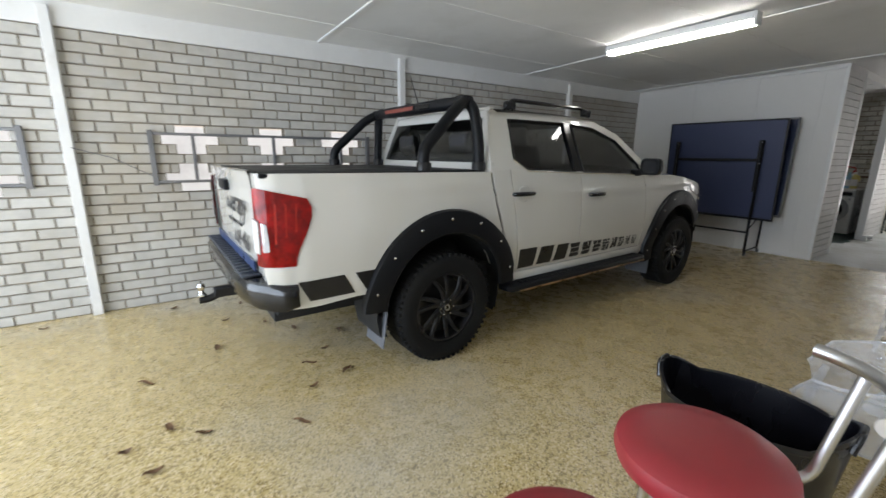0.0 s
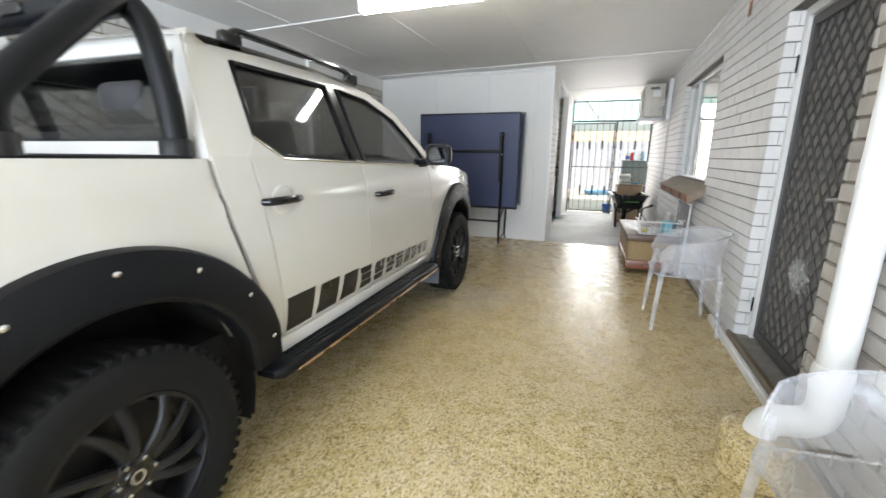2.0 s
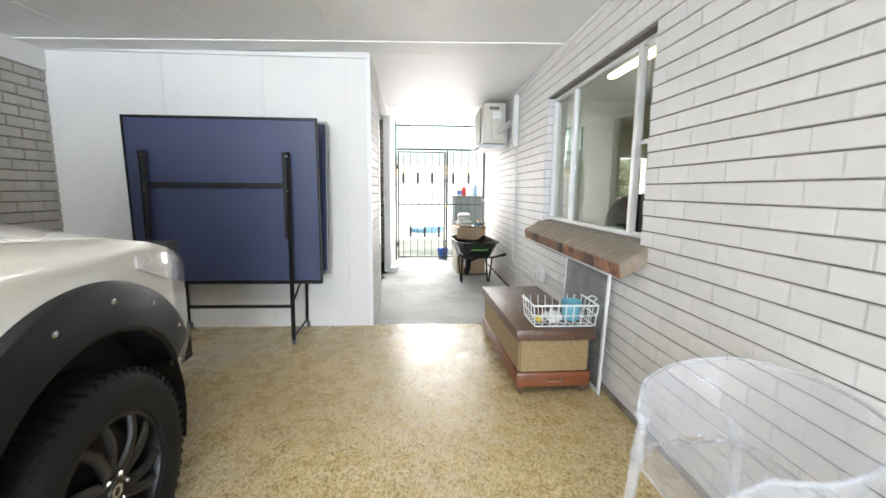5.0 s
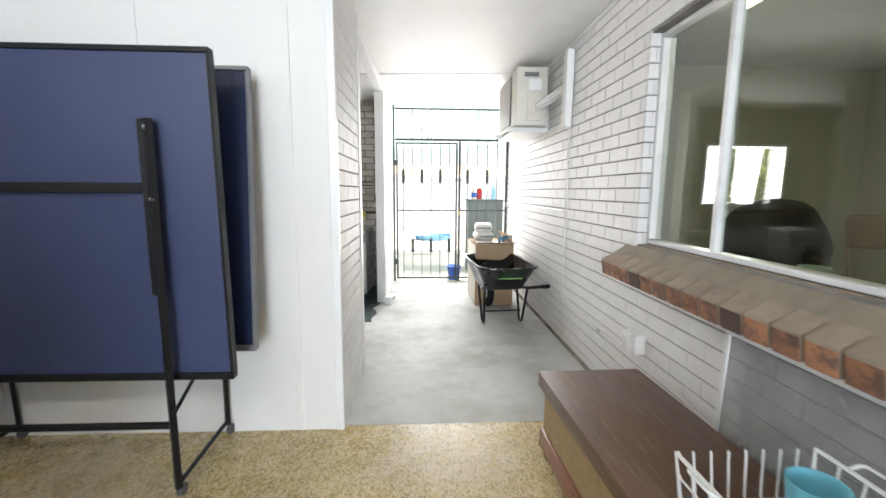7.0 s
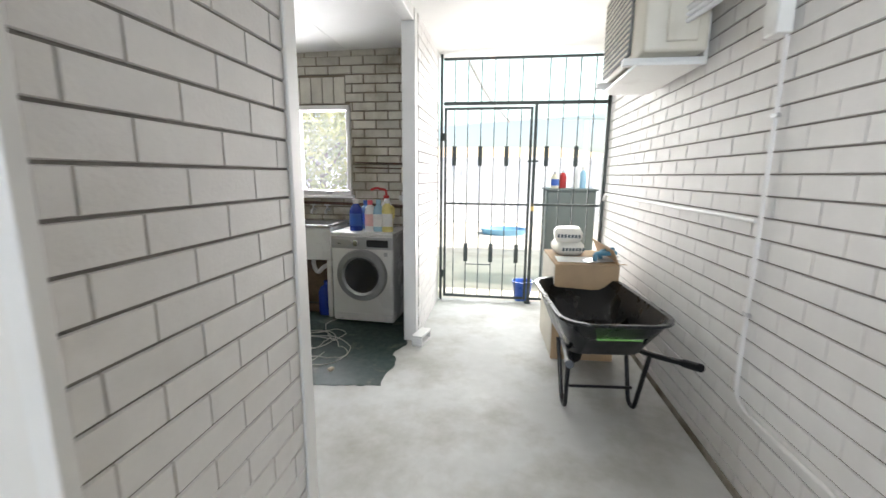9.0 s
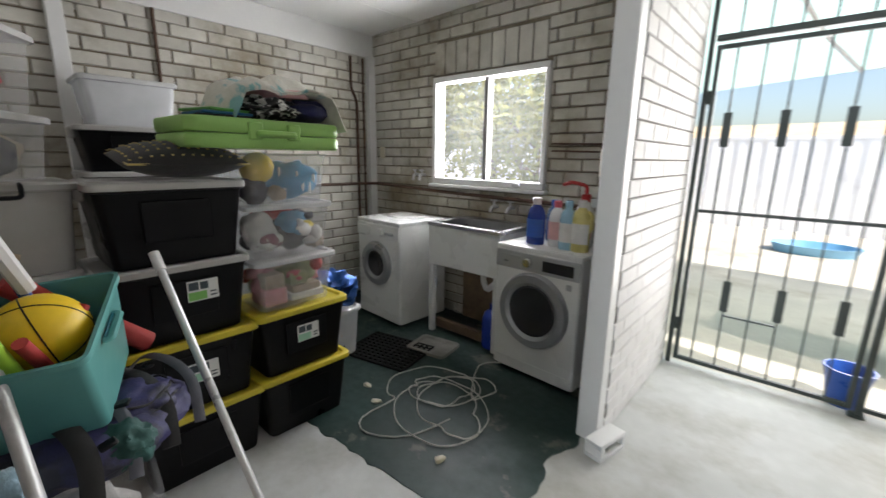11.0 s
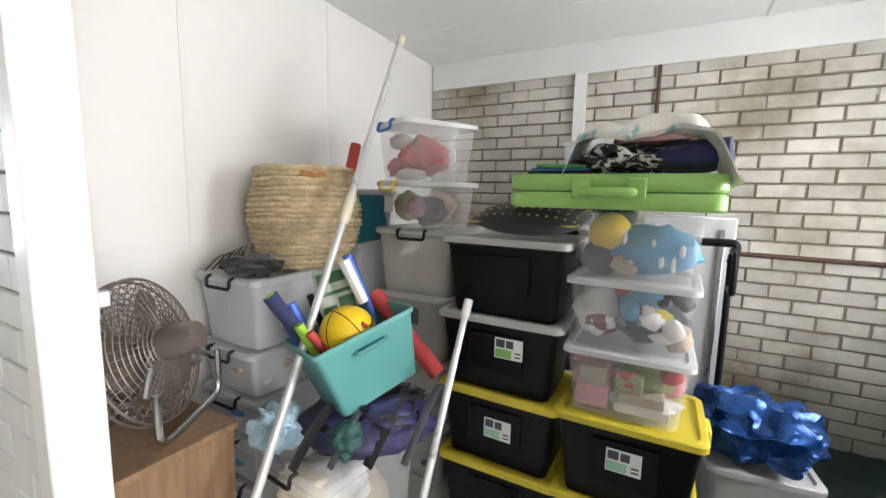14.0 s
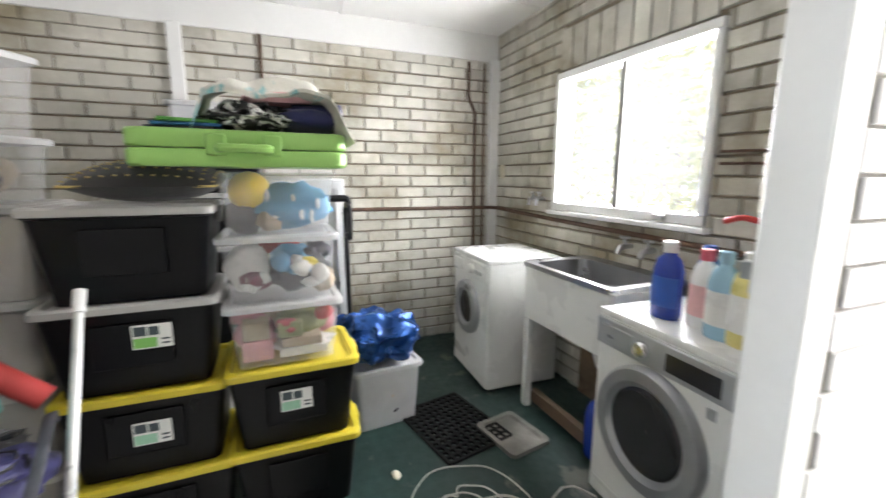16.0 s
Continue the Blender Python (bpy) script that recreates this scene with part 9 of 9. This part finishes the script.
part("screen_frame", boxes((-0.008, 0.008, -0.39, 0.39, 0.0, 0.025), (-0.008, 0.008, -0.39, 0.39, 0.80, 0.825), (-0.008, 0.008, -0.39, -0.365, 0.026, 0.799), (-0.008, 0.008, 0.365, 0.39, 0.026, 0.799), bevel=0.002), ALU_FRAME, fs)
ob = part("screen_mesh", boxes((-0.001, 0.001, -0.364, 0.364, 0.026, 0.799)), milky("grey_fly_mesh", (0.30, 0.30, 0.30), 0.55, 0.8), fs, smooth=0)

# power point and conduits
gp = thing("power_point", pose(-0.045, 7.36, 0.50), "white weatherproof power point on the wall", "power point")
part("cover", boxes((-0.035, 0.03, -0.07, 0.07, -0.055, 0.055), bevel=0.008, seg=2), BOTTLE_WHITE, gp)
part("flap", boxes((-0.045, -0.036, -0.055, 0.055, -0.045, 0.02), bevel=0.004), BOTTLE_WHITE, gp)
pipe("conduit", [(-0.022, 8.68, 1.89), (-0.022, 8.68, 0.44), (-0.022, 8.60, 0.40), (-0.022, 7.45, 0.42)], 0.009, PAINTED_BRICK, "white plastic conduit on the house wall", "conduit")
pipe("conduit", [(-0.026, 8.70, 1.19), (-0.026, 11.2, 1.19), (-0.026, 11.26, 1.12)], 0.010, PVC, "white plastic conduit toward the gate", "conduit")
pipe("conduit", [(-0.026, 7.28, 0.40), (-0.026, 5.9, 0.30), (-0.026, 5.0, 0.27)], 0.008, PAINTED_BRICK, "painted conduit low on the wall", "conduit")
for y, z in ((8.68, 1.6), (8.68, 0.8), (7.9, 0.38)):
    solo("pipe_clip", boxes((-0.03, -0.013, y - 0.02, y + 0.02, z - 0.008, z + 0.008), bevel=0.002), STEEL, None, "small metal conduit saddle clip", "clip", "conduit saddles")
solo("duct_cover", boxes((-0.075, -0.013, 8.66, 8.75, 1.89, 2.52), bevel=0.006), PVC, None, "white plastic duct cover for pipes", "duct")

# air conditioner outdoor unit on brackets
ac = thing("air_conditioner", pose(-0.215, 9.64, 0), "cream outdoor air conditioner unit on wall brackets", "air conditioner")
bm = bmesh.new()
box(bm, -0.155, 0.155, -0.42, 0.42, 1.985, 2.535, bevel=0.018, seg=3)
part("casing", bm, AC_CREAM, ac)
part("fan_grille", boxes((-0.168, -0.156, -0.22, 0.39, 2.02, 2.50), bevel=0.004), AC_GRILLE, ac)
for k in range(15):
    part("grille_bar", boxes((-0.174, -0.1685, -0.21, 0.38, 2.035 + 0.032 * k, 2.045 + 0.032 * k)), AC_CREAM, ac)
part("service_cover", boxes((-0.05, 0.10, -0.435, -0.421, 2.03, 2.30), bevel=0.006), AC_CREAM, ac)
# No cut in the casing: a flat dark plate paints the recess's shade.
part("grip_recess", boxes((-0.08, 0.06, -0.426, -0.4205, 2.44, 2.48)), AC_GRILLE, ac)
part("rating_label", boxes((-0.03, 0.09, -0.423, -0.4205, 2.32, 2.42)), LABEL_WHITE, ac, smooth=0)
for k in range(3):
    bm = bmesh.new()
    tube(bm, bend([(0.04, -0.43, 2.12 + 0.03 * k), (0.08, -0.50 - 0.02 * k, 2.14 + 0.03 * k), (0.15, -0.62, 2.18 + 0.035 * k), (0.17, -0.84, 2.2 + 0.03 * k)], 0.06), 0.013, 8)
    part("pipe_lagging", bm, BOTTLE_WHITE, ac)
for y in (-0.30, 0.30):
    br = part("bracket", boxes((-0.22, 0.20, y - 0.02, y + 0.02, 1.945, 1.984), (0.175, 0.20, y - 0.02, y + 0.02, 1.984, 2.2), bevel=0.003), PVC, ac)
part("drip_tray", boxes((-0.17, 0.15, -0.40, 0.40, 1.925, 1.944), bevel=0.003), PVC, ac)

# wheelbarrow
wbw = thing("wheelbarrow", pose(-0.46, 9.46, 0, 0, 0, 5), "black wheelbarrow with a deep tray", "wheelbarrow")
bm = bmesh.new()
rings = [rr_loop(0.36, 0.50, 0.06, 0.36, 5), rr_loop(0.40, 0.56, 0.07, 0.365, 5), rr_loop(0.58, 0.98, 0.16, 0.605, 5), rr_loop(0.62, 1.02, 0.17, 0.61, 5), rr_loop(0.62, 1.02, 0.17, 0.625, 5), rr_loop(0.57, 0.97, 0.16, 0.622, 5), rr_loop(0.39, 0.55, 0.07, 0.375, 5), rr_loop(0.2, 0.3, 0.05, 0.372, 5)]
loft(bm, rings)
tray = part("tray", bm, BARROW, wbw)
part("maker_label", boxes((-0.10, 0.14, -0.405, -0.400, 0.50, 0.565)), LABEL_GREEN, tray, "green and white maker label")
part("label_bar", boxes((-0.08, 0.06, -0.4075, -0.4055, 0.535, 0.557), (0.085, 0.13, -0.4075, -0.4055, 0.51, 0.545)), LABEL_WHITE, tray, smooth=0)
for x in (-0.12, 0.12):
    for y in (0.38,):
        bm = bmesh.new()
        revolve(bm, [(0.012, 0), (0.009, 0.006), (0.001, 0.008)], 10, pose(x, 0.458, 0.585, 100, 0, 0), caps=False)
        part("tray_bolt", bm, CHROME, tray)
for sx in (-1, 1):
    bm = bmesh.new()
    tube(bm, bend([(sx * 0.05, 0.42, 0.20), (sx * 0.17, 0.10, 0.345), (sx * 0.22, -0.25, 0.37), (sx * 0.30, -0.62, 0.47)], 0.10), 0.016, 8)
    part("handle_bar", bm, BLACK_TUBE, wbw)
    bm = bmesh.new()
    tube(bm, [(sx * 0.285, -0.55, 0.452), (sx * 0.305, -0.66, 0.48)], 0.021, 10)
    part("grip", bm, BLACK_PLASTIC, wbw)
    bm = bmesh.new()
    tube(bm, bend([(sx * 0.21, -0.02, 0.36), (sx * 0.20, -0.16, 0.012), (sx * 0.20, -0.24, 0.012), (sx * 0.22, -0.33, 0.385)], 0.05), 0.013, 8)
    part("leg", bm, BLACK_TUBE, wbw)
bm = bmesh.new()
tube(bm, [(-0.2, -0.19, 0.12), (0.2, -0.19, 0.12)], 0.009, 6)
part("brace", bm, BLACK_TUBE, wbw)
bm = bmesh.new()
revolve(bm, [(0.10, -0.03), (0.15, -0.042), (0.18, -0.03), (0.19, 0), (0.18, 0.03), (0.15, 0.042), (0.10, 0.03), (0.10, -0.03)], 28, pose(0, 0.42, 0.19, 0, 90, 0), caps=False)
wh = part("wheel_tyre", bm, RUBBER, wbw)
bm = bmesh.new()
revolve(bm, [(0.10, -0.025), (0.03, -0.03), (0.02, -0.05), (0.02, 0.05), (0.03, 0.03), (0.10, 0.025)], 20, pose(0, 0.42, 0.19, 0, 90, 0), caps=False)
part("wheel_rim", bm, BOTTLE_WHITE, wh)

# cartons, bags and trowels
cb = thing("cardboard_box", pose(-0.43, 10.20, 0, 0, 0, 2), "tall brown cardboard carton with open flaps", "box")
part("carton", boxes((-0.225, 0.225, -0.31, 0.31, 0.0, 0.735), bevel=0.004), CARD, cb)
bm = bmesh.new()
box(bm, -0.22, 0.22, -0.16, 0.0, 0.0, 0.004, m=pose(0, -0.305, 0.74, -12, 0, 0))
part("flap", bm, CARD, cb)
bm = bmesh.new()
box(bm, 0.0, 0.004, -0.30, 0.30, 0.0, 0.12, m=pose(0.222, 0, 0.733, 0, -25, 0))
part("flap", bm, CARD, cb)
part("white_side", boxes((-0.231, -0.226, -0.30, 0.30, 0.02, 0.72)), CARD_WHITE, cb, smooth=0)
for k, (x, y, z) in enumerate(((-0.50, 10.33, 0.740), (-0.50, 10.33, 0.845))):
    bm = bmesh.new()
    loft(bm, [rr_loop(0.24 - 0.06 * abs(i - 1.5) / 1.5, 0.32 - 0.06 * abs(i - 1.5) / 1.5, 0.07, 0.035 * i, 5) for i in range(4)])
    for v in bm.verts:
        v.co += Vector((0, 0, 0.006 * noise.noise(v.co * 20)))
    bg = solo("rag_bag", bm, mat("white_printed_bag", (0.70, 0.68, 0.62), 0.45, var=0.06, scale=8, bump=0.2) if k == 0 else bpy.data.materials["white_printed_bag"], pose(x, y, z, 0, 0, 8 - 14 * k), "white plastic packed bag with dark print", "bag", "packed bags", smooth=60)
    for q in range(7):
        part("print_bar", boxes((-0.085 + 0.026 * q, -0.068 + 0.026 * q, -0.164, -0.158, 0.042, 0.068)), LABEL_DARK, bg, smooth=0)
for k in range(2):
    tw = thing("trowel", pose(-0.30 + 0.05 * k, 10.02 + 0.12 * k, 0.742, 0, 0, -70 + 25 * k), "steel float trowel with a blue handle", "trowel", "float trowels")
    part("blade", boxes((-0.05, 0.05, -0.14, 0.14, 0.0, 0.003)), STEEL, tw)
    bm = bmesh.new()
    tube(bm, bend([(0, -0.05, 0.003), (0, -0.05, 0.055), (0, 0.12, 0.055)], 0.02), 0.017, 10)
    part("handle", bm, mat("trowel_blue_grip", (0.06, 0.20, 0.30), 0.5) if k == 0 else bpy.data.materials["trowel_blue_grip"], tw)
solo("paper_sheet", boxes((-0.62, -0.34, 9.94, 10.16, 0.7405, 0.742)), LABEL_WHITE, None, "white paper sheet on the carton", "paper", smooth=0)

# gate
GY = 11.27
gt = thing("metal_gate", pose(0, GY, 0), "dark green steel bar gate with plates, closed", "gate")
part("wall_post", boxes((-1.70, -1.672, -0.014, 0.014, 0.0, 2.56), bevel=0.003), GATE_GREEN, gt)
part("wall_post", boxes((-0.05, -0.015, -0.02, 0.02, 0.0, 2.58), bevel=0.003), GATE_GREEN, gt)
part("centre_post", boxes((-0.745, -0.712, -0.018, 0.018, 0.0, 2.065), bevel=0.003), GATE_GREEN, gt)
part("transom", boxes((-1.664, -0.051, -0.018, 0.018, 2.066, 2.10), bevel=0.003), GATE_GREEN, gt)
part("top_rail", boxes((-1.664, -0.051, -0.015, 0.015, 2.50, 2.525), bevel=0.003), GATE_GREEN, gt)
lf = part("leaf_frame", boxes((-1.655, -1.63, -0.014, 0.014, 0.04, 2.045), (-0.785, -0.757, -0.014, 0.014, 0.04, 2.045), (-1.629, -0.786, -0.014, 0.014, 2.02, 2.045), (-1.629, -0.786, -0.014, 0.014, 0.04, 0.065), (-1.629, -0.786, -0.012, 0.012, 1.055, 1.075), bevel=0.002), GATE_GREEN, gt)
part("side_rail", boxes((-0.711, -0.051, -0.012, 0.012, 1.055, 1.08), bevel=0.002), GATE_GREEN, gt)
part("side_rail", boxes((-0.711, -0.051, -0.012, 0.012, 0.04, 0.065), bevel=0.002), GATE_GREEN, gt)
for k in range(6):
    x = -1.55 + 0.135 * k
    part("bar", boxes((x - 0.005, x + 0.005, -0.005, 0.005, 0.066, 2.019)), GATE_GREEN, lf)
    part("bar", boxes((x - 0.005, x + 0.005, -0.005, 0.005, 2.101, 2.499)), GATE_GREEN, gt)
    z = 1.46 if k % 2 == 0 else 0.44
    part("plate", boxes((x - 0.022, x + 0.022, -0.012, -0.006, z, z + 0.20), bevel=0.002), GATE_GREEN, lf)
for k in range(4):
    x = -0.61 + 0.145 * k
    part("bar", boxes((x - 0.005, x + 0.005, -0.005, 0.005, 0.066, 2.065)), GATE_GREEN, gt)
    part("bar", boxes((x - 0.005, x + 0.005, -0.005, 0.005, 2.101, 2.499)), GATE_GREEN, gt)
    if k % 2 == 0:
        part("plate", boxes((x - 0.022, x + 0.022, -0.012, -0.006, 1.46, 1.66), bevel=0.002), GATE_GREEN, gt)
part("short_bar", boxes((-1.415, -1.145, -0.004, 0.004, 0.405, 0.415)), GATE_GREEN, lf)
for z in (0.3, 1.75):
    bm = bmesh.new()
    tube(bm, [(-1.66, -0.02, z - 0.04), (-1.66, -0.02, z + 0.04)], 0.011, 8)
    part("hinge", bm, GATE_GREEN, lf)
part("latch_bolt", boxes((-0.80, -0.69, -0.03, -0.02, 1.50, 1.52), bevel=0.003), GATE_GREEN, lf)
bm = bmesh.new()
box(bm, -0.02, 0.02, -0.012, 0.012, -0.025, 0.02, bevel=0.004)
tube(bm, bend([(-0.012, 0, 0.018), (-0.012, 0, 0.045), (0.012, 0, 0.045), (0.012, 0, 0.018)], 0.012), 0.003, 6)
solo("padlock", bm, mat("old_brass", (0.45, 0.32, 0.12), 0.35, 1.0), pose(-0.73, GY - 0.035, 1.03), "small brass padlock on the gate", "padlock")
part("bottom_wheel", boxes((-0.77, -0.70, -0.03, 0.03, 0.0, 0.02), bevel=0.004), GATE_GREEN, gt)

# yard beyond the gate
bk = thing("bucket", pose(-0.78, 11.47, -0.03) @ Matrix.Scale(0.8, 4), "blue plastic bucket outside the gate", "bucket")
bm = bmesh.new()
revolve(bm, [(0.001, 0.005), (0.10, 0.0), (0.14, 0.27), (0.15, 0.27), (0.15, 0.285), (0.135, 0.285), (0.095, 0.01), (0.001, 0.01)], 28, caps=False)
part("pail", bm, BLUE_PLASTIC, bk)
bm = bmesh.new()
tube(bm, [(0.145 * math.cos(a), 0.145 * math.sin(a) * 0.3 - 0.10 * math.sin(a), 0.26 - 0.10 * math.sin(a)) for a in [math.pi * k / 14 for k in range(15)]], 0.003, 5)
part("bail", bm, STEEL, bk)
cg = thing("storage_cabinet", pose(-0.21, 12.30, -0.03), "slate grey outdoor cabinet beyond the gate", "cabinet")
part("carcass", boxes((-0.29, 0.29, -0.25, 0.25, 0.03, 1.22), bevel=0.006), CABINET_GREY, cg)
part("top", boxes((-0.31, 0.31, -0.27, 0.27, 1.22, 1.245), bevel=0.004), CABINET_GREY, cg)
part("plinth", boxes((-0.28, 0.28, -0.23, 0.24, 0.0, 0.03)), CABINET_GREY, cg)
for x0, x1 in ((-0.28, -0.004), (0.004, 0.28)):
    part("door", boxes((x0, x1, -0.268, -0.251, 0.06, 1.20), bevel=0.004), CABINET_GREY, cg)
for k, (x, h, r, mt) in enumerate(((-0.40, 0.20, 0.05, CREAM), (-0.30, 0.22, 0.045, SPRAY_RED), (-0.14, 0.24, 0.035, BOTTLE_WHITE), (-0.06, 0.26, 0.04, WATER_BLUE))):
    bottle(pose(x, 12.15 + 0.05 * (k % 2), 1.216), r, h, mt, BOTTLE_WHITE, "cleaner_bottle", "small cleaner bottle on the grey cabinet")
bm = bmesh.new()
revolve(bm, [(0.001, 0), (0.5, 0.0), (0.56, 0.12), (0.58, 0.14), (0.54, 0.14), (0.48, 0.02), (0.001, 0.02)], 28, None, 1.0, 0.7, caps=False)
solo("paddling_pool", bm, POOL_BLUE, pose(-0.95, 16.9, -0.03), "bright blue plastic pool on the concrete", "pool")
fn = thing("boundary_fence", pose(0, 19.4, -0.03), "tall white steel panel fence across the yard", "fence")
for k in range(22):
    x = -11 + 1.0 * k
    bm = bmesh.new()
    box(bm, x, x + 0.985, -0.02, 0.02, 0.02, 1.86)
    for q in range(4):
        box(bm, x + 0.05 + 0.25 * q, x + 0.15 + 0.25 * q, -0.035, -0.021, 0.04, 1.82)
    part("panel", bm, FENCE_WHITE, fn, smooth=0)
part("cap_rail", boxes((-11, 11, -0.04, 0.04, 1.86, 1.92)), FENCE_WHITE, fn)
part("base_rail", boxes((-11, 11, -0.03, 0.03, 0.0, 0.02)), FENCE_WHITE, fn)
nb = thing("neighbour_house", pose(-2.0, 28, -0.03), "pale house with an orange tiled roof", "house")
part("wall", boxes((-7, 7, 0, 6, 0, 2.2)), FENCE_WHITE, nb)
bm = bmesh.new()
loft(bm, [[(-7.5, -0.6, 2.2), (7.5, -0.6, 2.2), (7.5, 6.6, 2.2), (-7.5, 6.6, 2.2)], [(-4.0, 2.8, 2.95), (4.0, 2.8, 2.95), (4.0, 3.2, 2.95), (-4.0, 3.2, 2.95)]])
part("roof", bm, ORANGE_TILE, nb, smooth=0)
# awning of shade cloth
aw = thing("shade_awning", pose(0, 0, 0), "green shade cloth awning on steel posts", "awning")
bm = bmesh.new()
rings = []
for i in range(13):
    y = 11.42 + 3.0 * i / 12
    rings.append([(x, y, 2.72 - 0.13 * (y - 11.42) - 0.10 * math.sin(math.pi * i / 12) * math.sin(math.pi * (x + 3.0) / 5.0) - 0.07 * (-x - 0.5) * (i / 12)) for x in [-3.0 + 5.0 * k / 10 for k in range(11)]])
loft(bm, rings, closed=False, caps=False)
part("cloth", bm, SHADE_CLOTH, aw)
for x in (-2.9, 0.35):
    part("post", boxes((x - 0.03, x + 0.03, 14.38, 14.44, -0.03, 2.30 - 0.05 * (x < 0))), FENCE_WHITE, aw)
part("front_rail", boxes((-3.0, 2.0, 14.40, 14.44, 2.305, 2.345)), STEEL, aw)
bm = bmesh.new()
tube(bm, bend([(-1.5, 11.5, 2.66), (-1.25, 12.6, 2.35), (-0.95, 13.6, 2.18)], 0.4), 0.02, 6)
part("stay_rope", bm, STEEL, aw)
# white neighbour fence seen through the breeze openings
fw_ = thing("side_fence", pose(-6.6, 0, -0.03), "white painted side fence in the sun", "fence")
for k in range(18):
    part("panel", boxes((-0.02, 0.02, -4.0 + 1.0 * k, -3.015 + 1.0 * k, 0, 1.75)), FENCE_WHITE, fw_, smooth=0)
nb2 = thing("neighbour_house", pose(-14.0, 2, -0.03), "pale cream rendered neighbour house", "house")
part("wall", boxes((-3, 3, -9, 9, 0, 2.6)), mat("pale_cream_render", (0.78, 0.72, 0.66), 0.8, var=0.08, scale=2), nb2)
part("roof", boxes((-3.5, 3.5, -9.5, 9.5, 2.6, 2.8)), ORANGE_TILE, nb2)

# trees behind the laundry window
LEAF = mat("bright_yellow_green_leaf", (0.12, 0.16, 0.04), 0.6, var=0.4, scale=3, fine=9, tint=(0.36, 0.34, 0.08))
BARK = mat("grey_brown_bark", (0.12, 0.09, 0.065), 0.9, var=0.3, scale=9, bump=0.5)
def tree(x, y, h, seed):
    rng = random.Random(seed)
    t = thing("tree", pose(x, y, -0.03), "leafy yellow-green shrub tree beyond the window", "tree", "yard trees")
    bm = bmesh.new()
    tube(bm, [(0, 0, 0), (0.05, 0.02, h * 0.3), (0.02, 0.05, h * 0.6)], [0.09, 0.07, 0.04], 8)
    tips = []
    for k in range(9):
        a = 2.4 * k
        z0 = h * (0.25 + 0.05 * k)
        tip = (math.cos(a) * h * 0.33, math.sin(a) * h * 0.33, z0 + h * 0.28)
        tube(bm, [(0.03, 0.03, z0), (math.cos(a) * h * 0.15, math.sin(a) * h * 0.15, z0 + h * 0.12), tip], [0.035, 0.022, 0.008], 5)
        tips.append(tip)
    part("trunk", bm, BARK, t)
    verts, faces = [], []
    for k in range(3800):
        c = Vector(rng.choice(tips)) + Vector((rng.gauss(0, h * 0.13), rng.gauss(0, h * 0.13), rng.gauss(0, h * 0.12)))
        u = Vector((rng.gauss(0, 1), rng.gauss(0, 1), rng.gauss(0, 1))).normalized()
        v = u.cross(Vector((rng.gauss(0, 1), rng.gauss(0, 1), rng.gauss(0, 1)))).normalized()
        L, W = rng.uniform(0.05, 0.10), rng.uniform(0.02, 0.035)
        n = len(verts)
        verts += [tuple(c - u * L), tuple(c + v * W), tuple(c + u * L), tuple(c - v * W)]
        faces.append((n, n + 1, n + 2, n + 3))
    me = bpy.data.meshes.new("crown")
    me.from_pydata(verts, [], faces)
    me.materials.append(LEAF)
    ob = new("crown", me)
    ob.parent = t
    tagged(ob, kind="stuff")
tree(4.1, 12.3, 2.4, 4)
tree(5.2, 13.2, 2.6, 5)
tree(-4.0, 13.4, 2.5, 1)
tree(-5.2, 14.0, 3.2, 2)
tree(-6.4, 13.2, 3.0, 3)

# dry leaves on the garage floor
rng = random.Random(11)
spots = [(-2.17, 0.04), (-1.99, -0.17), (-2.31, -0.10), (-2.21, -0.28), (-2.38, 0.88), (-2.76, 0.86), (-3.72, 0.33), (-4.28, -0.02), (-3.25, 0.77), (-3.02, 1.06), (-2.3, 0.64), (-1.99, 0.48), (-3.19, 0.21), (-2.89, -0.21), (-3.5, 0.6), (-4.1, 0.5), (-4.3, -0.9), (-2.6, 0.7)]
for x, y in spots:
    bm = bmesh.new()
    L, W = rng.uniform(0.025, 0.055), rng.uniform(0.010, 0.02)
    rings = []
    for i in range(7):
        v = i / 6
        w = W * math.sin(math.pi * min(max(v, 0.05), 0.95)) + 0.001
        lift = 0.012 * math.sin(v * 3 + L * 50) ** 2
        rings.append([(-w, L * (2 * v - 1), lift + 0.010), (0, L * (2 * v - 1), lift + 0.003), (w, L * (2 * v - 1), lift + 0.009), (0, L * (2 * v - 1), lift + 0.0015)])
    loft(bm, rings)
    solo("dry_leaf", bm, BRONZE_LEAF, pose(x, y, 0.0, rng.uniform(-6, 6), 0, rng.uniform(0, 360)), "curled dry brown leaf on the floor", "leaf", "dry leaves")

# ---- bricks of the walls ----
for row in LATER:
    lay_bricks(*row)
